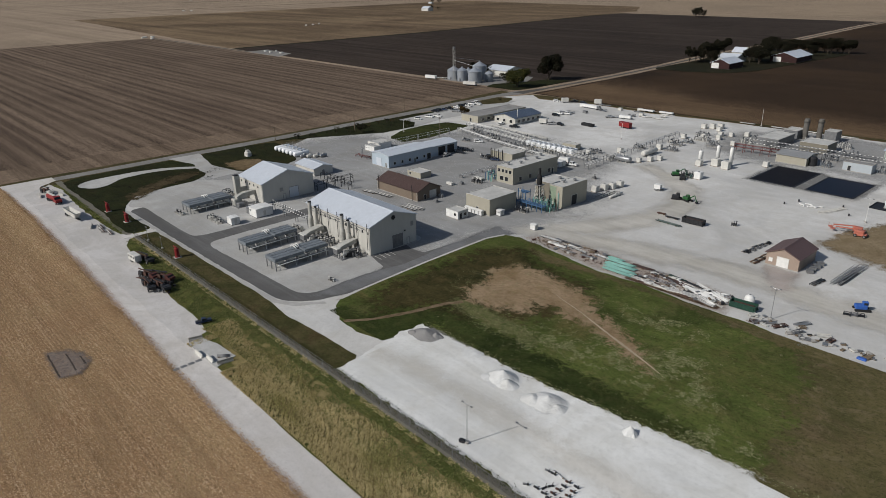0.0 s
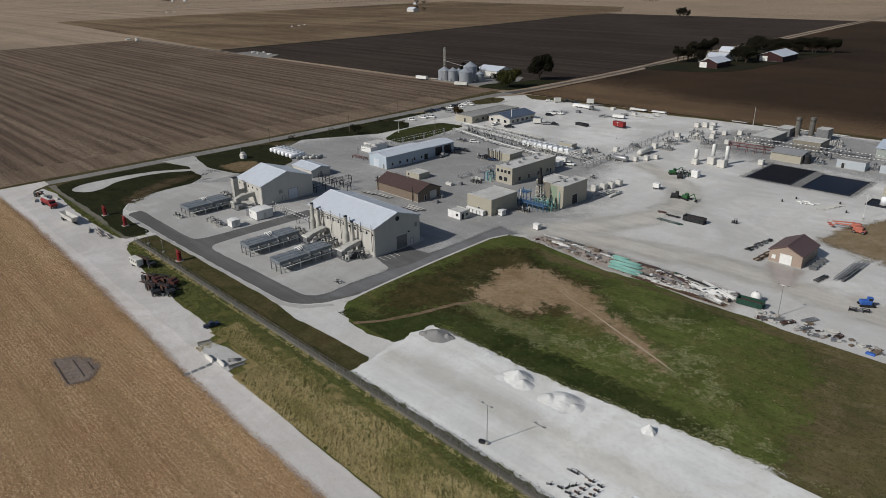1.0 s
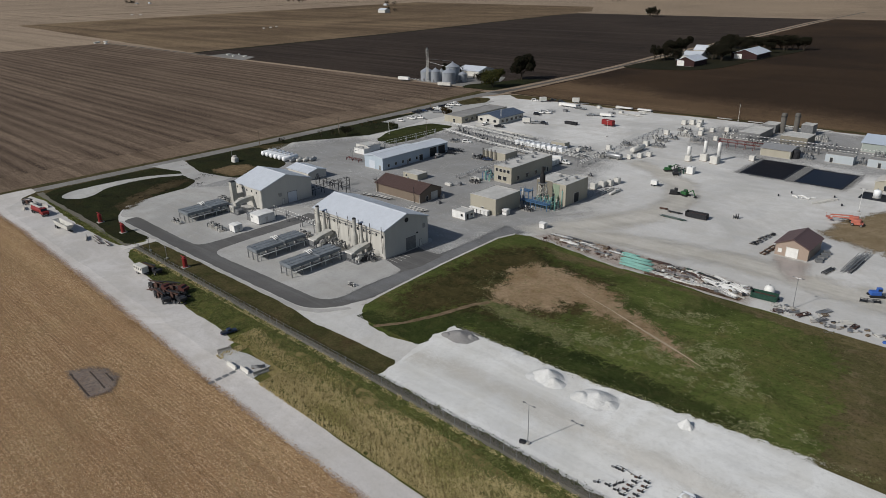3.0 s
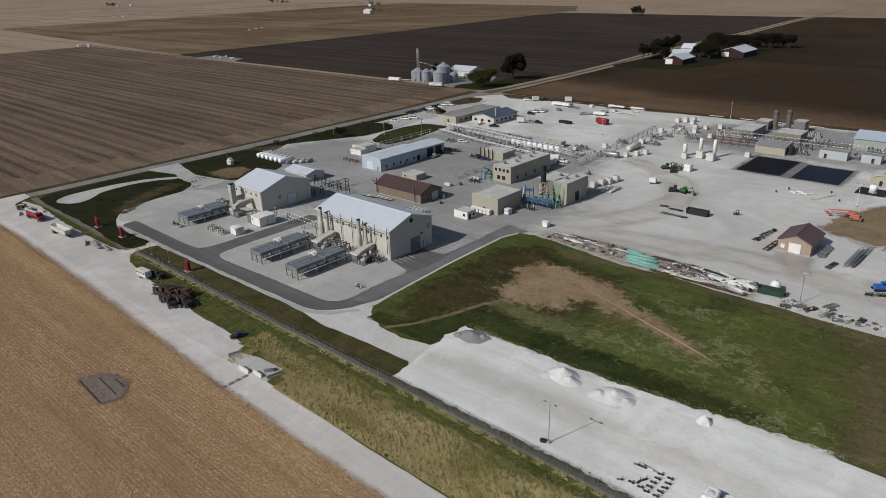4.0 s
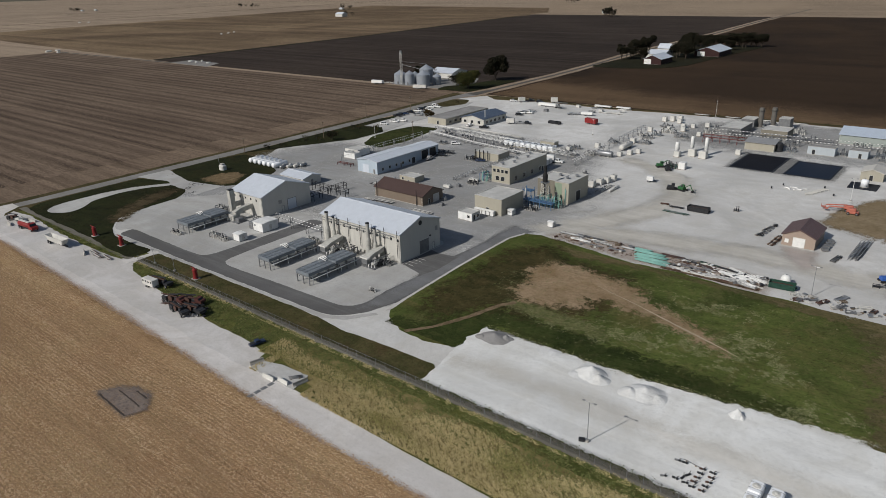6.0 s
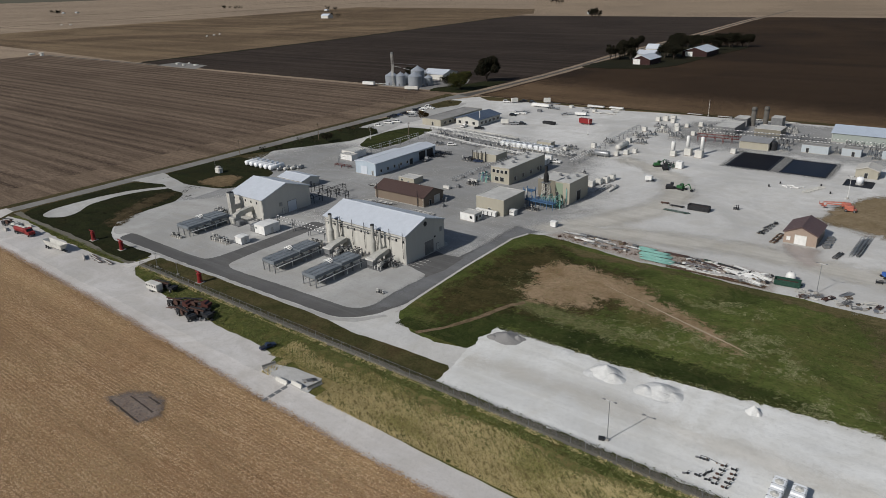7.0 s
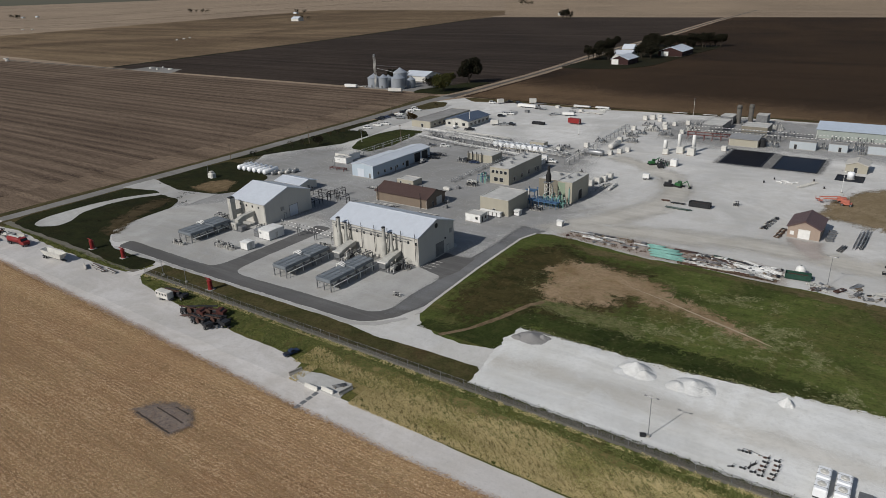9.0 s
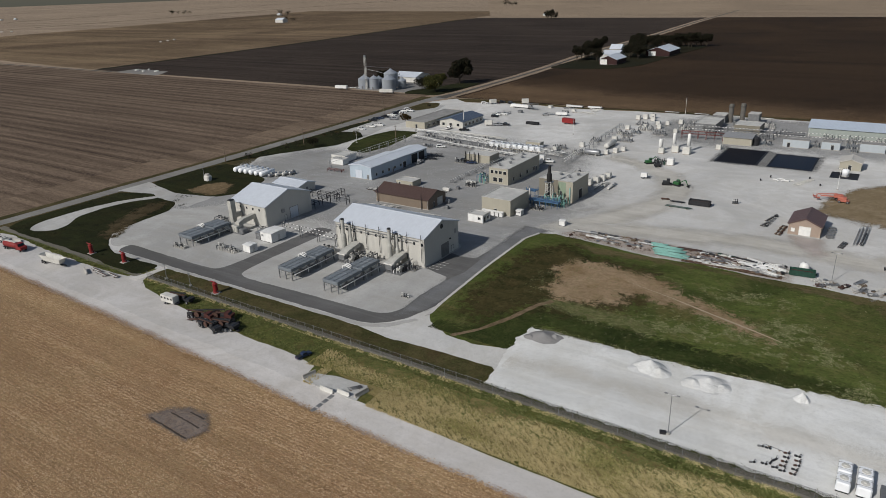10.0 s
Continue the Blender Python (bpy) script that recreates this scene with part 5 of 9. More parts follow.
for i in range(3):
    wall_panel(off_b, "window", "-y", -112.2 + i * 5.0, -110.4 + i * 5.0, 1.1, 2.6, 176.5, M_PANE, M_OFFWHITE, 0.05)
part("flue", G().tube((-99.5, 180.0, 4.0), (-99.5, 180.0, 8.6), 0.22, n=8), M_OFFWHITE, off_b)

pump = flat_house("pump_building", "low tan block pump building with dark flues", "industrial building", -57.5, -44.0, 114.0, 123.0, 3.8, M_WALL_TAN, M_WALL_TANY, M_ROOF_FLAT)
for i in range(4):
    part("flue", G().tube((-56.6 + i * 2.4, 113.2, 0.2), (-56.6 + i * 2.4, 113.2, 5.0), 0.24, n=8), M_DARK, pump)
valve = flat_house("valve_hut", "small tan block hut with a flat roof", "hut", -62.0, -53.4, 66.6, 72.6, 2.6, M_WALL_TAN, M_WALL_TANY, M_ROOF_FLAT)
wall_panel(valve, "window", "-y", -60.6, -59.6, 1.0, 1.9, 66.6, M_PANE, M_OFFWHITE, 0.05)

wb = flat_house("white_transformer_house", "small white flat-roofed electrical house", "hut", -116.4, -107.4, 86.0, 94.0, 3.2, M_OFFWHITE, M_WHITE, M_ROOF_FLAT)
wb2 = flat_house("white_meter_hut", "white flat-roofed meter hut", "hut", -112.5, -105.0, 81.4, 85.8, 2.8, M_WHITE, M_WHITE, M_ROOF_FLAT)

# the far process block
far_blue = gable_house("long_blue_building", "very long pale green metal building with a pale blue roof", "industrial building", 72.5, 190.0, 233.0, 250.0, 4.6, 7.0, "x", M_WALL_GREENGREY, M_WALL_GREENGREY, M_ROOF_LBLUE, 3.0, 0.4)
r1 = gable_house("tan_pump_shed", "low tan shed with a grey roof beside the pond", "industrial building", 39.4, 52.6, 198.0, 210.0, 3.8, 4.7, "x", M_WALL_TAN, M_WALL_TANY, M_ROOF_SLATE, 1.5, 0.3)
part("flue", G().lathe((53.6, 202.0, 0), [(1.9, 0.1), (1.9, 3.6), (1.2, 4.2)], 14), M_DARK, r1)
r2 = flat_house("white_process_house", "long pale process building by the pond", "industrial building", 65.4, 76.6, 203.6, 209.0, 3.8, M_WALL_PALEBLUE, M_WALL_PALEBLUE, M_ROOF_GREY)
r2b = flat_house("white_pump_house", "small pale pump house by the pond", "industrial building", 81.6, 89.2, 205.6, 211.0, 3.6, M_WALL_PALEBLUE, M_WALL_PALEBLUE, M_ROOF_GREY)
wall_panel(r2b, "door", "-y", 85.6, 86.8, 0.3, 2.4, 205.6, M_DARK, M_OFFWHITE, 0.06, "", True)
wall_panel(r2, "door", "-y", 67.4, 68.6, 0.3, 2.4, 203.6, M_DARK, M_OFFWHITE, 0.06, "", True)
r2c = flat_house("pale_cooler_house", "pale blue-grey cooler house by the pipe bridge", "industrial building", 97.0, 107.0, 207.4, 213.0, 3.8, M_WALL_PALEBLUE, M_WALL_PALEBLUE, M_ROOF_GREY)
r3 = flat_house("grey_process_hall", "grey-green flat-roofed process hall", "industrial building", 19.4, 29.8, 223.0, 242.0, 4.2, M_STEEL, M_STEEL, M_ROOF_FLAT)
r4 = flat_house("grey_cooler_house", "grey cube-shaped cooler building", "industrial building", 40.0, 45.6, 252.0, 259.0, 5.6, M_STEEL, M_STEEL, M_ROOF_FLAT)
r5 = flat_house("grey_filter_house", "grey filter building with a pale roof", "industrial building", 22.6, 29.2, 247.0, 256.0, 4.6, M_STEEL, M_STEEL, M_ROOF_FLAT)
r6 = flat_house("brown_switch_house", "low dun-coloured switch house", "industrial building", 38.6, 51.0, 226.0, 238.0, 4.4, M_WALL_DUN, M_WALL_DUN, M_ROOF_FLAT)
hut = gable_house("tan_meter_hut", "small tan hut with a pale pitched roof", "hut", 92.4, 100.3, 170.4, 179.6, 3.6, 4.9, "y", M_WALL_TANY, M_WALL_TAN, M_ROOF_PALE, 1.5, 0.3)
wall_panel(hut, "door", "-y", 95.6, 96.8, 0.3, 2.4, 170.4, M_DARK, M_OFFWHITE, 0.06, "", True)

# ---------------------------------------------------------------- plant equipment
R = random.Random(11)


def air_cooler(x0, x1, y0, y1, top, mat):
    """A long forced-draught cooler on open legs, with fan rings, plenums, headers and white pipes."""
    c = placed("air_cooler", "long blue-grey fin-fan air cooler standing on steel legs", "air cooler", ((x0 + x1) / 2, (y0 + y1) / 2, 0.1), "air coolers")
    z = top - 0.95
    ym = (y0 + y1) / 2 + 0.8
    for k, (ya, yb) in enumerate(((y0, ym - 0.15), (ym + 0.15, y1))):
        up = 0.22 * k
        b = part("cooler_casing", G().soft(x0, ya, z + up, x1, yb, top - 0.2 + up, 0.07), mat, c, "blue-grey finned bundle casing")
        n = 5
        for i in range(n):
            y = ya + 0.15 + (yb - ya - 0.3) * i / n
            part("louvre_panel", G().soft(x0 + 0.12, y + 0.05, top - 0.24 + up, x1 - 0.12, y + (yb - ya - 0.3) / n - 0.05, top - 0.1 + up + 0.04 * (i % 2), 0.04), mat, b)
        for x in (x0 + 0.06, x0 + (x1 - x0) * 0.36, x0 + (x1 - x0) * 0.68, x1 - 0.06):
            part("top_rail", G().beam((x, ya + 0.05, top - 0.02 + up), (x, yb - 0.05, top - 0.02 + up), 0.10), M_GALV, b)
    w = x1 - x0
    ny = 6
    for i in range(ny):
        y = y0 + 0.25 + (y1 - y0 - 0.5) * i / (ny - 1)
        for x in (x0 + 0.2, x0 + w / 2, x1 - 0.2):
            if x != x0 + w / 2 or i in (0, ny - 1):
                l = part("leg", G().box(x - 0.13, y - 0.13, 0.1, x + 0.13, y + 0.13, z), M_GALV if i == 0 else M_STEEL, c)
                part("foot", G().box(x - 0.32, y - 0.32, 0.06, x + 0.32, y + 0.32, 0.2), M_CONC, l)
        part("cross_beam", G().beam((x0 + 0.2, y, z - 0.25), (x1 - 0.2, y, z - 0.25), 0.2), M_STEEL, c)
        if i < ny - 1:
            yy = y + (y1 - y0 - 0.5) / (ny - 1)
            part("brace", G().beam((x1 - 0.2, y, z - 0.2), (x1 - 0.2, (y + yy) / 2, 1.5), 0.10), M_DARK, c)
            f = part("fan_ring", G().lathe((x0 + w / 2, (y + yy) / 2, 0), [(1.15, z - 0.55), (1.35, z - 0.3), (1.35, z)], 16), M_DARK, c)
            part("motor", G().lathe((x0 + w / 2, (y + yy) / 2, 0), [(0.3, z - 1.3), (0.3, z - 0.6)], 8), M_STEEL, f)
            part("plenum", G().soft(x1 - 1.7, y + 0.5, z - 0.9, x1 - 0.5, yy - 0.5, z - 0.1, 0.1), M_OFFWHITE, c, "white fan plenum")
    for x, zz, r in ((x0 + 0.3, z * 0.55, 0.2), (x1 + 0.1, z * 0.62, 0.15)):
        part("header_pipe", G().tube((x, y0 + 0.8, zz), (x, y1 + 1.4, zz), r, n=8), M_WHITE, c, "white header pipe", True)
    for k in range(4):
        y = y0 + 1.4 + k * (y1 - y0 - 2.4) / 3
        part("drop_pipe", G().pipe([(x1 + 0.1, y, 0.2), (x1 + 0.1, y, z * 0.62), (x1 - 0.6, y, z + 0.1)], 0.1, 6), M_WHITE, c)
    for k in range(3):
        y = ym - 0.9 + 0.8 * k
        part("riser", G().pipe([(x0 - 0.5, y, 0.2), (x0 - 0.5, y, top + 0.3), (x0 + 0.4, y, top + 0.55), (x0 + 2.6 - 0.5 * k, y, top + 0.1)], 0.17), M_WHITE, c, "bent white riser", True)
    return c


air_cooler(-34.0, -28.4, -27.0, -8.6, 3.9, M_COOLER)
air_cooler(-15.9, -10.2, -27.2, -8.6, 3.9, M_COOLER)
air_cooler(-86.0, -78.8, -23.2, -6.6, 3.6, M_COOLER)


def filter_house(x, y0, y1):
    """An inlet duct on a skid which slopes up to the hall's wall, with an engine and its pipes."""
    f = placed("intake_duct", "pale grey intake duct on a skid, sloping to the hall wall", "duct", (x, (y0 + y1) / 2, 0.1), "intake ducts")
    part("filter_box", G().soft(x - 2.3, y0 + 0.4, 0.9, x + 0.1, y0 + 2.6, 2.6, 0.12), M_GALV, f)
    part("duct", G().prism([(y0 + 1.2, 1.6), (y0 + 1.2, 2.9), (y0 + 3.2, 3.5), (y1, 4.3), (y1, 2.9), (y0 + 3.4, 2.3)], x - 2.5, x + 0.2, "x"), M_CREAM, f)
    part("hood", G().soft(x - 2.8, y0 + 0.2, 2.6, x + 0.5, y0 + 1.6, 2.95, 0.1), M_OFFWHITE, f)
    part("skid", G().box(x - 2.6, y0, 0.08, x + 3.4, y1 - 1.0, 0.35), M_STEEL, f)
    part("silencer", G().lathe((x + 2.2, y0 + 0.6, 1.5), [(0.3, 0), (0.6, 0.3), (0.6, 2.6), (0.3, 2.9)], 12, "y"), M_CREAM, f, "", True)
    for a in (0.6, 2.4):
        for b in (-2.1, -0.2, 2.0):
            part("leg", G().box(x + b - 0.1, y0 + a, 0.3, x + b + 0.1, y0 + a + 0.2, 1.2), M_STEEL, f)
    for k in range(7):
        zz = 0.5 + 0.32 * k
        part("pipe", G().pipe([(x + 0.6 + 0.42 * k, y0 + 0.2 * k, 0.2), (x + 0.6 + 0.42 * k, y0 + 0.2 * k, zz + 0.5), (x + 0.6 + 0.42 * k, y1 - 0.6, zz + 0.5)], 0.1), M_WHITE if k % 2 else M_STEEL, f)
    part("engine", G().soft(x + 0.7, y0 + 2.2, 0.35, x + 3.2, y0 + 4.6, 1.8, 0.15), M_DARK, f, "dark engine block")


filter_house(-24.4, -9.2, -1.0)
filter_house(-6.6, -8.4, -0.6)


turb = placed("turbine_skid", "pale turbine enclosure on a skid beside the exhaust duct", "turbine", (-77.0, -5.4, 0.1))
part("skid", G().box(-81.4, -7.6, 0.06, -72.6, -3.4, 0.4), M_STEEL, turb)
part("casing", G().soft(-81.0, -7.2, 0.4, -75.6, -3.8, 2.7, 0.3), M_CREAM, turb, "rounded pale casing")
part("gear_case", G().soft(-75.4, -6.8, 0.4, -73.0, -4.2, 1.7, 0.25), M_STEEL, turb)
part("inlet_duct", G().prism([(-5.8, 2.6), (-5.8, 3.6), (-3.6, 4.4), (1.9, 4.8), (1.9, 3.2), (-3.6, 2.7)], -77.6, -75.8, "x"), M_CREAM, turb, "sloping inlet duct")
for k in range(3):
    part("pipe", G().pipe([(-80.0 + 1.6 * k, -7.5, 0.3), (-80.0 + 1.6 * k, -7.5, 1.5 + 0.3 * k), (-80.0 + 1.6 * k, -6.9, 1.5 + 0.3 * k)], 0.1), M_OFFWHITE, turb)


def manifold(x, y, w, d, n, h, mat, label, seed=1, frame_mat=None, name="pipe_manifold"):
    """A knot of valves and bent pipes on low supports."""
    rr = random.Random(seed)
    m = placed(name, label, "pipework", (x, y, 0.08), "pipe manifolds")
    part("base", G().box(x - w / 2, y - d / 2, 0.06, x + w / 2, y + d / 2, 0.2), M_CONC, m, "concrete base slab")
    for i in range(n):
        a, b = x - w / 2 + w * (i + 0.5) / n, y - d / 2 + rr.random() * d * 0.3
        t = h * (0.45 + 0.55 * rr.random())
        p = part("pipe", G().pipe([(a, b, 0.1), (a, b, t), (a, b + d * 0.6, t), (a, b + d * 0.6, 0.15)], 0.10 + 0.10 * rr.random(), 6), mat if i % 4 else (frame_mat or M_STEEL), m)
        v = (a, b + d * 0.3, t)
        part("valve", G().ball(v, 0.3, 8, 5).tube((v[0], v[1], v[2]), (v[0], v[1], v[2] + 0.75), 0.06, n=5).lathe((v[0], v[1], v[2] + 0.7), [(0.3, 0), (0.3, 0.08)], 10), M_DARK if i % 3 else M_OFFWHITE, p)
    part("crossbar", G().beam((x - w / 2, y, h * 0.5), (x + w / 2, y, h * 0.5), 0.14), frame_mat or M_STEEL, m)
    for a in (-w / 2 + 0.1, w / 2 - 0.1):
        part("support", G().box(x + a - 0.08, y - 0.08, 0.1, x + a + 0.08, y + 0.08, h * 0.5), M_STEEL, m)
    return m


manifold(-65.4, -19.4, 9, 3.4, 11, 1.6, M_OFFWHITE, "white valve manifold on a concrete slab", 1)
manifold(-22.0, -4.6, 4.5, 4.5, 7, 2.2, M_OFFWHITE, "white pipework between cooler and hall", 2)
manifold(-34.5, -4.8, 4.5, 4.5, 8, 2.6, M_OFFWHITE, "white pipework between cooler and hall", 3)
manifold(-17.6, -3.6, 4.0, 3.6, 7, 2.8, M_STEEL, "grey pipework beside the intake duct", 4)
manifold(-2.8, -3.0, 3.4, 3.0, 6, 2.0, M_STEEL, "dark valve skid at the hall's corner", 5)
manifold(-87.6, -3.6, 5.5, 5.0, 9, 3.4, M_OFFWHITE, "tall white pipework at the cooler's end", 6)
manifold(-82.4, -25.6, 6.0, 2.2, 7, 1.2, M_OFFWHITE, "low white pipes at the cooler's end", 7)
manifold(6.8, -19.0, 2.6, 1.2, 4, 0.5, M_DARK, "small dark pipe spools lying on the lot", 8)
manifold(-68.6, -1.0, 4.0, 4.0, 6, 2.2, M_STEEL, "grey valve skid beside the shelter", 9)


def shelter(x0, x1, y0, y1, h, label, mat=None, roof=None, louvres=3):
    """A small steel enclosure on a skid with a sloped roof and a louvred end."""
    s = placed("equipment_enclosure", label, "enclosure", ((x0 + x1) / 2, (y0 + y1) / 2, 0.1), "enclosures")
    part("skid", G().box(x0 - 0.1, y0 - 0.1, 0.06, x1 + 0.1, y1 + 0.1, 0.3), M_STEEL, s)
    part("body", G().soft(x0, y0, 0.3, x1, y1, h - 0.2, 0.05), mat or M_WHITE, s)
    part("roof", G().prism([(y0 - 0.15, h - 0.2), (y1 + 0.15, h - 0.2), (y1 + 0.15, h - 0.05), ((y0 + y1) / 2, h + 0.15), (y0 - 0.15, h - 0.05)], x0 - 0.15, x1 + 0.15, "x"), roof or M_WHITE, s)
    d = part("door", G().box(x1 + 0.004, (y0 + y1) / 2 - 0.5, 0.4, x1 + 0.05, (y0 + y1) / 2 + 0.5, min(2.4, h - 0.4)), M_OFFWHITE, s)
    part("handle", G().box(x1 + 0.05, (y0 + y1) / 2 + 0.3, 1.2, x1 + 0.11, (y0 + y1) / 2 + 0.4, 1.4), M_STEEL, d)
    for k in range(louvres):
        part("louvre", G().box(x0 + (x1 - x0) * 0.1 + k * (x1 - x0) * 0.28, y0 - 0.05, h * 0.55, x0 + (x1 - x0) * 0.28 + k * (x1 - x0) * 0.28, y0 - 0.004, h * 0.75), M_GALV, s)
    return s


shelter(-62.6, -57.2, -8.0, -1.4, 3.5, "white steel generator enclosure with a pitched roof", None, None, 1)
shelter(-59.9, -56.6, -18.0, -14.8, 2.7, "white box-shaped enclosure on the lot", None, None, 0)
shelter(-65.6, -63.4, -7.6, -2.2, 2.6, "grey open-sided equipment enclosure", M_STEEL, M_GALV)
shelter(19.2, 21.2, 52.8, 54.6, 2.1, "white plastic cube tank on a skid", None, None, 0)
for i in range(5):
    shelter(-10.4 + i * 1.75, -9.0 + i * 1.75, 50.8, 52.2, 2.0, "white electrical cabinet against the tan building", None, None, 0)
shelter(1.0, 3.0, 55.4, 57.6, 2.2, "white cabinet with a dark door beside the building")
shelter(-27.8, -22.8, 121.5, 126.0, 2.6, "white cabinet beside the pipe rack")


def pipe_rack(pts, h, w, name, label, pipes=6, bay=6.0, mat=None, pmat=None, bands=False, seed=3):
    """A steel rack along a line, carrying pipes on two levels."""
    rr = random.Random(seed)
    (xa, ya), (xb, yb) = pts
    r = placed(name, label, "pipe rack", ((xa + xb) / 2, (ya + yb) / 2, 0.06), "pipe racks")
    d = Vector((xb - xa, yb - ya, 0))
    ln = d.length
    d.normalize()
    s = Vector((-d.y, d.x, 0))
    n = max(2, int(ln / bay) + 1)
    mat = mat or M_GALV
    for i in range(n):
        o = Vector((xa, ya, 0)) + d * (ln * i / (n - 1))
        for k in (-1, 1):
            p = o + s * (k * w / 2)
            part("post", G().box(p.x - 0.09, p.y - 0.09, 0.05, p.x + 0.09, p.y + 0.09, h), mat, r)
        for z in (h, h * 0.62):
            part("beam", G().beam(o - s * (w / 2 + 0.2) + Vector((0, 0, z)), o + s * (w / 2 + 0.2) + Vector((0, 0, z)), 0.14), mat, r)
    for k in range(pipes):
        lvl = h + 0.28 if k % 2 == 0 else h * 0.62 + 0.25
        off = s * (-w / 2 + w * (k + 0.5) / pipes)
        rad = 0.05 + 0.07 * rr.random()
        pm = pmat or (M_WHITE if rr.random() < 0.65 else M_GALV)
        a = Vector((xa, ya, lvl)) + off - d * 0.4
        b = Vector((xb, yb, lvl)) + off + d * 0.4
        p = part("pipe", G().tube(a, b, rad, n=7), pm, r, "", True)
        if bands:
            m = int(ln / 1.6)
            lag = G()
            for j in range(m):
                e = a.lerp(b, (j + 0.25) / m)
                lag.tube(e, e + d * 0.8, rad + 0.03, n=7)
            tagged(part("lagging", lag, M_WHITE, p), "white lagging sleeves", kind="stuff")
    return r


pipe_rack([(-60.4, 0.8), (-36.0, 0.5)], 4.2, 0.9, "pipe_bridge", "white-banded pipe bridge between the two halls", 2, 6.5, M_STEEL, M_DARK, True)
pipe_rack([(-83.0, 37.0), (-63.0, 37.0)], 3.2, 1.8, "pipe_rack", "dark steel pipe rack with goalpost frames", 3, 4.4, M_DARK, M_DARK)
pipe_rack([(-71.0, 26.0), (-71.6, 44.0)], 3.2, 1.8, "pipe_rack", "dark steel pipe rack with goalpost frames", 3, 4.0, M_DARK, M_DARK)
pipe_rack([(-117.0, 157.6), (-92.7, 156.6)], 1.7, 2.6, "pipe_rack", "pale steel pipe rack crossing the plant", 6, 5.0)
pipe_rack([(-92.0, 156.0), (-19.0, 142.2)], 1.8, 3.6, "pipe_rack", "pale steel pipe rack crossing the plant", 6, 5.0)
pipe_rack([(-110.0, 144.0), (-80.0, 137.2)], 1.7, 2.4, "pipe_rack", "pale steel pipe rack crossing the plant", 6, 5.0)
pipe_rack([(-80.0, 136.6), (-24.0, 128.0)], 1.7, 2.4, "pipe_rack", "pale steel pipe rack crossing the plant", 6, 5.0)
pipe_rack([(-96.0, 149.4), (-20.0, 136.8)], 2.4, 2.6, "pipe_rack", "pale steel pipe rack crossing the plant", 4, 7.0, None, M_WHITE)
pipe_rack([(-104.0, 163.0), (-60.0, 158.0)], 1.4, 1.8, "pipe_rack", "pale steel pipe rack crossing the plant", 6, 7.0, None, M_OFFWHITE)
pipe_rack([(-13.0, 128.0), (-17.6, 213.0)], 2.5, 2.2, "pipe_rack", "grey steel pipe rack running down the yard", 4, 6.0, M_STEEL)
pipe_rack([(-42.6, 80.0), (-42.6, 123.0)], 1.2, 1.8, "low_pipe_rack", "low rack of white-banded pipes", 3, 6.0, M_STEEL, M_GALV, True)
pipe_rack([(-108.0, 76.0), (-108.0, 134.0)], 3.4, 1.0, "pipe_bridge", "white-banded pipe bridge along the lawn", 2, 7.0, M_GALV, M_STEEL, True)
pipe_rack([(19.0, 212.0), (150.0, 219.0)], 5.0, 1.4, "pipe_bridge", "long white-banded pipe bridge over the process block", 2, 9.0, M_STEEL, M_STEEL, True)
pipe_rack([(18.0, 203.6), (38.0, 205.0)], 3.6, 2.6, "red_pipe_rack", "red-painted pipe rack by the pump shed", 6, 3.6, M_REDPIPE, M_REDPIPE)
pipe_rack([(-104.6, 71.0), (-96.6, 71.6)], 1.3, 2.2, "red_pipe_rack", "red pipes on low supports beside the workshop", 4, 3.4, M_REDPIPE, M_REDPIPE)
pipe_rack([(24.0, 221.5), (72.0, 223.0)], 3.0, 3.0, "pipe_rack", "grey pipe rack in the process block", 6, 6.0, M_STEEL, M_STEEL)

for i, (x, y, w, d, n, h) in enumerate(((-80, 141, 8, 4, 9, 2.0), (-66, 138, 9, 4, 10, 2.2), (-50, 133, 9, 4, 9, 2.0), (-34, 130, 8, 4, 9, 2.2), (-24, 144, 7, 5, 8, 2.4), (-98, 146, 8, 4, 8, 2.0),
                                          (-72, 155, 8, 4, 8, 1.8), (-28, 156, 7, 4, 8, 1.8), (-8, 196, 6, 5, 7, 2.6), (-4, 214, 8, 5, 9, 2.6), (6, 206, 7, 5, 8, 2.4), (-10, 226, 7, 4, 8, 2.2), (14, 224, 6, 5, 8, 2.6),
                                          (56, 216, 7, 4, 8, 3.0), (38, 243, 7, 5, 8, 3.0), (52, 245, 7, 5, 8, 3.2), (84, 225, 8, 4, 9, 3.0), (94, 226, 8, 4, 9, 3.0), (106, 227, 8, 4, 9, 3.0), (-90, 130, 5, 5, 6, 1.6), (-58, 110, 5, 2, 6, 1.8), (-104, 151, 7, 4, 7, 1.6), (-88, 147, 7, 4, 8, 1.6), (-58, 141, 8, 3, 8, 1.6), (-42, 139, 8, 3, 8, 1.8), (-32, 136, 6, 3, 7, 1.8), (-44, 159, 9, 3, 8, 1.4), (-16, 150, 5, 5, 6, 2.0), (-18, 178, 5, 6, 6, 2.0), (-4, 184, 6, 5, 7, 2.4), (-12, 200, 5, 5, 6, 2.2), (16, 234, 7, 5, 8, 2.6), (30, 217, 8, 3, 8, 2.6))):
    manifold(x, y, w, d, n, h, M_OFFWHITE if i % 3 == 0 else M_GALV, "pipes, valves and supports of the process plant", 20 + i)

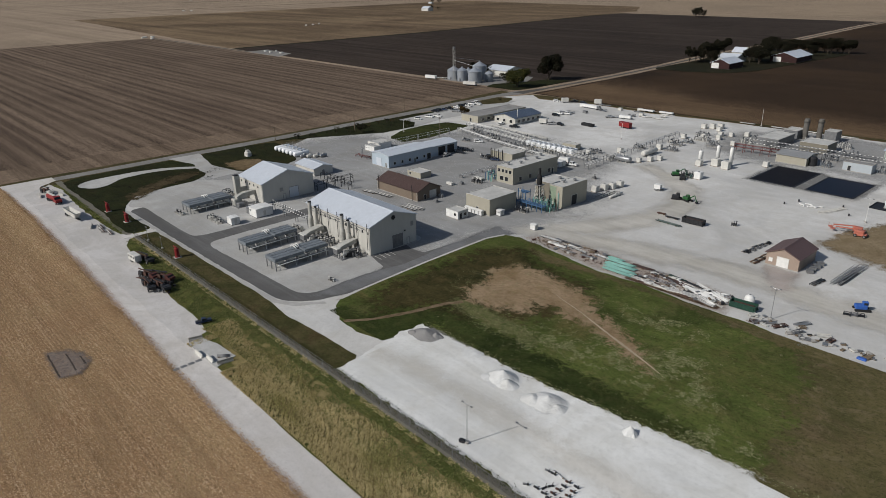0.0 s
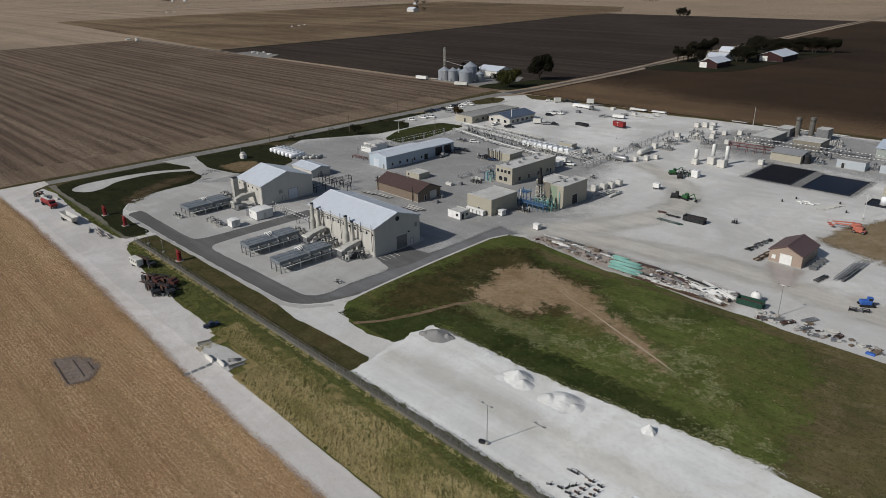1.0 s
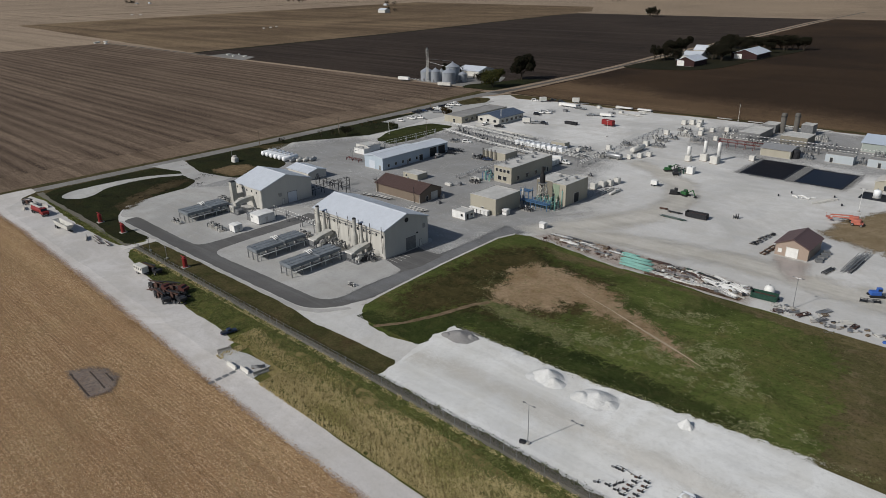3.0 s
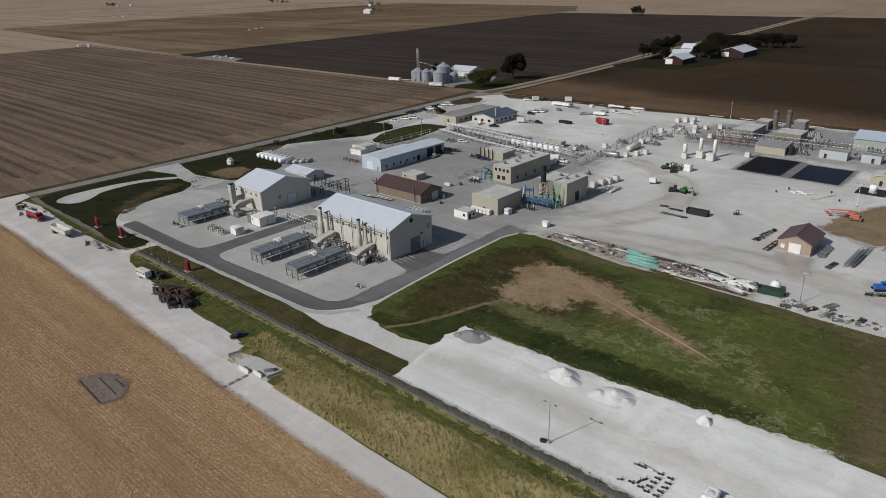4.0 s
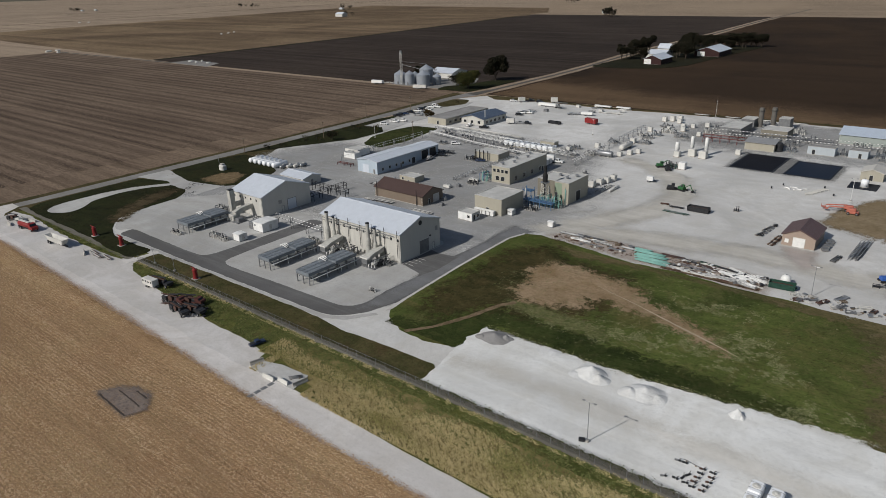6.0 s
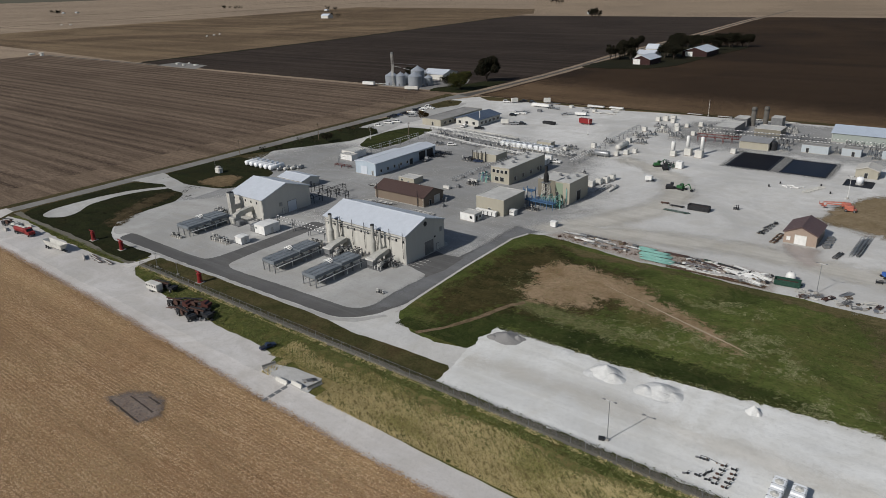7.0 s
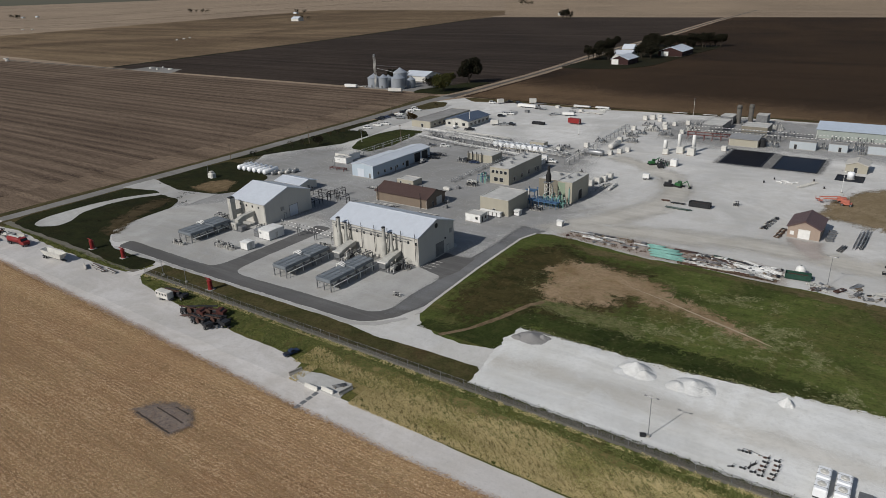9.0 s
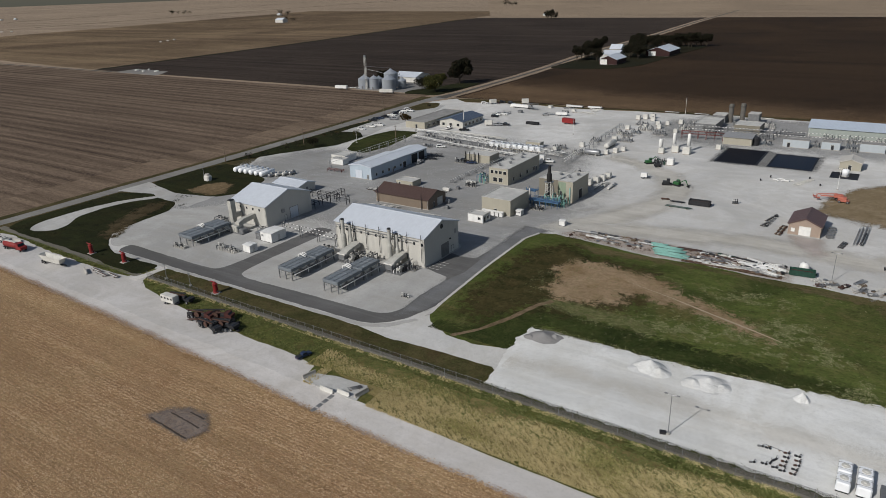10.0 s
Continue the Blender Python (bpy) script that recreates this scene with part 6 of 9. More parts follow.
for i, (x, y, w, d, n, h) in enumerate(((79.2, 209.0, 3.0, 4.0, 5, 2.8), (93.2, 212.0, 5.0, 5.0, 7, 3.0), (95.0, 205.0, 3.0, 3.0, 4, 2.0), (112.0, 212.0, 6.0, 5.0, 8, 3.8), (118.0, 211.0, 6.0, 5.0, 7, 3.4), (58.6, 204.0, 4.0, 5.0, 6, 2.6), (60.0, 228.0, 7.0, 6.0, 8, 2.8), (-6.0, 204.0, 5.0, 4.0, 6, 2.2))):
    manifold(x, y, w, d, n, h, M_COOLER if i % 2 else M_GALV, "blue-grey pumps and piping of the process block", 90 + i, M_COOLER)

# the row of white cooler bays on the main rack
bays = placed("cooler_row", "row of white cooler bays on a low tan skid", "cooler", (-48.0, 147.0, 0.06))
part("skid", G().box(-62.0, 143.4, 0.05, -32.0, 149.0, 0.5), M_WALL_TAN, bays)
for i in range(9):
    b = part("cooler_bay", G().soft(-61.6 + i * 3.25, 143.8, 0.5, -59.2 + i * 3.25, 148.6, 2.5, 0.1), M_PLASTIC, bays)
    part("fan", G().lathe((-60.4 + i * 3.25, 146.2, 2.5), [(0.9, 0), (0.95, 0.15), (0.3, 0.16)], 14), M_GALV, b)
tanbox = flat_house("tan_skid_house", "low tan skid house beside the pipe rack", "hut", -45.0, -37.0, 152.0, 156.0, 2.8, M_WALL_TAN, M_WALL_TANY, M_ROOF_FLAT)


def horizontal_tank(x, y, z, ln, r, axis, mat, label, group="", legs=True, name="horizontal_tank"):
    t = placed(name, label, "tank", (x, y, 0.06), group)
    part("shell", G().lathe((x, y, z), [(0.02, -ln / 2 - r * 0.45), (r * 0.6, -ln / 2 - r * 0.34), (r * 0.92, -ln / 2 - r * 0.12), (r, -ln / 2), (r, ln / 2), (r * 0.92, ln / 2 + r * 0.12), (r * 0.6, ln / 2 + r * 0.34), (0.02, ln / 2 + r * 0.45)], 18, axis), mat, t, "", True)
    ux, uy = (1, 0) if axis == "x" else (0, 1)
    for k in (-0.3, 0.3):
        a, b = x + ux * k * ln, y + uy * k * ln
        part("saddle", G().box(a - 0.2 - uy * r * 0.7, b - 0.2 - ux * r * 0.7, 0.05, a + 0.2 + uy * r * 0.7, b + 0.2 + ux * r * 0.7, z - r * 0.55), M_CONC, t)
    part("manway", G().lathe((x, y, z + r * 0.96), [(0.32, 0), (0.32, 0.35), (0.4, 0.35), (0.4, 0.45)], 10), M_OFFWHITE, t)
    part("nozzle", G().tube((x + ux * ln * 0.3, y + uy * ln * 0.3, z + r * 0.9), (x + ux * ln * 0.3, y + uy * ln * 0.3, z + r + 0.6), 0.12, n=6), M_STEEL, t)
    return t


for i in range(6):
    horizontal_tank(-142.6 + 3.5 * i, 52.4, 1.5, 7.6, 1.15, "y", M_PLASTIC, "white horizontal propane tank on concrete saddles", "propane tanks")
for i in range(4):
    horizontal_tank(-121.4 + 1.9 * i, 51.6 + 2.4 * i, 1.0, 3.4, 0.7, "y", M_OFFWHITE if i % 3 else M_GALV, "small white horizontal tank at the end of the row", "propane tanks")
horizontal_tank(-7.0, 169.0, 1.8, 10.6, 1.25, "y", M_OFFWHITE, "large pale horizontal pressure vessel on saddles", "pressure vessels")
horizontal_tank(-8.6, 150.0, 1.7, 7.0, 1.3, "x", M_GALV, "grey horizontal vessel with pipework", "pressure vessels")
horizontal_tank(18.6, 104.0, 0.7, 8.0, 0.45, "y", M_OFFWHITE, "slim pale vessel lying on the yard", "pressure vessels")


def vertical_tank(x, y, h, r, mat, label, group="vertical tanks"):
    t = placed("vertical_tank", label, "tank", (x, y, 0.06), group)
    part("base", G().lathe((x, y, 0.05), [(r * 1.15, 0), (r * 1.15, 0.3)], 16), M_CONC, t)
    part("shell", G().lathe((x, y, 0.3), [(r, 0), (r, h - r * 0.5), (r * 0.85, h - r * 0.2), (r * 0.5, h - 0.04), (0.05, h)], 18), mat, t, "", True)
    lad = G()
    for k in (-0.22, 0.22):
        lad.beam((x + r + 0.12, y + k, 0.3), (x + r + 0.12, y + k, h), 0.06)
    for k in range(int(h / 0.6)):
        lad.beam((x + r + 0.12, y - 0.22, 0.6 + 0.6 * k), (x + r + 0.12, y + 0.22, 0.6 + 0.6 * k), 0.05)
    part("ladder", lad, M_STEEL, t)
    part("vent", G().tube((x, y, h), (x, y, h + 0.9), 0.1, n=6), M_STEEL, t)
    return t


def cube_tank(x, y, s, mat=None, label="white cube tank standing on a pallet"):
    t = placed("cube_tank", label, "tank", (x, y, 0.06), "cube tanks")
    part("pallet", G().box(x - s / 2, y - s / 2, 0.06, x + s / 2, y + s / 2, 0.25), M_WOOD, t)
    part("body", G().soft(x - s / 2 + 0.05, y - s / 2 + 0.05, 0.25, x + s / 2 - 0.05, y + s / 2 - 0.05, s * 1.05, 0.18), mat or M_OFFWHITE, t)
    part("lid", G().lathe((x, y, s * 1.05), [(0.3, 0), (0.3, 0.12)], 10), M_STEEL, t)
    return t


vertical_tank(95.6, 160.4, 2.9, 1.3, M_PLASTIC, "white round tank standing on the black liner")
vertical_tank(16.9, 172.0, 5.6, 0.9, M_WHITE, "white vertical vessel with a domed head")
vertical_tank(21.0, 180.0, 7.2, 0.8, M_WHITE, "tall white vertical vessel with a domed head")
vertical_tank(28.8, 176.5, 8.2, 0.8, M_WHITE, "tallest white vertical vessel with a domed head")
for x, y, s in ((24.0, 172.6, 3.2), (29.6, 170.8, 3.4), (18.8, 167.6, 2.6), (40.4, 186.0, 2.4), (-3.4, 154.6, 2.2), (-0.6, 159.4, 2.3), (1.6, 164.0, 2.2), (9.2, 103.7, 2.5), (10.4, 108.1, 2.5), (11.7, 111.6, 2.5), (12.4, 116.0, 2.5), (-9.6, 182.4, 2.6),
                (-17.4, 241.0, 2.6), (-14.0, 244.0, 2.8), (-10.6, 246.6, 2.8), (-8.4, 240.0, 2.4), (-2.0, 229.0, 2.4), (2.4, 232.0, 2.2), (8.0, 238.0, 2.4), (-13.4, 212.0, 2.4), (-6.0, 219.0, 2.2), (1.0, 221.0, 2.4), (12.0, 214.0, 2.2), (-28.0, 150.4, 2.2), (-19.6, 164.0, 2.4)):
    cube_tank(x, y, s)
manifold(15.0, 103.0, 2.4, 14.0, 4, 0.8, M_OFFWHITE, "long pipes on a low rack beside cube tanks", 60)
for x, y in ((30.9, 252.4), (36.3, 256.4)):
    s = placed("process_chimney", "tall grey steel process chimney with a platform ring", "stack", (x, y, 0.06), "process stacks")
    part("flue", G().lathe((x, y, 0), [(1.3, 0.05), (1.3, 9.2), (1.42, 9.2), (1.42, 9.5), (1.2, 9.5), (1.2, 10.3)], 18), M_CHIMNEY, s, "grey steel flue")
    part("platform", G().lathe((x, y, 8.7), [(1.75, 0), (1.75, 0.1)], 16), M_DARK, s)

# the scrubber beside the pump house
TX, TY = 5.2, 73.9
tower = placed("scrubber_tower", "black scrubber stack in a white lattice frame", "tower", (TX, TY, 0.06))
part("flue", G().lathe((TX, TY, 0), [(0.35, 0.1), (0.35, 7.4), (0.95, 8.2), (1.0, 11.2), (0.5, 12.4), (0.5, 14.7)], 14), M_BLACK, tower, "black flue")
for a in (-1, 1):
    for b in (-1, 1):
        part("leg", G().beam((TX + a * 1.3, TY + b * 1.3, 0.1), (TX + a * 0.95, TY + b * 0.95, 8.6), 0.18), M_OFFWHITE, tower)
for k in range(5):
    z = 0.9 + 1.6 * k
    for a in (-1, 1):
        part("brace", G().beam((TX - 1.15, TY + a * 1.15, z), (TX + 1.15, TY + a * 1.15, z + 1.5), 0.11), M_OFFWHITE, tower)
        part("brace", G().beam((TX + a * 1.15, TY - 1.15, z), (TX + a * 1.15, TY + 1.15, z + 1.5), 0.11), M_OFFWHITE, tower)
part("platform", G().box(TX - 1.5, TY - 1.5, 8.5, TX + 1.5, TY + 1.5, 8.6), M_GALV, tower)
plat = placed("steel_platform", "blue steel walkway platform on legs beside the pump house", "platform", (0.0, 66.0, 0.06))
part("deck", G().box(-1.0, 68.2, 2.2, 11.6, 70.6, 2.5), M_BLUESTEEL, plat)
part("deck", G().box(-3.6, 72.0, 4.4, 0.4, 75.0, 4.6), M_BLUESTEEL, plat)
for i in range(6):
    x = -0.8 + i * 2.4
    for y in (68.4, 70.4):
        part("post", G().box(x - 0.1, y - 0.1, 0.1, x + 0.1, y + 0.1, 3.5), M_BLUESTEEL, plat)
for y in (68.2, 70.6):
    for z in (3.0, 3.5):
        part("rail", G().beam((-1.0, y, z), (11.6, y, z), 0.08), M_BLUESTEEL, plat)
for x in (-3.4, 0.2):
    for y in (72.2, 74.8):
        part("post", G().box(x - 0.1, y - 0.1, 0.1, x + 0.1, y + 0.1, 5.6), M_BLUESTEEL, plat)
for k, (x, y, h, r, mat) in enumerate(((4.6, 75.4, 7.4, 0.28, M_DKGREEN), (6.2, 75.4, 5.8, 0.25, M_OFFWHITE), (9.4, 75.0, 4.8, 0.4, M_DARK), (13.0, 75.4, 6.4, 0.22, M_TEAL), (-1.6, 71.2, 5.6, 0.25, M_OFFWHITE))):
    vertical_tank(x, y, h, r, mat, "slender process vessel with a ladder at the pump house", "process vessels")
manifold(7.4, 73.4, 7.0, 4.0, 9, 5.0, M_TEAL, "teal pipes and pumps beside the pump house", 61, M_TEAL)
manifold(11.6, 72.8, 3.0, 4.0, 5, 3.0, M_TEAL, "teal pipes and pumps beside the pump house", 62, M_TEAL)
manifold(4.4, 65.0, 6.0, 2.4, 7, 1.4, M_DARK, "dark pumps under the blue platform", 63)
manifold(-31.6, 88.0, 5.0, 6.0, 8, 4.0, M_TEAL, "blue-green pipework beside the tan building", 64, M_BLUESTEEL)
manifold(-33.0, 80.0, 5.0, 3.0, 7, 1.8, M_DARK, "dark engine skid beside the tan building", 65)
for x, y, w, d, mat in ((-38.6, 70.0, 3.4, 2.0, M_OFFWHITE), (-35.4, 73.4, 1.6, 1.6, M_STEEL), (-35.0, 83.4, 4.4, 2.2, M_OFFWHITE), (-25.6, 50.2, 2.0, 1.4, M_STEEL), (-29.0, 56.0, 2.2, 1.4, M_GALV)):
    s = placed("skid_unit", "small steel skid unit standing on the gravel", "equipment", (x, y, 0.06), "skid units")
    part("base", G().box(x - w / 2, y - d / 2, 0.06, x + w / 2, y + d / 2, 0.3), M_STEEL, s)
    part("casing", G().soft(x - w / 2 + 0.1, y - d / 2 + 0.1, 0.3, x + w / 2 - 0.1, y + d / 2 - 0.1, 1.3, 0.15), mat, s)
    part("pipe", G().pipe([(x, y, 1.2), (x, y, 1.7), (x + w / 2, y, 1.7)], 0.09), M_STEEL, s)


def lamp_pole(x, y, h, label="slender steel lamp pole with two lamp heads", arms=1.1, mat=None, name="lamp_pole"):
    p = placed(name, label, "lamp pole", (x, y, 0.06), "lamp poles")
    part("base", G().lathe((x, y, 0.05), [(0.4, 0), (0.4, 0.5)], 10), M_CONC, p)
    part("pole", G().tube((x, y, 0.4), (x, y, h), 0.085, 0.055, n=8), mat or M_GALV, p)
    for k in (-1, 1):
        a = part("arm", G().tube((x, y, h - 0.1), (x + k * arms, y, h), 0.05, n=6), mat or M_GALV, p)
        part("lamp_head", G().soft(x + k * arms - 0.28, y - 0.15, h - 0.05, x + k * arms + 0.28, y + 0.15, h + 0.12, 0.05), M_STEEL, a)


lamp_pole(85.1, -42.0, 8.8)
lamp_pole(102.8, 46.2, 8.6)
lamp_pole(95.0, 138.6, 8.6, "white lamp pole at the pond", 0.9, M_WHITE)
lamp_pole(-35.0, 188.0, 8.6, "white lamp pole in the yard", 0.9, M_WHITE)
lamp_pole(-130.4, 121.0, 7.0, "white lamp pole on the lawn", 0.2, M_WHITE)
lamp_pole(-146.6, 34.4, 6.0, "thin lamp pole in the grass bed", 0.4)
lamp_pole(2.0, 268.0, 9.4, "thin white flare pole at the yard's edge", 0.1, M_WHITE)
lamp_pole(-63.1, -44.6, 4.8, "thin lamp pole beside the crossing", 0.25)
lamp_pole(-52.4, -44.2, 4.0, "thin lamp pole beside the crossing", 0.25)


def utility_pole(x, y, h=10.0):
    p = placed("utility_pole", "weathered wooden utility pole with a crossarm", "utility pole", (x, y, 0.05), "utility poles")
    part("pole", G().tube((x, y, 0), (x, y, h), 0.17, 0.11, n=7), M_WOOD, p)
    part("crossarm", G().box(x - 0.06, y - 1.1, h - 0.8, x + 0.06, y + 1.1, h - 0.65), M_WOOD, p)
    for k in (-0.9, 0.0, 0.9):
        part("insulator", G().lathe((x, y + k, h - 0.65), [(0.06, 0), (0.09, 0.1), (0.04, 0.22)], 6), M_GALV, p)


for x, y, h in ((-153.5, 104.6, 9.5), (-174.5, 158, 10), (-163.0, 60, 8), (-111.0, 130.4, 9.6), (-168.5, 192.6, 9)):
    utility_pole(x, y, h)


def fire_monitor(x, y):
    """A red hose tower on its slab."""
    p = placed("fire_monitor", "red steel fire monitor tower on a pale slab", "fire monitor", (x, y, 0.1), "fire monitors")
    part("slab", G().soft(x - 1.1, y - 1.1, 0.06, x + 1.1, y + 1.1, 0.3, 0.05), M_CONC, p)
    part("column", G().lathe((x, y, 0.3), [(0.85, 0), (0.8, 0.2), (0.72, 0.3), (0.64, 2.5), (0.76, 2.55), (0.76, 2.75), (0.4, 2.95), (0.3, 3.3)], 14), M_RED, p, "thick red steel column")
    part("nozzle", G().tube((x, y, 3.4), (x - 1.1, y - 0.4, 3.8), 0.22, 0.12, n=8), M_RED, p)
    for k in (-1, 1):
        part("hose_valve", G().lathe((x + k * 0.78, y, 0.9), [(0.2, 0), (0.2, 0.3)], 8, "x"), M_DARK, p)


for x, y in ((-41.8, -43.6), (-87.2, -43.0), (-104.4, -43.9)):
    fire_monitor(x, y)

# ---------------------------------------------------------------- fence
FY = -46.5
fence = placed("chain_link_fence", "long grey chain-link fence with steel posts along the verge", "fence", (40.0, FY, 0.06))
x = -70.0
while x < 168.0:
    if x > -71.0:
        part("post", G().tube((x, FY, 0.05), (x, FY, 2.0), 0.04, n=6), M_STEEL, fence)
        part("mesh_panel", G().box(x, FY - 0.012, 0.12, x + 3.0, FY + 0.012, 1.85), M_LINK, fence)
        part("top_rail", G().tube((x, FY, 1.9), (x + 3.0, FY, 1.9), 0.02, n=5), M_STEEL, fence)
    x += 3.0

# ---------------------------------------------------------------- vehicles
def wheel(v, x, y, r, w=0.25):
    """A tyre with its rim, on an axle across the vehicle."""
    t = part("wheel", G().lathe((x, y, r), [(r * 0.55, -w / 2), (r * 0.92, -w / 2), (r, -w / 2 + 0.05), (r, w / 2 - 0.05), (r * 0.92, w / 2), (r * 0.55, w / 2)], 14, "y"), M_BLACK, v)
    part("rim", G().lathe((x, y, r), [(r * 0.55, -w / 2 - 0.01), (r * 0.55, w / 2 + 0.01)], 10, "y"), M_GALV, t)


def make_car(mat, label, kind="sedan"):
    """A car along x, standing at the origin."""
    c = thing(kind, label, "car" if kind != "pickup_truck" else "truck", (0, 0, 0), "parked vehicles")
    w = 0.92
    if kind == "pickup_truck":
        ln = 2.85
        part("body", G().prism([(-ln, 0.45), (ln, 0.45), (ln, 0.95), (ln - 0.15, 1.08), (1.25, 1.15), (-0.55, 1.15), (-ln, 1.12)], -w, w, "y"), mat, c)
        part("cab", G().prism([(-0.75, 1.1), (1.35, 1.1), (0.75, 1.82), (-0.6, 1.86)], -w + 0.08, w - 0.08, "y"), mat, c)
        part("bed", G().box(-ln + 0.12, -w + 0.12, 1.121, -0.85, w - 0.12, 1.16), M_DARK, c, "dark truck bed")
        part("windscreen", G().prism([(0.86, 1.2), (1.33, 1.2), (0.83, 1.76)], -w + 0.16, w - 0.16, "y"), M_PANE, c)
        sides = [(-0.6, 1.22), (0.85, 1.22), (0.62, 1.74), (-0.52, 1.76)]
    else:
        ln = 2.35 if kind == "sedan" else 2.4
        top = 1.45 if kind == "sedan" else 1.75
        part("body", G().prism([(-ln, 0.4), (ln, 0.4), (ln, 0.72), (ln - 0.25, 0.86), (1.0, 0.95), (-1.6, 0.98), (-ln, 0.92)], -w, w, "y"), mat, c)
        back = -1.5 if kind == "sedan" else -2.25
        part("cab", G().prism([(back, 0.93), (1.05, 0.93), (0.35, top - 0.05), (-0.2, top), (back + (0.6 if kind == "sedan" else 0.2), top - 0.05)], -w + 0.1, w - 0.1, "y"), mat, c)
        part("windscreen", G().prism([(0.47, 1.02), (1.06, 0.98), (0.44, top - 0.1)], -w + 0.18, w - 0.18, "y"), M_PANE, c)
        sides = [(back + 0.35, 1.02), (0.6, 1.02), (0.25, top - 0.12), (back + 0.75, top - 0.12)]
    for s in (-1, 1):
        y0, y1 = s * (w - 0.1), s * (w - 0.06)
        part("side_window", G().prism(sides, min(y0, y1), max(y0, y1), "y"), M_PANE, c)
        part("headlight", G().box(ln - 0.02, s * 0.68 - 0.14, 0.66, ln + 0.02, s * 0.68 + 0.14, 0.82), M_WHITE, c)
        part("tail_light", G().box(-ln - 0.02, s * 0.72 - 0.1, 0.7, -ln + 0.02, s * 0.72 + 0.1, 0.9), M_RED, c)
        for x in (-ln * 0.58, ln * 0.6):
            wheel(c, x, s * (w - 0.12), 0.36)
    part("bumper", G().box(ln - 0.05, -0.85, 0.38, ln + 0.08, 0.85, 0.58), M_STEEL, c)
    part("bumper", G().box(-ln - 0.08, -0.85, 0.38, -ln + 0.05, 0.85, 0.58), M_STEEL, c)
    return c


M_SILVER = paint("silver_car_paint", (0.36, 0.37, 0.38), 0.3, 0.5, 0.1)
M_CARBLACK = paint("black_car_paint", (0.018, 0.019, 0.022), 0.25, 0, 0.1)
M_CARBLUE = paint("dark_blue_car_paint", (0.02, 0.035, 0.08), 0.3, 0, 0.1)
GZ = 0.11
kinds = {}
for key, mat, label, kind in (("wp", M_WHITE, "white pickup truck parked on gravel", "pickup_truck"), ("bp", M_CARBLACK, "black pickup truck parked on gravel", "pickup_truck"),
                              ("sp", M_SILVER, "silver pickup truck parked on gravel", "pickup_truck"), ("ws", M_WHITE, "white sport utility vehicle parked on gravel", "suv"),
                              ("bs", M_CARBLACK, "black sport utility vehicle parked on gravel", "suv"), ("ss", M_SILVER, "silver sedan parked on gravel", "sedan"), ("us", M_CARBLUE, "dark blue sedan parked on gravel", "sedan")):
    kinds[key] = [make_car(mat, label, kind), 0]
SPOTS = [("ws", -150.6, 149.0, 15), ("wp", -150.2, 157.4, 10), ("wp", -148.0, 162.2, 12), ("bp", -161.2, 172, 5), ("bs", -161.4, 176, 0), ("us", -161.6, 180, 5), ("bp", -161.2, 184.5, 0), ("wp", -160.8, 191, 8), ("bs", -162.2, 196, 0),
         ("bp", -162.4, 200.4, 4), ("ws", -158.4, 199.0, 0), ("sp", -152.0, 181.2, 20), ("ss", -150.6, 186.4, 18), ("wp", -159.0, 208.0, 6), ("wp", -162.4, 206.0, 0), ("ws", -163.6, 212.0, 0),
         ("wp", -81.5, 97.6, 75), ("bp", -84.0, 101.0, 40), ("sp", -74.6, 101.0, 100), ("ws", -83.2, 131.8, 30), ("wp", -104.6, 172.0, 95), ("bp", -94.0, 171.5, 20), ("sp", -83.6, 192.0, 25), ("bp", -80.0, 193.6, 10),
         ("wp", -100.2, 219.0, 8), ("wp", -96.6, 221.6, 10), ("bp", -57.2, 111.8, 10), ("us", -52.0, 111.2, 20), ("bs", -98.0, 213.4, 15), ("wp", -21.4, 128.4, 12), ("bp", -118.4, 258.0, 60), ("ws", -128.0, 252.0, 20), ("bs", -110.6, 257.6, 10), ("ss", -72.0, 231.0, 30)]
for key, x, y, a in SPOTS:
    o = kinds[key][0]
    if kinds[key][1]:
        copy_thing(o, pose(x, y, GZ, 0, 0, a))
    else:
        o.matrix_basis = pose(x, y, GZ, 0, 0, a)
        kinds[key][1] = 1


def box_trailer(x, y, ln, w, h, mat, label, rz=0.0, windows=0, name="box_trailer", lift=0.75, z=0.09):
    t = thing(name, label, "trailer", (x, y, z), "trailers", rz)
    part("box", G().soft(-ln / 2, -w / 2, lift, ln / 2, w / 2, lift + h, 0.08), mat, t)
    part("chassis", G().box(-ln / 2 + 0.1, -0.45, lift - 0.22, ln / 2 + 0.9, 0.45, lift - 0.01), M_DARK, t)
    for s in (-1, 1):
        for k in (-0.22, -0.08):
            wheel(t, ln * k, s * (w / 2 - 0.2), 0.42, 0.3)
    part("landing_leg", G().box(ln / 2 - 0.6, -0.3, 0, ln / 2 - 0.45, 0.3, lift - 0.2), M_STEEL, t)
    for i in range(windows):
        xx = -ln / 2 + ln * (i + 0.5) / windows
        for s in (-1, 1):
            part("window", G().box(xx - 0.3, s * w / 2 - 0.02, lift + h * 0.5, xx + 0.3, s * w / 2 + 0.02, lift + h * 0.8), M_PANE, t)
    part("rear_door", G().box(-ln / 2 - 0.03, -w / 2 + 0.1, lift + 0.1, -ln / 2 - 0.004, w / 2 - 0.1, lift + h - 0.15), M_OFFWHITE, t)
    return t


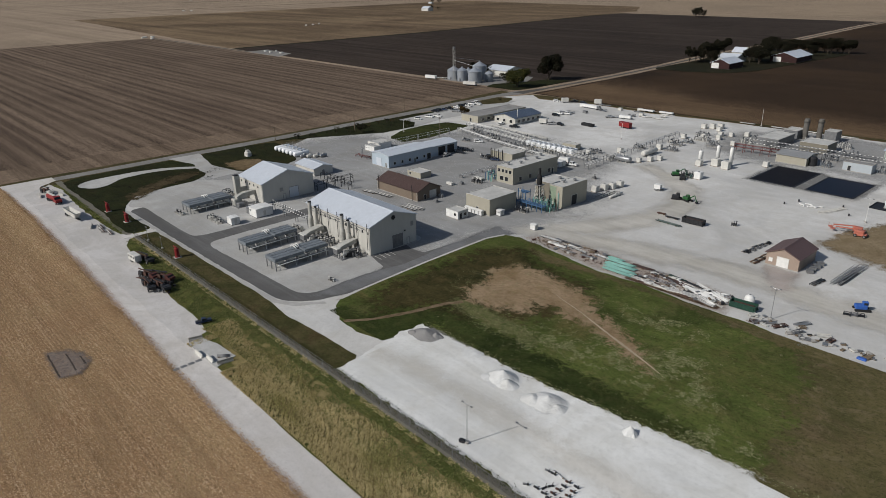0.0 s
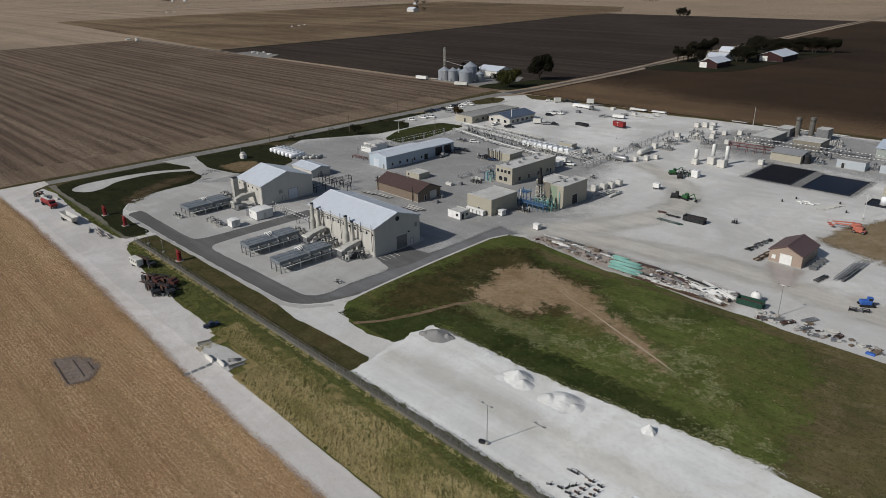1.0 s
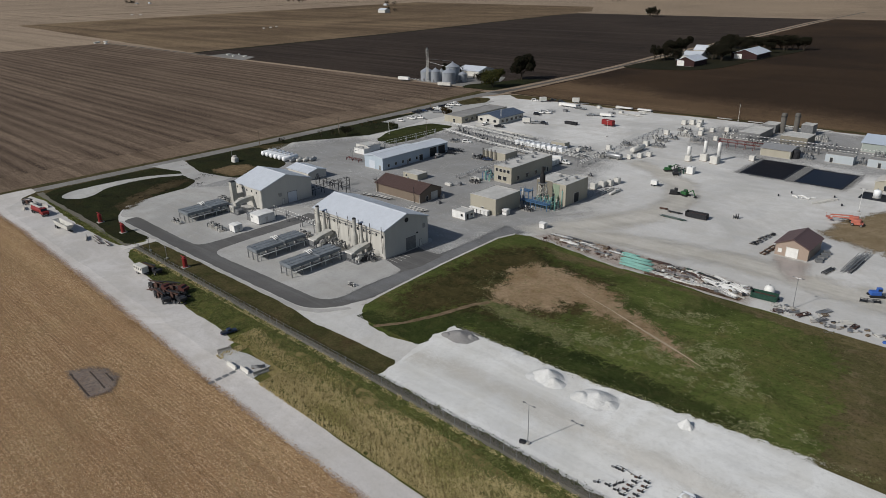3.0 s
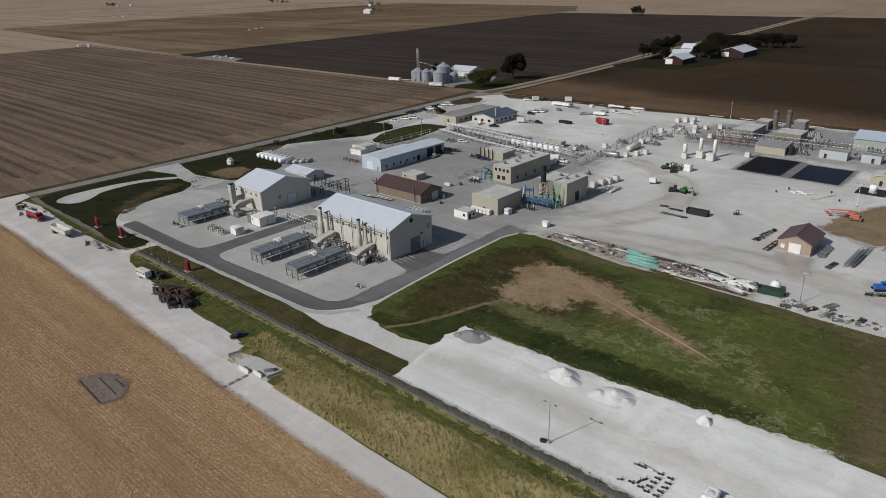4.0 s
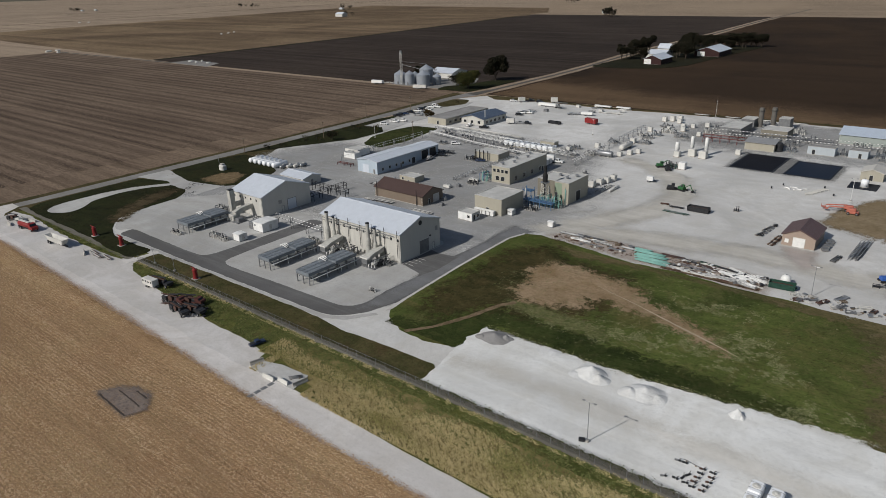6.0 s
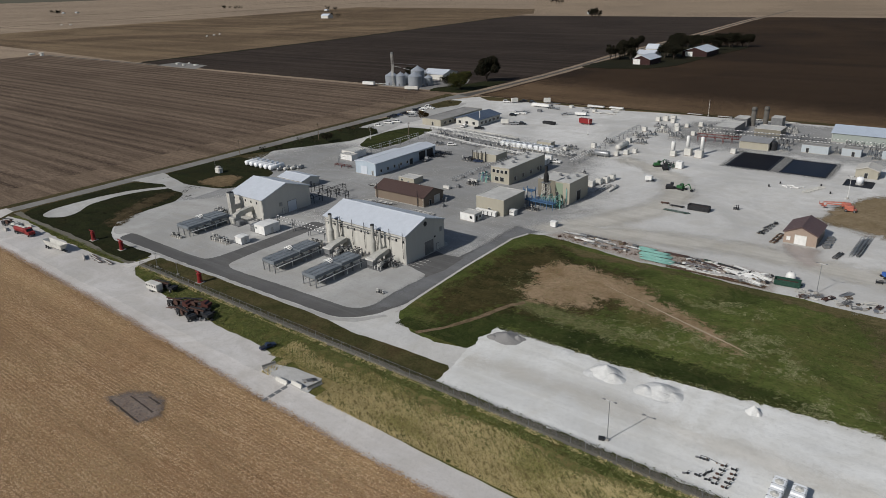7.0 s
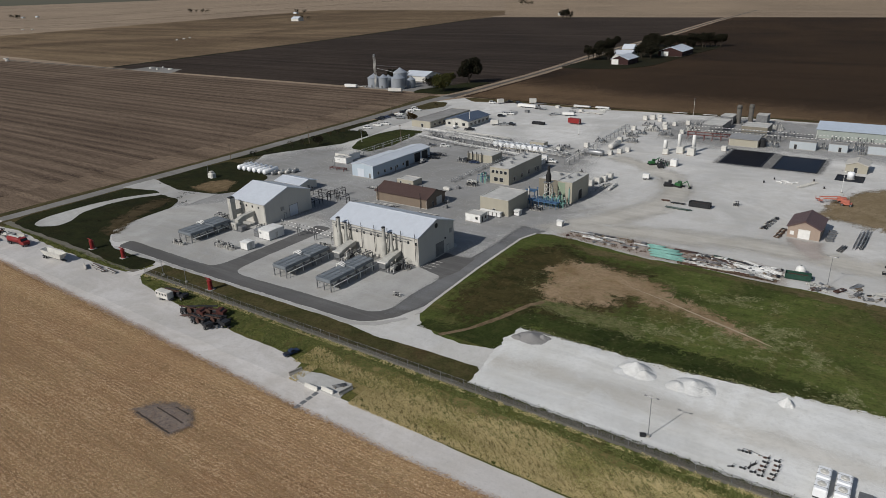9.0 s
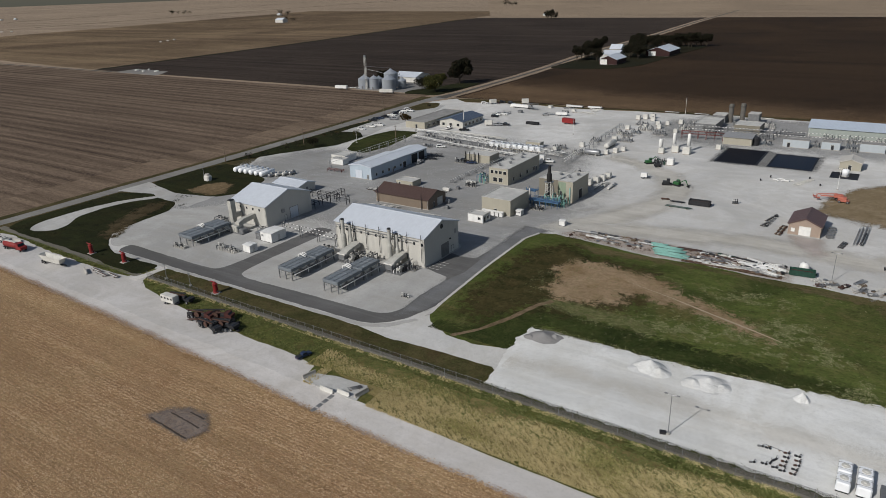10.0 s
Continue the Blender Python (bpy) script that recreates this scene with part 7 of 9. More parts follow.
box_trailer(-98.5, 247.6, 13.4, 2.3, 1.6, M_WHITE, "long white semi-trailer parked at the yard's edge", -4)
box_trailer(-62.8, 233.8, 7.0, 2.2, 1.5, M_WHITE, "white equipment trailer in the yard", 12)
box_trailer(-48.8, 212.4, 7.4, 2.5, 2.6, M_RED, "red box trailer standing in the yard", -8)
box_trailer(-66.0, 261.4, 10.0, 2.0, 0.7, M_WHITE, "low white trailer along the far edge", 2)
box_trailer(-53.0, 262.6, 9.0, 2.0, 0.7, M_WHITE, "low white trailer along the far edge", 2)
box_trailer(-102.6, 262.6, 4.6, 2.4, 2.6, M_OFFWHITE, "pale box van body at the yard's edge", 30)
box_trailer(-88.8, 190.2, 4.6, 2.4, 2.4, M_OFFWHITE, "white service trailer behind a truck", 22)
box_trailer(-122.4, 253.4, 4.4, 2.2, 2.4, M_OFFWHITE, "small pale trailer by the gate", 50)
box_trailer(-25.6, 128.6, 4.6, 2.3, 2.3, M_WHITE, "white trailer beside the pipe rack", 14)
box_trailer(-271.0, 266.4, 11.0, 2.4, 2.2, M_WHITE, "white semi-trailer parked beside the grain bins", 8, 0, "box_trailer", 1.1, 0.04)
box_trailer(-222.2, 263.2, 11.0, 2.4, 2.2, M_OFFWHITE, "white grain trailer parked below the bins", 17, 0, "box_trailer", 1.1, 0.04)
box_trailer(25.6, 122.4, 2.6, 2.0, 1.7, M_WHITE, "white generator trailer with a long drawbar", 6)
box_trailer(-47.6, -54.4, 5.0, 2.1, 1.9, M_OFFWHITE, "faded white camper trailer with small windows", 4, 4)


def tank_trailer(x, y, ln, w, h, rz):
    """A boxy white plastic tank on a low trailer, with two round lids on its ribbed top."""
    t = thing("tank_trailer", "white boxy tank trailer with round lids parked on the pad", "trailer", (x, y, 0.09), "trailers", rz)
    part("chassis", G().box(-ln / 2, -w / 2 + 0.1, 0.3, ln / 2 + 0.9, w / 2 - 0.1, 0.5), M_DARK, t)
    for k in (-1, 1):
        b = part("tank_body", G().soft(k * ln / 4 - ln / 4 + 0.05, -w / 2, 0.5, k * ln / 4 + ln / 4 - 0.05, w / 2, 0.5 + h, 0.2), M_PLASTIC, t, "white plastic tank")
        part("lid", G().lathe((k * ln / 4, 0, 0.48 + h), [(0.7, 0), (0.66, 0.1), (0.25, 0.16), (0.25, 0.28), (0.05, 0.3)], 16), M_OFFWHITE, b)
        for j in (-0.35, 0.35):
            part("strap", G().box(k * ln / 4 + j * ln / 3 - 0.04, -w / 2 - 0.015, 0.55, k * ln / 4 + j * ln / 3 + 0.04, w / 2 + 0.015, 0.52 + h), M_GALV, b)
    for s in (-1, 1):
        for k in (-0.2, -0.06):
            wheel(t, ln * k, s * (w / 2 - 0.1), 0.36, 0.24)


tank_trailer(113.5, -39.7, 6.8, 2.1, 1.6, 91)
tank_trailer(116.5, -39.6, 6.4, 2.2, 1.6, 91)
box_trailer(119.8, -41.6, 5.0, 2.0, 1.0, M_STEEL, "grey open trailer frame beside white trailers", 92, 0, "box_trailer", 0.45)


def tank_truck(x, y, rz):
    t = thing("tank_truck", "red tank truck with a pale deck parked on the shoulder", "truck", (x, y, 0.15), "old vehicles", rz)
    part("tank", G().lathe((-1.4, 0, 1.75), [(0.3, -3.6), (1.0, -3.4), (1.1, -3.1), (1.1, 3.1), (1.0, 3.4), (0.3, 3.6)], 16, "x"), M_RED, t, "red tank", True)
    part("deck", G().box(-4.6, -0.45, 2.78, 1.8, 0.45, 2.95), M_OFFWHITE, t, "pale walkway on the tank")
    part("chassis", G().box(-5.2, -0.9, 0.6, 4.6, 0.9, 0.85), M_DARK, t)
    c = part("cab", G().prism([(2.5, 0.8), (5.4, 0.8), (5.4, 1.7), (4.3, 1.9), (4.0, 2.8), (2.5, 2.9)], -1.15, 1.15, "y"), M_RED, t)
    part("windscreen", G().prism([(4.06, 2.0), (4.36, 1.95), (4.1, 2.7)], -1.0, 1.0, "y"), M_PANE, c)
    for s in (-1, 1):
        for k in (-4.0, -2.8, 4.3):
            wheel(t, k, s * 0.98, 0.5, 0.35)


def dump_trailer(x, y, rz):
    t = thing("dump_trailer", "long white hopper trailer standing on the gravel shoulder", "trailer", (x, y, 0.15), "old vehicles", rz)
    g = G()
    for s in (-1, 1):
        g.add([(-5.8, s * 1.25, 2.9), (5.8, s * 1.25, 2.9), (4.4, s * 0.75, 0.9), (-4.4, s * 0.75, 0.9), (-5.7, s * 1.15, 2.9), (5.7, s * 1.15, 2.9), (4.4, s * 0.65, 0.95), (-4.4, s * 0.65, 0.95)],
              [(0, 1, 2, 3), (4, 5, 6, 7), (0, 1, 5, 4), (2, 3, 7, 6), (1, 2, 6, 5), (0, 3, 7, 4)])
    part("hopper_side", g, M_OFFWHITE, t)
    for k in (-1, 1):
        part("hopper_end", G().add([(k * 5.8, -1.25, 2.9), (k * 5.8, 1.25, 2.9), (k * 4.4, 0.75, 0.9), (k * 4.4, -0.75, 0.9), (k * 5.7, -1.2, 2.9), (k * 5.7, 1.2, 2.9), (k * 4.3, 0.7, 0.95), (k * 4.3, -0.7, 0.95)],
                                   [(0, 1, 2, 3), (4, 5, 6, 7), (0, 1, 5, 4), (2, 3, 7, 6), (1, 2, 6, 5), (0, 3, 7, 4)]), M_OFFWHITE, t)
    part("hopper_floor", G().box(-4.4, -0.7, 0.9, 4.4, 0.7, 1.0), M_OFFWHITE, t)
    part("chassis", G().box(-5.6, -0.4, 0.55, 6.4, 0.4, 0.8), M_DARK, t)
    for s in (-1, 1):
        for k in (-4.6, -3.4):
            wheel(t, k, s * 0.95, 0.5, 0.35)


tank_truck(-132.0, -55.2, 6)
dump_trailer(-106.2, -55.6, 4)


def old_rig(x, y, rz, mat, label, tall=2.4, seed=1):
    """A derelict work truck: frame, cab, winch drum, folded mast."""
    rr = random.Random(seed)
    t = thing("derelict_truck", label, "truck", (x, y, 0.15), "old vehicles", rz)
    part("chassis", G().box(-4.0, -0.5, 0.6, 4.0, 0.5, 0.95), mat, t)
    part("cab", G().prism([(2.2, 0.9), (4.2, 0.9), (4.2, 1.6), (3.6, 1.7), (3.3, tall), (2.2, tall)], -1.05, 1.05, "y"), mat, t)
    part("window", G().prism([(3.36, 1.75), (3.62, 1.75), (3.38, tall - 0.15)], -0.9, 0.9, "y"), M_PANE, t)
    part("drum", G().lathe((-0.4, 0, 1.4), [(0.8, -0.9), (0.8, -0.75), (0.45, -0.7), (0.45, 0.7), (0.8, 0.75), (0.8, 0.9)], 12, "y"), M_RUST, t)
    part("mast", G().beam((-4.2, 0.3, 1.3 + rr.random()), (2.0, 0.3, 2.1 + rr.random() * 0.6), 0.3), M_DARK, t)
    part("mast", G().beam((-4.2, -0.3, 1.3 + rr.random()), (2.0, -0.3, 2.1), 0.22), M_RUST, t)
    part("toolbox", G().soft(-3.4, -1.1, 0.95, -1.6, -0.4, 1.7, 0.08), M_DARK, t)
    part("engine", G().soft(0.8, -0.6, 0.95, 2.0, 0.6, 1.8, 0.12), M_DARK, t)
    for s in (-1, 1):
        for k in (-3.1, -1.9, 3.1):
            wheel(t, k, s * 0.95, 0.48, 0.32)


old_rig(-32.6, -56.0, 12, M_WRECK, "rusty derelict work truck with a folded mast", 2.1, 1)
old_rig(-28.0, -53.8, 22, M_WRECK, "rust-red derelict work truck with a winch", 2.2, 2)
old_rig(-22.6, -56.2, 4, M_DARK, "blackened derelict truck beside other wrecks", 1.7, 3)
old_rig(-25.6, -58.6, -6, M_DARK, "black derelict truck chassis with scrap", 1.5, 4)
old_rig(-46.0, -52.0, 6, M_DARK, "dark flat trailer behind the camper", 1.4, 5)
old_rig(-147.0, -54.0, 12, M_OFFWHITE, "pale flatbed with loose parts at the corner", 1.6, 6)
utv = make_car(M_CARBLUE, "dark blue utility truck parked by the ditch", "pickup_truck")
utv.matrix_basis = pose(5.4, -56.6, 0.2, 0, 0, 78) @ Matrix.Scale(0.68, 4)
utv["group"] = "old vehicles"

# ---------------------------------------------------------------- yard stores
def bar_stack(x, y, ln, w, n, mat, label, rz=0.0, r=0.15, name="pipe_stack", z=0.16):
    """Pipes or beams lying side by side on timbers."""
    s = thing(name, label, "pipe stack", (x, y, z), "yard stores", rz)
    rr = random.Random(int(x * 7 + y))
    for k in ((-0.35, 0.0, 0.35) if ln > 5.5 else (-0.3, 0.3)):
        part("timber", G().box(ln * k - 0.12, -w / 2, -0.04, ln * k + 0.12, w / 2, 0.2), M_WOOD, s)
    for i in range(n):
        yy = -w / 2 + w * (i + 0.5) / n
        dx = rr.uniform(-0.06, 0.06) * ln
        part("pipe", G().tube((-ln / 2 + dx, yy, 0.2 + r), (ln / 2 + dx, yy + rr.uniform(-0.05, 0.05), 0.2 + r), r, n=7), mat[i % len(mat)] if isinstance(mat, list) else mat, s, "", True)
    return s


def crate(x, y, a, b, h, mat, rz=0.0, label="weathered crate on the laydown strip"):
    s = thing("crate", label, "crate", (x, y, 0.12), "yard stores", rz)
    part("box", G().soft(-a / 2, -b / 2, 0.12, a / 2, b / 2, h, 0.05), mat, s)
    for k in ((-0.4, 0.0, 0.4) if a > 1.3 else (-0.34, 0.34)):
        part("skid", G().box(a * k - 0.06, -b / 2, 0.0, a * k + 0.06, b / 2, 0.12), M_WOOD, s)
    part("lid", G().box(-a / 2 - 0.03, -b / 2 - 0.03, h, a / 2 + 0.03, b / 2 + 0.03, h + 0.05), mat, s)
    return s


def steel_frame(x, y, a, b, h, mat, rz=0.0, label="open steel frame standing on the gravel", name="storage_rack"):
    s = thing(name, label, "frame", (x, y, 0.12), "yard stores", rz)
    for i in (-1, 1):
        for j in (-1, 1):
            part("post", G().box(i * a / 2 - 0.06, j * b / 2 - 0.06, 0, i * a / 2 + 0.06, j * b / 2 + 0.06, h), mat, s)
        part("rail", G().beam((i * a / 2, -b / 2, h), (i * a / 2, b / 2, h), 0.12), mat, s)
        part("rail", G().beam((-a / 2, i * b / 2, h), (a / 2, i * b / 2, h), 0.12), mat, s)
        part("brace", G().beam((-a / 2, i * b / 2, 0.1), (a / 2, i * b / 2, h), 0.08), mat, s)
    part("tray", G().box(-a / 2, -b / 2, h * 0.35, a / 2, b / 2, h * 0.35 + 0.06), mat, s)
    return s


TEAL_ROWS = [(54.6, 51.0, 5.0, 1.5, 3), (57.4, 49.6, 8.8, 1.7, 4), (58.4, 47.4, 9.6, 1.8, 4), (59.6, 45.2, 10.4, 1.9, 4), (60.6, 43.2, 9.6, 1.6, 3)]
for x, y, ln, w, n in TEAL_ROWS:
    bar_stack(x, y, ln, w, n, M_TEAL, "teal coated pipes stacked on timbers", R.uniform(-6, 5), 0.15)
bar_stack(63.6, 51.2, 7.0, 1.4, 5, [M_RUST, M_DARK], "dark rusty pipes stacked on timbers", 3, 0.12)
PILES = [(68.5, 43.4, 9, 1.6, 6, [M_GALV, M_OFFWHITE]), (71.5, 46.6, 8, 1.4, 5, [M_GALV, M_RUST]), (74.0, 43.0, 9, 1.6, 6, M_OFFWHITE), (76.0, 48.8, 10, 1.8, 6, [M_RUST, M_DARK]), (79.5, 43.6, 9, 1.6, 6, [M_OFFWHITE, M_GALV]),
         (83.0, 47.0, 10, 1.4, 5, M_WHITE), (84.5, 44.6, 9, 1.8, 6, [M_OFFWHITE, M_STEEL]), (87.6, 48.4, 7, 1.2, 5, M_WHITE), (87.0, 42.8, 6, 1.4, 5, [M_STEEL, M_OFFWHITE]), (69.6, 50.4, 6, 1.0, 4, M_DARK), (74.6, 51.6, 6, 1.2, 4, [M_DKGREEN, M_DARK]), (81.0, 50.6, 7, 1.0, 4, M_DARK),
         (30.0, 50.6, 8, 1.4, 5, [M_GALV, M_OFFWHITE]), (34.8, 47.6, 7, 1.2, 5, [M_WHITE, M_OFFWHITE]), (37.4, 51.6, 7, 1.2, 4, [M_DARK, M_STEEL]), (42.0, 49.0, 6, 1.2, 4, [M_STEEL, M_OFFWHITE]), (47.6, 46.6, 5, 1.0, 4, M_STEEL), (50.4, 49.6, 5, 1.0, 4, [M_GALV, M_WHITE])]
for x, y, ln, w, n, mat in PILES:
    bar_stack(x, y, ln, w, n, mat, "loose pipes and beams lying on timbers", R.uniform(-14, 6), R.uniform(0.08, 0.15))
for x, y, ln, w, n, rz in ((84.6, 50.2, 9.5, 1.5, 5, -24), (88.0, 48.6, 7.0, 1.0, 4, -27), (87.0, 44.2, 5.6, 1.4, 5, -28), (83.6, 46.2, 6.4, 1.2, 4, -22)):
    bar_stack(x, y, ln, w, n, [M_WHITE, M_OFFWHITE, M_WHITE], "long white beams lying aslant on timbers", rz, 0.13)
for x, y, a, b, mat, rz in ((109.4, 48.8, 4.2, 1.4, M_GALV, 66), (106.0, 44.0, 3.6, 1.2, M_RUST, 62), (100.6, 41.9, 2.2, 1.4, M_RUST, 20), (103.6, 44.0, 2.0, 1.2, M_STEEL, 30)):
    steel_frame(x, y, a, b, 0.4, mat, rz, "low weathered rack lying beside the lamp pole")
for i in range(58):
    x = R.uniform(66, 91)
    bar_stack(x, 42.0 + R.uniform(0, 9.4), R.uniform(1.8, 5.0), R.uniform(0.4, 1.0), R.choice([2, 3, 3]), R.choice([M_OFFWHITE, M_GALV, M_WHITE, M_STEEL, M_WHITE, M_RUST, M_DARK]), "loose pipe lengths among the yard stores", R.uniform(-34, 18), R.uniform(0.05, 0.11))
for i in range(14):
    bar_stack(R.uniform(26, 51), R.uniform(46.0, 53.0), R.uniform(2.0, 5.0), R.uniform(0.4, 1.0), R.choice([2, 3]), R.choice([M_OFFWHITE, M_GALV, M_WHITE, M_STEEL, M_WOOD]), "loose timber and pipe beside the lawn", R.uniform(-40, 40), R.uniform(0.05, 0.1))
for i in range(44):
    crate(R.uniform(65, 91), 42.4 + R.uniform(0, 9.0), R.uniform(0.4, 1.3), R.uniform(0.4, 0.8), R.uniform(0.25, 0.7), R.choice([M_WOOD, M_STEEL, M_OFFWHITE, M_DARK, M_WHITE, M_WHITE]), R.uniform(0, 180), "weathered crate among the yard stores")
for i in range(24):
    crate(R.uniform(99, 130), 41.5 + R.uniform(0, 5.4), R.uniform(0.6, 1.6), R.uniform(0.5, 1.0), R.uniform(0.15, 0.4), R.choice([M_WOOD, M_GALV, M_STEEL, M_OFFWHITE, M_CONC]), R.uniform(0, 180))
for i in range(16):
    crate(R.uniform(26, 52), 44.6 + R.uniform(0, 7.6), R.uniform(0.6, 1.8), R.uniform(0.5, 1.1), R.uniform(0.2, 0.6), R.choice([M_WOOD, M_RUST, M_STEEL, M_OFFWHITE]), R.uniform(0, 180))
for i in range(34):
    crate(98.5 + i * 0.85 + R.uniform(-0.5, 0.5), 41.2 + R.uniform(0, 4.0) + (2.6 if i % 5 == 0 else 0), R.uniform(0.5, 1.1), R.uniform(0.4, 0.8), R.uniform(0.15, 0.45), R.choice([M_DARK, M_GALV, M_STEEL, M_WOOD, M_OFFWHITE, M_CONC]), R.uniform(0, 180), "small weathered part on a pallet beside the lawn")
single("tarpaulin", G().soft(123.8, 41.2, 0.1, 125.8, 42.4, 0.5, 0.2), M_BLUE, "blue tarpaulin thrown over stored parts", "tarpaulin", "yard stores")
for i in range(8):
    steel_frame(R.uniform(99, 128), R.uniform(41.6, 47.4), R.uniform(1.4, 2.8), R.uniform(0.9, 1.5), R.uniform(0.35, 0.8), R.choice([M_OFFWHITE, M_STEEL, M_WOOD, M_RUST]), R.uniform(0, 90), "low weathered rack standing on the gravel")


for i in range(26):
    crate(R.uniform(-36, -18), R.uniform(-58.8, -52.4), R.uniform(0.4, 1.1), R.uniform(0.3, 0.7), R.uniform(0.3, 0.8), R.choice([M_DARK, M_RUST, M_STEEL, M_BLACK, M_OFFWHITE]), R.uniform(0, 180), "small scrap box among the wrecks")
for i in range(8):
    steel_frame(R.uniform(-34, -19), R.uniform(-58.5, -52.4), R.uniform(1.2, 2.6), R.uniform(0.6, 1.2), R.uniform(0.5, 1.3), R.choice([M_DARK, M_DARK, M_RUST, M_BLACK]), R.uniform(0, 90), "dark scrap frame among the wrecks")
for i in range(8):
    bar_stack(R.uniform(-34, -20), R.uniform(-58, -53), R.uniform(2, 5), 1.0, 4, [M_RUST, M_DARK], "rusty scrap lengths among the wrecks", R.uniform(-60, 60), 0.1, z=0.16)


def roll_off(x, y, ln, w, h, mat, label, rz=0.0):
    """An open-topped steel waste container with ribs."""
    t = thing("roll_off_container", label, "container", (x, y, 0.12), "waste containers", rz)
    for s in (-1, 1):
        part("side", G().box(-ln / 2, s * w / 2 - 0.06, 0.2, ln / 2, s * w / 2 + 0.06, h), mat, t)
        part("end", G().box(s * ln / 2 - 0.06, -w / 2 + 0.07, 0.2, s * ln / 2 + 0.06, w / 2 - 0.07, h), mat, t)
        for k in range(8):
            x0 = -ln / 2 + ln * (k + 0.5) / 8
            part("rib", G().box(x0 - 0.06, s * (w / 2 + 0.13) - 0.07, 0.2, x0 + 0.06, s * (w / 2 + 0.13) + 0.07, h), mat, t)
        part("runner", G().box(-ln / 2, s * 0.6 - 0.1, 0, ln / 2, s * 0.6 + 0.1, 0.2), M_DARK, t)
    part("floor", G().box(-ln / 2 + 0.07, -w / 2 + 0.07, 0.21, ln / 2 - 0.07, w / 2 - 0.07, 0.3), M_DARK, t)
    part("rubbish", G().soft(-ln / 2 + 0.3, -w / 2 + 0.2, 0.3, ln / 2 - 0.4, w / 2 - 0.2, h * 0.72, 0.3), M_RUST, t, "dark scrap heaped inside")
    part("hook", G().box(ln / 2 + 0.06, -0.2, 0.6, ln / 2 + 0.5, 0.2, 1.0), mat, t)


roll_off(95.4, 47.2, 6.4, 2.4, 1.7, M_DKGREEN, "dark green roll-off waste container on gravel", 6)
roll_off(54.8, 96.6, 7.4, 2.5, 1.9, M_DARK, "black roll-off container standing in the yard", 2)
dome = placed("dome_tank", "white dome-topped plastic tank behind the container", "tank", (95.4, 50.4, 0.1))
part("shell", G().lathe((95.4, 50.4, 0.1), [(1.3, 0), (1.35, 1.4), (1.15, 2.2), (0.6, 2.7), (0.1, 2.8)], 18), M_WHITE, dome, "", True)
part("lid", G().lathe((95.4, 50.4, 2.85), [(0.25, 0), (0.25, 0.12)], 10), M_STEEL, dome)
bar_stack(47.0, 96.4, 5.0, 1.2, 4, M_DARK, "dark pipes lying in the yard", 0, 0.12)
bar_stack(49.0, 90.6, 9.0, 1.6, 5, [M_DKGREEN, M_STEEL], "green and grey pipes lying in the yard", -2, 0.1)
bar_stack(42.0, 97.8, 3.0, 1.4, 4, M_RUST, "short rusty pipes lying in the yard", 10, 0.12)
for k in range(5):
    bar_stack(78.4 + 0.4 * k + R.uniform(-0.5, 0.5), 84.6 + 2.9 * k, 2.6, 1.2, 3, [M_DARK, M_STEEL, M_OFFWHITE], "short dark steel lengths lying west of the shed", 82 + R.uniform(-14, 14), 0.12)
    steel_frame(79.6 + 0.3 * k, 84.4 + 2.9 * k, 1.6, 0.8, 0.5, R.choice([M_DARK, M_STEEL]), R.uniform(70, 100), "low dark steel stand west of the shed")
for k in range(3):
    bar_stack(84.3 + 0.2 * k, 78.4 + 3.4 * k, 2.9, 1.8, 5, [M_RUST, M_WOOD, M_CONC], "rusty racks leaning by the shed wall", 80, 0.16)
for k in range(4):
    crate(98.4, 82.0 + 2.6 * k, 1.8, 1.5, 1.0, R.choice([M_STEEL, M_GALV, M_DARK]), R.uniform(0, 40), "grey crate stored beside the shed")


def truss(x, y, ln, rz):
    t = thing("steel_truss", "grey lattice steel truss lying on the gravel", "truss", (x, y, 0.12), "trusses", rz)
    for s in (-1, 1):
        for z in (0.1, 0.85):
            part("chord", G().beam((-ln / 2, s * 0.38, z), (ln / 2, s * 0.38, z), 0.12), M_GALV, t)
        n = 9
        for i in range(n):
            a, b = -ln / 2 + ln * i / n, -ln / 2 + ln * (i + 1) / n
            part("web", G().beam((a, s * 0.38, 0.1 if i % 2 else 0.85), (b, s * 0.38, 0.85 if i % 2 else 0.1), 0.08), M_GALV, t)
    for i in range(5):
        a = -ln / 2 + ln * i / 4
        part("tie", G().beam((a, -0.38, 0.85), (a, 0.38, 0.85), 0.08), M_GALV, t)


for k in range(3):
    truss(105.9 + 0.95 * k, 86.6 + 1.2 * k, 17.0, 88)
bar_stack(107.6, 84.4, 12.0, 1.0, 5, [M_DARK, M_STEEL], "dark steel lengths between the trusses", 87, 0.13)
bar_stack(102.6, 76.4, 6.0, 1.6, 5, [M_DARK, M_STEEL], "dark steel lengths beside the trusses", 80, 0.12)


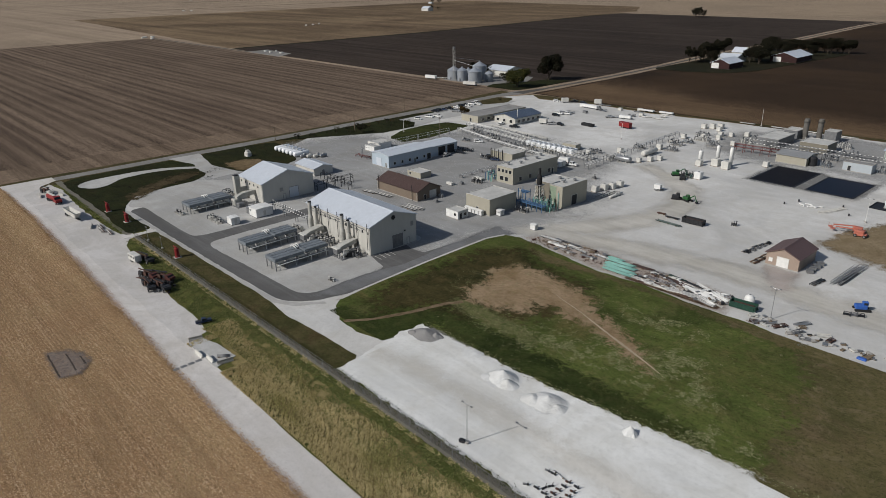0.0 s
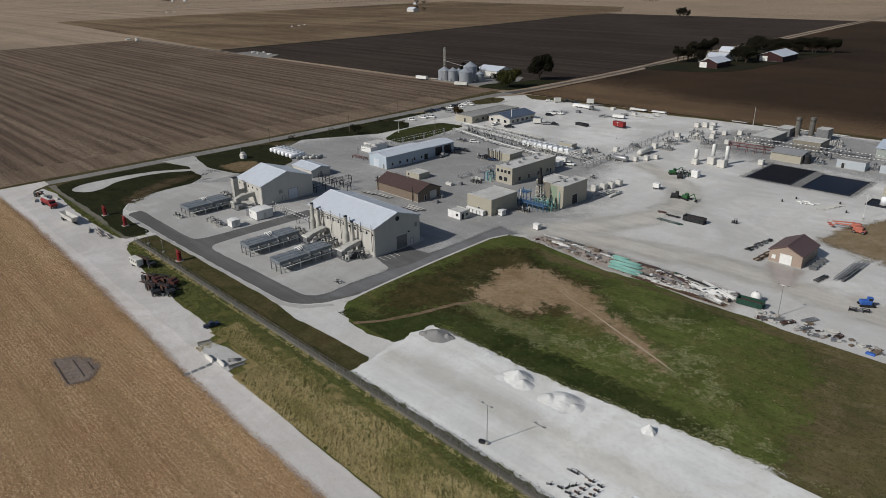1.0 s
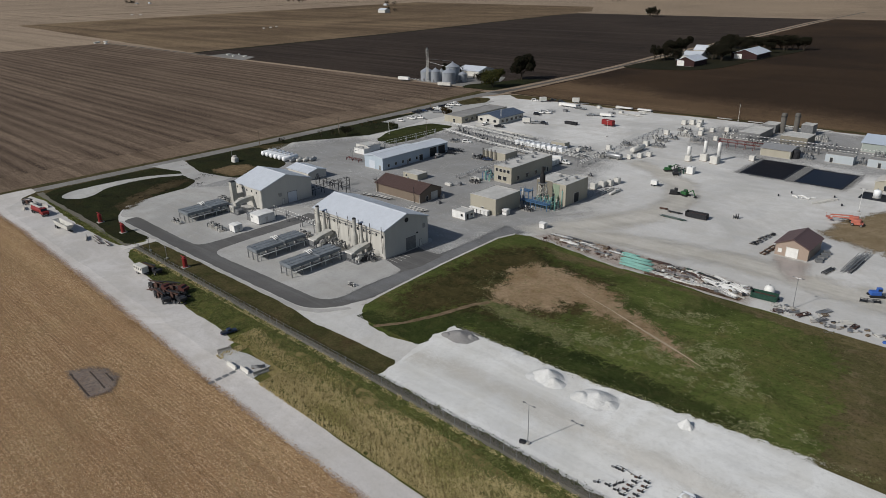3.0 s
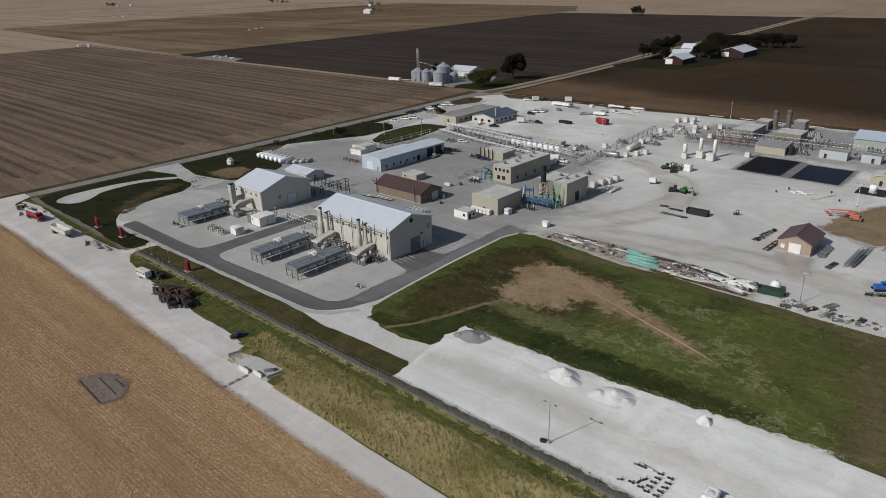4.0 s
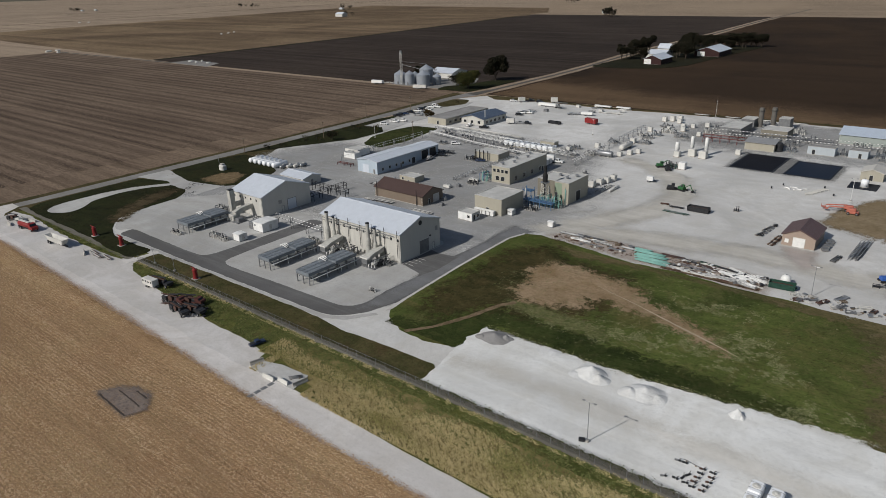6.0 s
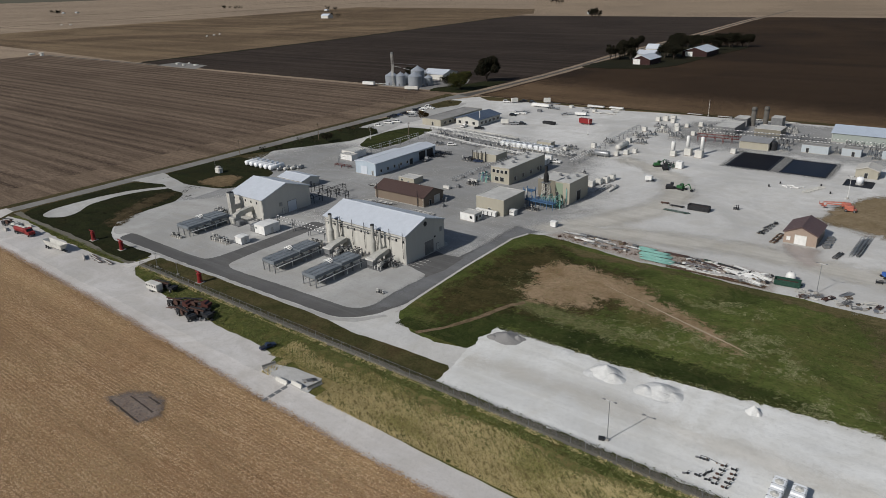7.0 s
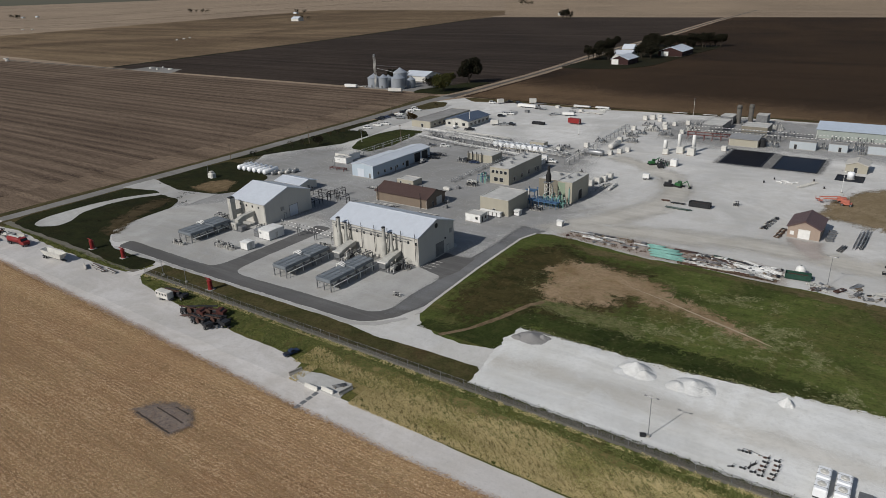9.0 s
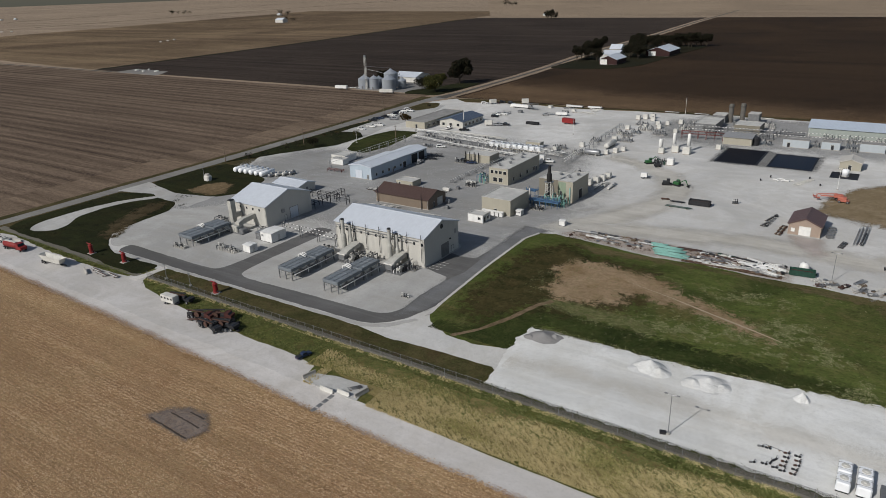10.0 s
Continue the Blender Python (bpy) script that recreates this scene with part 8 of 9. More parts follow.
def machine(x, y, rz, mat, label, name="work_machine", boom=True):
    """A small tracked work machine with a cab and a boom."""
    m = thing(name, label, "machine", (x, y, -0.01), "machines", rz)
    for s in (-1, 1):
        part("track", G().prism([(-1.7, 0.1), (1.7, 0.1), (2.0, 0.4), (1.7, 0.75), (-1.7, 0.75), (-2.0, 0.4)], s * 0.95 - 0.25, s * 0.95 + 0.25, "y"), M_BLACK, m)
    part("body", G().soft(-1.7, -0.9, 0.75, 1.0, 0.9, 1.7, 0.15), mat, m)
    c = part("cab", G().soft(-0.2, -0.75, 1.7, 1.1, 0.3, 2.7, 0.1), mat, m)
    part("window", G().box(0.0, -0.78, 1.9, 0.9, -0.755, 2.5), M_PANE, c)
    if boom:
        part("boom", G().beam((0.8, 0.5, 1.4), (3.2, 0.5, 3.0), 0.28), mat, m)
        part("stick", G().beam((3.2, 0.5, 3.0), (4.4, 0.5, 1.0), 0.22), mat, m)
        part("bucket", G().prism([(4.0, 0.4), (4.8, 0.3), (5.0, 1.0), (4.4, 1.1)], 0.1, 0.9, "y"), M_DARK, m)


machine(116.6, 67.4, 34, M_BLUE, "blue compact machine parked on the gravel", "work_machine", False)
for k in range(3):
    steel_frame(115.0 + 1.3 * k, 62.0 + 0.7 * k, 1.6, 1.0, 0.7, M_DARK if k != 1 else M_STEEL, R.uniform(0, 60), "dark machine attachment standing on the gravel")
machine(36.6, 117.4, 20, M_DARK, "dark compact machine parked in the yard", "work_machine", False)
machine(40.6, 118.0, -20, M_GREEN, "green tractor-like machine in the yard", "work_machine")
machine(19.8, 146.4, 40, M_GREEN, "green machine at the well rig", "work_machine")
machine(24.6, 143.2, 120, M_DARK, "dark machine at the well rig", "work_machine")
machine(-90.4, 247.0, 15, M_STEEL, "grey machine at the yard's far edge", "work_machine", False)
cube_tank(28.8, 148.4, 3.0, M_WHITE, "white cube tank at the well rig")
manifold(24.6, 148.2, 5.0, 4.0, 7, 2.6, M_DKGREEN, "green and black well equipment", 70, M_DARK)
manifold(-1.4, 118.0, 2.0, 2.0, 3, 1.4, M_STEEL, "small wellhead in the yard", 71)
manifold(65.4, 104.4, 2.0, 1.2, 3, 1.4, M_DARK, "small wellhead with a post in the yard", 72)


def lift_truck(x, y, rz):
    t = thing("boom_lift", "orange telescopic boom lift with the boom lowered", "boom lift", (x, y, 0.12), "machines", rz)
    part("chassis", G().soft(-1.8, -1.1, 0.5, 1.8, 1.1, 1.1, 0.1), M_ORANGE, t)
    part("turret", G().soft(-1.9, -0.9, 1.1, 1.0, 0.9, 2.1, 0.2), M_ORANGE, t)
    part("boom", G().beam((-1.0, 0, 2.2), (-7.4, 0.2, 1.7), 0.34), M_ORANGE, t, "orange telescopic boom")
    b = part("basket", G().box(-8.9, -0.8, 0.9, -7.5, 0.8, 1.02), M_ORANGE, t)
    for i in (-8.85, -7.55):
        for j in (-0.75, 0.75):
            part("basket_post", G().box(i - 0.04, j - 0.04, 1.0, i + 0.04, j + 0.04, 2.0), M_ORANGE, b)
    for s in (-1, 1):
        for k in (-1.3, 1.3):
            wheel(t, k, s * 1.15, 0.5, 0.36)


lift_truck(98.4, 123.0, 4)
lift_truck(97.0, 126.0, 14)
for k in range(4):
    s = thing("pipe_bend", "white curved pipe bend lying on the gravel", "pipe", (72.0 + k * 2.4, 141.0 + 1.8 * (k % 2), 0.4), "pipe bends", 30.0 * k)
    part("bend", G().pipe([(1.8 * math.cos(a * 0.26), 1.8 * math.sin(a * 0.26), 0.0) for a in range(8)], 0.28, 8), M_WHITE, s, "", True)
for k in range(5):
    steel_frame(81.0 + 0.9 * k, 139.0 + 2.2 * k, 2.4, 0.9, 0.5, M_OFFWHITE, 20, "low white pipe rack lying on the gravel")
for x, y in ((70.2, 146.0), (88.8, 141.6), (84.0, 150.4), (67.6, 139.4)):
    crate(x, y, 0.5, 0.5, 0.8, M_DARK, 20, "small dark box standing in the yard")
tarp = placed("liner_pad", "black containment liner with a low rim beside the hut", "containment", (95.4, 160.6, 0.1))
part("sheet", G().soft(90.6, 156.4, 0.06, 100.2, 165.2, 0.16, 0.05), M_LINER, tarp)
rim = G()
for a in ((90.4, 156.2, 100.4, 156.6), (90.4, 165.0, 100.4, 165.4), (90.4, 156.6, 90.8, 165.0), (100.0, 156.6, 100.4, 165.0)):
    rim.soft(a[0], a[1], 0.06, a[2], a[3], 0.4, 0.08)
part("rim", rim, M_LINER, tarp)
for i in range(16):
    x, y = R.uniform(-110, -40), R.uniform(222, 262)
    if i % 3 == 0:
        bar_stack(x, y, R.uniform(5, 10), 1.6, 5, R.choice([M_OFFWHITE, M_GALV, M_STEEL]), "pipes stacked at the far side of the yard", R.uniform(-20, 20), 0.16)
    elif i % 3 == 1:
        steel_frame(x, y, R.uniform(3, 6), 2.0, 1.2, R.choice([M_OFFWHITE, M_GALV, M_DARK]), R.uniform(-15, 15), "steel skid frame at the far side of the yard")
    else:
        crate(x, y, R.uniform(2, 4), 1.8, 1.5, R.choice([M_DARK, M_OFFWHITE, M_STEEL]), R.uniform(-20, 20), "storage box at the far side of the yard")
for x, y, ln, rz in ((-68.0, 203.0, 5.5, 0), (-64.5, 202.6, 3.0, 4)):
    roll_off(x, y, ln, 2.2, 1.5, M_DARK, "dark container frame standing in the yard", rz)
for i in range(4):
    bar_stack(-6 + i * 17.5, 268.6 + 0.3 * i, 8.0, 1.4, 4, [M_OFFWHITE, M_STEEL], "pale pipes along the yard's far edge", R.uniform(-4, 4), 0.16)
for x, y, ln, rz in ((-47.0, 41.4, 9.0, 4), (-26.4, 40.2, 9.0, 2), (-27.0, 38.2, 8.0, 2), (-53.6, 40.0, 6.0, 10), (-62.0, 60.0, 6.0, 5), (-66.8, 56.6, 5.0, 0)):
    bar_stack(x, y, ln, 2.2, 6, [M_DARK, M_STEEL, M_OFFWHITE], "mixed steel lengths laid out on the gravel", rz, 0.12)
for i in range(8):
    steel_frame(-81.0 + (i % 4) * 2.8, 108.0 + 3.2 * (i // 4) + i * 0.6, 2.4, 1.8, 1.4, M_DARK, R.uniform(0, 40), "dark steel frame beside the open bays")
# pumps and frames laid out on the white pad
def pump_skid(x, y, rz, mat):
    """A small pump and motor on two rails with a bent discharge pipe."""
    p = thing("pump_skid", "small rusty pump on a steel skid laid out on the pad", "pump", (x, y, 0.1), "pumps on the pad", rz)
    p.matrix_basis = p.matrix_basis @ Matrix.Scale(0.8, 4)
    for k in (-0.3, 0.3):
        part("rail", G().box(-0.75, k - 0.05, 0, 0.75, k + 0.05, 0.12), M_STEEL, p)
    part("motor", G().lathe((-0.4, 0, 0.36), [(0.12, -0.35), (0.24, -0.3), (0.24, 0.3), (0.1, 0.4)], 10, "x"), mat, p)
    part("casing", G().lathe((0.35, 0, 0.36), [(0.26, -0.14), (0.3, 0.0), (0.26, 0.14)], 12, "y"), M_DARK, p)
    part("discharge_pipe", G().pipe([(0.35, 0, 0.5), (0.35, 0, 0.95), (0.7, 0.2, 0.95)], 0.07, 6), mat, p)


for i in range(10):
    pump_skid(104.5 + (i % 2) * 1.9 + R.uniform(-0.15, 0.15), -42.3 + (i // 2) * 1.35, R.uniform(-14, 14), M_RUST if i % 3 else M_DARK)
for x, y, rz in ((100.3, -37.2, 10), (101.5, -37.1, 5), (99.9, -42.5, 30), (101.7, -41.9, 0), (103.1, -39.8, 60), (103.4, -42.0, 15), (102.6, -40.9, 80)):
    pump_skid(x, y, rz, M_DARK if x > 101 else M_STEEL)
bar_stack(102.4, -36.6, 3.0, 0.3, 1, M_STEEL, "single pole lying on the pad", -10, 0.06)
crate(84.2, -42.4, 1.1, 0.7, 0.6, M_DARK, 20, "dark toolbox at the foot of the lamp pole")
# low blocks, slabs and a grate at the culvert
for x, y, ln, rz in ((12.3, -61.8, 3.2, 75), (19.8, -64.3, 3.6, 0), (23.7, -63.4, 3.4, -2), (27.0, -61.4, 3.6, 80), (-90.5, -54.0, 4.6, -20), (-143.5, -57.2, 4.5, -8), (-140.8, -50.6, 6.0, 6)):
    b = thing("concrete_barrier", "low weathered concrete barrier beside the road", "barrier", (x, y, 0.12), "barriers", rz)
    part("block", G().prism([(-0.35, 0), (0.35, 0), (0.3, 0.25), (0.14, 0.5), (0.12, 0.95), (-0.12, 0.95), (-0.14, 0.5), (-0.3, 0.25)], -ln / 2, ln / 2, "x"), M_OFFWHITE if 18 < x < 25 else M_CONC, b)
for k in range(4):
    s = thing("steel_plate", "grey steel grate plate laid across the road", "plate", (21.9 + 0.05 * k, -65.4 - 1.75 * k, 0.085), "road plates", 0)
    part("plate", G().soft(-0.5, -0.7, 0, 0.5, 0.7, 0.05, 0.02), M_STEEL, s)
bar_stack(24.4, -60.6, 3.0, 1.4, 3, M_STEEL, "short pipes lying on the culvert pad", 50, 0.1)
for x, y in ((-88.0, -51.6), (-84.0, -52.6), (-80.0, -51.4)):
    bar_stack(x, y, 5.5, 1.4, 4, [M_STEEL, M_OFFWHITE, M_RUST], "grey beams laid out on the shoulder", -4, 0.12)


def stone_heap(x, y, r, h, mat, label, seed):
    """Several tipped loads run together: steep cones with gullies, clods and a slumped skirt."""
    rr = random.Random(seed * 31)
    loads = [(0.0, 0.0, 1.0)] + [(rr.uniform(-0.45, 0.45), rr.uniform(-0.4, 0.4), rr.uniform(0.3, 0.75)) for _ in range(3)]
    n = 60
    g = G()
    top = {}
    for j in range(n + 1):
        for i in range(n + 1):
            u, v = (2 * i / n - 1) * 1.25, (2 * j / n - 1) * 1.25
            w = 0.10 * noise.noise((u * 1.6 + seed * 7, v * 1.6, 0.4)) + 0.025 * noise.noise((u * 6 + seed, v * 6, 2.4))
            z = max(k - 1.55 * (math.hypot(u - a, v - b) + w) for a, b, k in loads)
            z = max(z, 0.20 * (1.0 - math.hypot(u, v) - 2.0 * w))
            f = noise.noise((u * 9 + seed * 3, v * 9, 1.0)) * 0.025 + noise.noise((u * 22, v * 22 + seed, 4.0)) * 0.025
            if z > 0.0:
                top[i, j] = z + f * min(1.0, z * 4)
    at = {}
    for (i, j), z in top.items():
        at[i, j] = len(g.v)
        g.v.append((x + (2 * i / n - 1) * 1.25 * r, y + (2 * j / n - 1) * 1.25 * r * 0.85, 0.10 + max(0.0, z) * h))
    for i, j in top:
        q = [(i, j), (i + 1, j), (i + 1, j + 1), (i, j + 1)]
        if all(p in at for p in q):
            g.f.append(tuple(at[p] for p in q))
    used = sorted({i for q in g.f for i in q})
    back = {i: k for k, i in enumerate(used)}
    g.v, g.f = [g.v[i] for i in used], [tuple(back[i] for i in q) for q in g.f]
    return single("gravel_mound", g, mat, label, "stone heap", "stone heaps")


stone_heap(49.0, -20.4, 6.0, 1.3, M_STONE, "low heap of grey crushed stone on the pad", 1)
stone_heap(51.6, -19.4, 2.8, 1.1, M_STONE, "small dark heap of grey crushed stone", 8)
stone_heap(75.0, -21.0, 6.0, 2.0, M_PILE, "steep heap of white crushed limestone", 2)
stone_heap(72.6, -23.0, 4.2, 0.5, M_PILE, "slumped heap of white limestone", 3)
stone_heap(87.2, -21.2, 6.4, 1.6, M_PILE, "tall rounded heap of white limestone", 4)
stone_heap(104.2, -17.8, 2.5, 1.7, M_PILE, "small pointed heap of white limestone", 6)
stone_heap(64.0, -18.2, 3.6, 0.35, M_PILE, "slumped heap of white limestone", 7)
sg = placed("valve_cabinet", "pale weathered valve cabinet standing in the grass bed", "cabinet", (-143.4, 33.9, 0.12))
part("body", G().soft(-145.0, 32.6, 0.1, -141.8, 35.2, 2.6, 0.5), M_OFFWHITE, sg)
part("cap", G().soft(-144.4, 33.0, 2.6, -142.4, 34.8, 3.2, 0.25), M_CONC, sg)

# ---------------------------------------------------------------- farms and trees
def grain_bin(x, y, r, h, label="corrugated steel grain bin with a conical roof"):
    b = placed("grain_bin", label, "grain bin", (x, y, 0.05), "grain bins")
    prof = []
    n = int(h / 0.8)
    for k in range(n + 1):
        z = h * k / n
        prof += [(r, z), (r + 0.05, z + 0.3)]
    part("wall", G().lathe((x, y, 0.05), prof, 24), M_BIN, b, "", True)
    part("roof", G().lathe((x, y, 0.05), [(r + 0.2, h + 0.2), (0.5, h + r * 0.62), (0.5, h + r * 0.62 + 0.4), (0.1, h + r * 0.62 + 0.6)], 24), M_BIN, b)
    part("door", G().box(x + r * 0.2, y - r - 0.08, 0.1, x + r * 0.2 + 1.0, y - r + 0.6, 2.2), M_STEEL, b)


# Barn red taken darker; the walls' shade is part of the paint.
M_DARKRED = paint("red_boards_shade_toned", (0.038, 0.015, 0.014), 0.8, 0, 0.4, 0.4)
grain_bin(-230.4, 277.0, 5.4, 8.6)
grain_bin(-246.6, 278.6, 4.0, 8.0)
grain_bin(-257.6, 279.6, 5.0, 7.2)
grain_bin(-239.0, 291.0, 5.6, 11.0, "large corrugated steel grain bin behind the others")
grain_bin(-250.0, 289.0, 3.4, 6.4, "small corrugated steel grain bin")
grain_bin(-226.4, 289.0, 3.4, 6.2, "small corrugated steel grain bin")
EX, EY = -249.6, 272.6
leg = placed("grain_elevator", "tall steel grain elevator leg above the bins", "elevator", (EX, EY, 0.05))
for a in (-0.6, 0.6):
    for b in (-0.6, 0.6):
        part("upright", G().box(EX + a - 0.09, EY + b - 0.09, 0.05, EX + a + 0.09, EY + b + 0.09, 25.6), M_OFFWHITE, leg)
for k in range(13):
    part("brace", G().beam((EX - 0.6, EY - 0.6, 2 * k + 0.3), (EX + 0.6, EY - 0.6, 2 * k + 2.1), 0.09), M_OFFWHITE, leg)
part("head", G().soft(EX - 0.8, EY - 0.7, 25.2, EX + 0.8, EY + 0.7, 26.8, 0.2), M_GALV, leg)
part("spout", G().tube((EX, EY, 18.4), (-239.0, 291.0, 15.2), 0.10, n=6), M_GALV, leg, "sloping grain spout")
part("spout", G().tube((EX, EY, 16.4), (-231.0, 277.0, 12.6), 0.10, n=6), M_GALV, leg, "sloping grain spout")
barn = gable_house("white_barn", "long white machine barn with a pale metal roof", "barn", -258.0, -234.0, 318.0, 338.0, 4.6, 7.4, "x", M_OFFWHITE, M_OFFWHITE, M_ROOF_W, 2.5, 0.4, "farm buildings")
wall_panel(barn, "barn_door", "+x", 323.0, 332.0, 0.3, 4.0, -234.0, M_STEEL, M_OFFWHITE, 0.06)
gable_house("farm_shed", "small white farm shed by the bins", "shed", -262.0, -255.0, 292.0, 300.0, 3.0, 4.4, "y", M_OFFWHITE, M_OFFWHITE, M_ROOF_WY, 1.5, 0.3, "farm buildings")
b2 = gable_house("red_barn", "red farm building, toned dark for shade, with a white roof and door", "barn", -136.0, -119.0, 477.0, 503.0, 5.0, 8.4, "y", M_DARKRED, M_DARKRED, M_ROOF_WY, 2.0, 0.4, "farm buildings")
wall_panel(b2, "barn_door", "-y", -135, -128.6, 0.3, 4.8, 477.0, M_WHITE, M_OFFWHITE, 0.06, "white barn door")
gable_house("white_farm_shed", "white-roofed farm shed among trees", "barn", -152.0, -134.0, 520.0, 541.0, 4.6, 7.6, "x", M_OFFWHITE, M_OFFWHITE, M_ROOF_W, 2.0, 0.4, "farm buildings")
b3 = gable_house("white_roof_barn", "red barn, toned dark for shade, with a broad white roof", "barn", -118.0, -94.0, 556.0, 592.0, 5.0, 9.0, "y", M_DARKRED, M_DARKRED, M_ROOF_WY, 2.0, 0.4, "farm buildings")
wall_panel(b3, "barn_door", "-y", -115, -108, 0.3, 4.6, 556.0, M_WHITE, M_OFFWHITE, 0.06, "white barn door")
gable_house("farmhouse", "pale farmhouse among dark trees", "house", -160.0, -148.0, 566.0, 578.0, 5.4, 9.4, "x", M_OFFWHITE, M_OFFWHITE, M_ROOF_W, 2.0, 0.4, "farm buildings")
gable_house("farmhouse", "white farmhouse far across the fields", "house", -1128.0, -1104.0, 1000.0, 1016.0, 6.0, 10.0, "x", M_OFFWHITE, M_OFFWHITE, M_ROOF_W, 2.0, 0.4, "farm buildings")
for x, y in ((-1425, 1285), (-555, 1215), (-2548, 1050), (-2530, 1090)):
    far = gable_house("far_farmhouse", "small pale farmhouse far across the fields", "house", x, x + 13, y, y + 8, 3.0, 5.0, "x", M_OFFWHITE, M_OFFWHITE, M_ROOF_W, 3.0, 0.4, "farm buildings", False)
    far.matrix_basis = Matrix.Translation((0, 0, -0.08)) @ far.matrix_basis


def tree(x, y, h, w, mat, label, seed, group="trees", trunk=0.28, leaves=520, name="tree"):
    """A tapered trunk with limbs and a ragged crown of many leaf clumps."""
    rr = random.Random(seed)
    t = placed(name, label, "tree", (x, y, 0.05), group)
    g = G().tube((x, y, 0), (x + rr.uniform(-0.2, 0.2), y, h * trunk), h * 0.030, h * 0.022, 8)
    tips = []
    for i in range(9):
        a = i * 2.4 + rr.random()
        base = Vector((x, y, h * (trunk * 0.8 + 0.03 * i)))
        tip = Vector((x + math.cos(a) * w * rr.uniform(0.2, 0.42), y + math.sin(a) * w * rr.uniform(0.2, 0.42), h * rr.uniform(0.45, 0.9)))
        g.tube(base, tip, h * 0.012, h * 0.004, 5)
        tips.append(tip)
    part("trunk", g, M_BARK, t, "dark bark trunk and limbs")
    vs, fs = [], []
    lobes = [(p, w * rr.uniform(0.16, 0.28)) for p in tips] + [(Vector((x, y, h * 0.66)), w * 0.34)]
    for i in range(leaves):
        p, r = rr.choice(lobes)
        d = Vector((rr.gauss(0, 1), rr.gauss(0, 1), rr.gauss(0, 1))).normalized() * r * rr.uniform(0.55, 1.08)
        c = p + Vector((d.x, d.y, d.z * 0.85))
        if c.z > h:
            c.z = h - rr.random() * 0.6
        s = h * rr.uniform(0.024, 0.052)
        u = Vector((rr.gauss(0, 1), rr.gauss(0, 1), rr.gauss(0, 1))).normalized()
        v = u.orthogonal().normalized() * s
        q = u.cross(v).normalized() * s
        k = len(vs)
        vs += [tuple(c + v), tuple(c + q * 0.9 + u * s * 0.4), tuple(c - v * 0.9), tuple(c - q - u * s * 0.3), tuple(c + u * s * 0.8)]
        fs += [(k, k + 1, k + 4), (k + 1, k + 2, k + 4), (k + 2, k + 3, k + 4), (k + 3, k, k + 4)]
    gl = G()
    gl.v, gl.f = vs, fs
    o = t.matrix_basis.translation
    me = bpy.data.meshes.new("crown")
    me.from_pydata([(a - o.x, b - o.y, c - o.z) for a, b, c in vs], [], fs)
    ob = new("crown", me)
    me.materials.append(mat)
    ob.parent = t
    return t


tree(-196.0, 327.0, 20.0, 19.0, M_LEAF_DARK, "large dark bare-looking tree at the farm", 1, trunk=0.14, leaves=2600)
tree(-189.0, 281.0, 13.0, 17.0, M_LEAF, "broad dull green tree on the farm lawn", 2, trunk=0.08, leaves=2600)
tree(-209.0, 292.0, 8.0, 13.0, M_LEAF_DARK, "dark bushy tree beside the grain bins", 3, trunk=0.08, leaves=1400)
tree(-263.2, 310.3, 10.0, 11.0, M_LEAF_DARK, "dark tree behind the grain bins", 4, leaves=900)
tree(-254.1, 311.6, 9.0, 10.0, M_LEAF_DARK, "dark tree behind the grain bins", 5, leaves=700)
tree(-136.6, 173.6, 6.8, 6.4, M_LEAF_RUST, "round autumn-brown tree by the office", 6, leaves=900)
tree(-146.0, 103.6, 5.4, 7.0, M_LEAF_DARK, "dark shrubby tree by the parking lot", 7, trunk=0.12, leaves=700)
tree(-140.2, 132.0, 4.2, 4.2, M_LEAF, "small green tree by the parking lot", 8, leaves=400)
tree(-158.0, 70.0, 3.2, 4.0, M_LEAF_DARK, "low dark shrub by the road", 9, trunk=0.1, leaves=350)
tree(-155.0, 78.0, 2.6, 4.6, M_LEAF_DARK, "low dark shrub by the road", 10, trunk=0.1, leaves=350)
tree(-158.0, 228.0, 2.4, 3.2, M_LEAF_DARK, "low dark shrub at the gate", 12, trunk=0.1, leaves=250)
for i in range(16):
    tree(-153.5 + R.uniform(-6.5, 5.5) + i * 0.1, 88 + i * 3.4 + R.uniform(-2, 2), R.uniform(1.4, 3.2), R.uniform(2.2, 4.0), R.choice([M_LEAF_DARK, M_LEAF, M_LEAF_RUST]), "low dark shrub between road and parking", 40 + i, "roadside shrubs", 0.1, 180, "shrub")
for i in range(10):
    tree(-164 - i * 0.8 + R.uniform(-5, 4), 492 + i * 9 + R.uniform(-5, 5), R.uniform(12, 19), R.uniform(8, 12), M_LEAF_DARK, "dark tree around the distant farmstead", 80 + i, "farmstead trees", 0.1, 800)
for i in range(20):
    tree(-160 + i * 3.9 + R.uniform(-2, 2), 640 + i * 1.1 + R.uniform(-8, 8), R.uniform(11.5, 15.5), R.uniform(11, 14), M_LEAF_DARK, "dark tree of the windbreak behind the farm", 120 + i, "windbreak trees", 0.06, 1000)
for x, y, h in ((-150, 505, 12), (-128, 536, 15), (-122, 544, 16), (-131, 552, 15), (-117, 530, 13), (-140, 600, 14), (-126, 612, 13), (-104, 618, 11)):
    tree(x, y, h, h * 0.95, M_LEAF_DARK, "dark tree between the farm buildings", int(x * 3 + y), "farmstead trees", 0.08, 900)
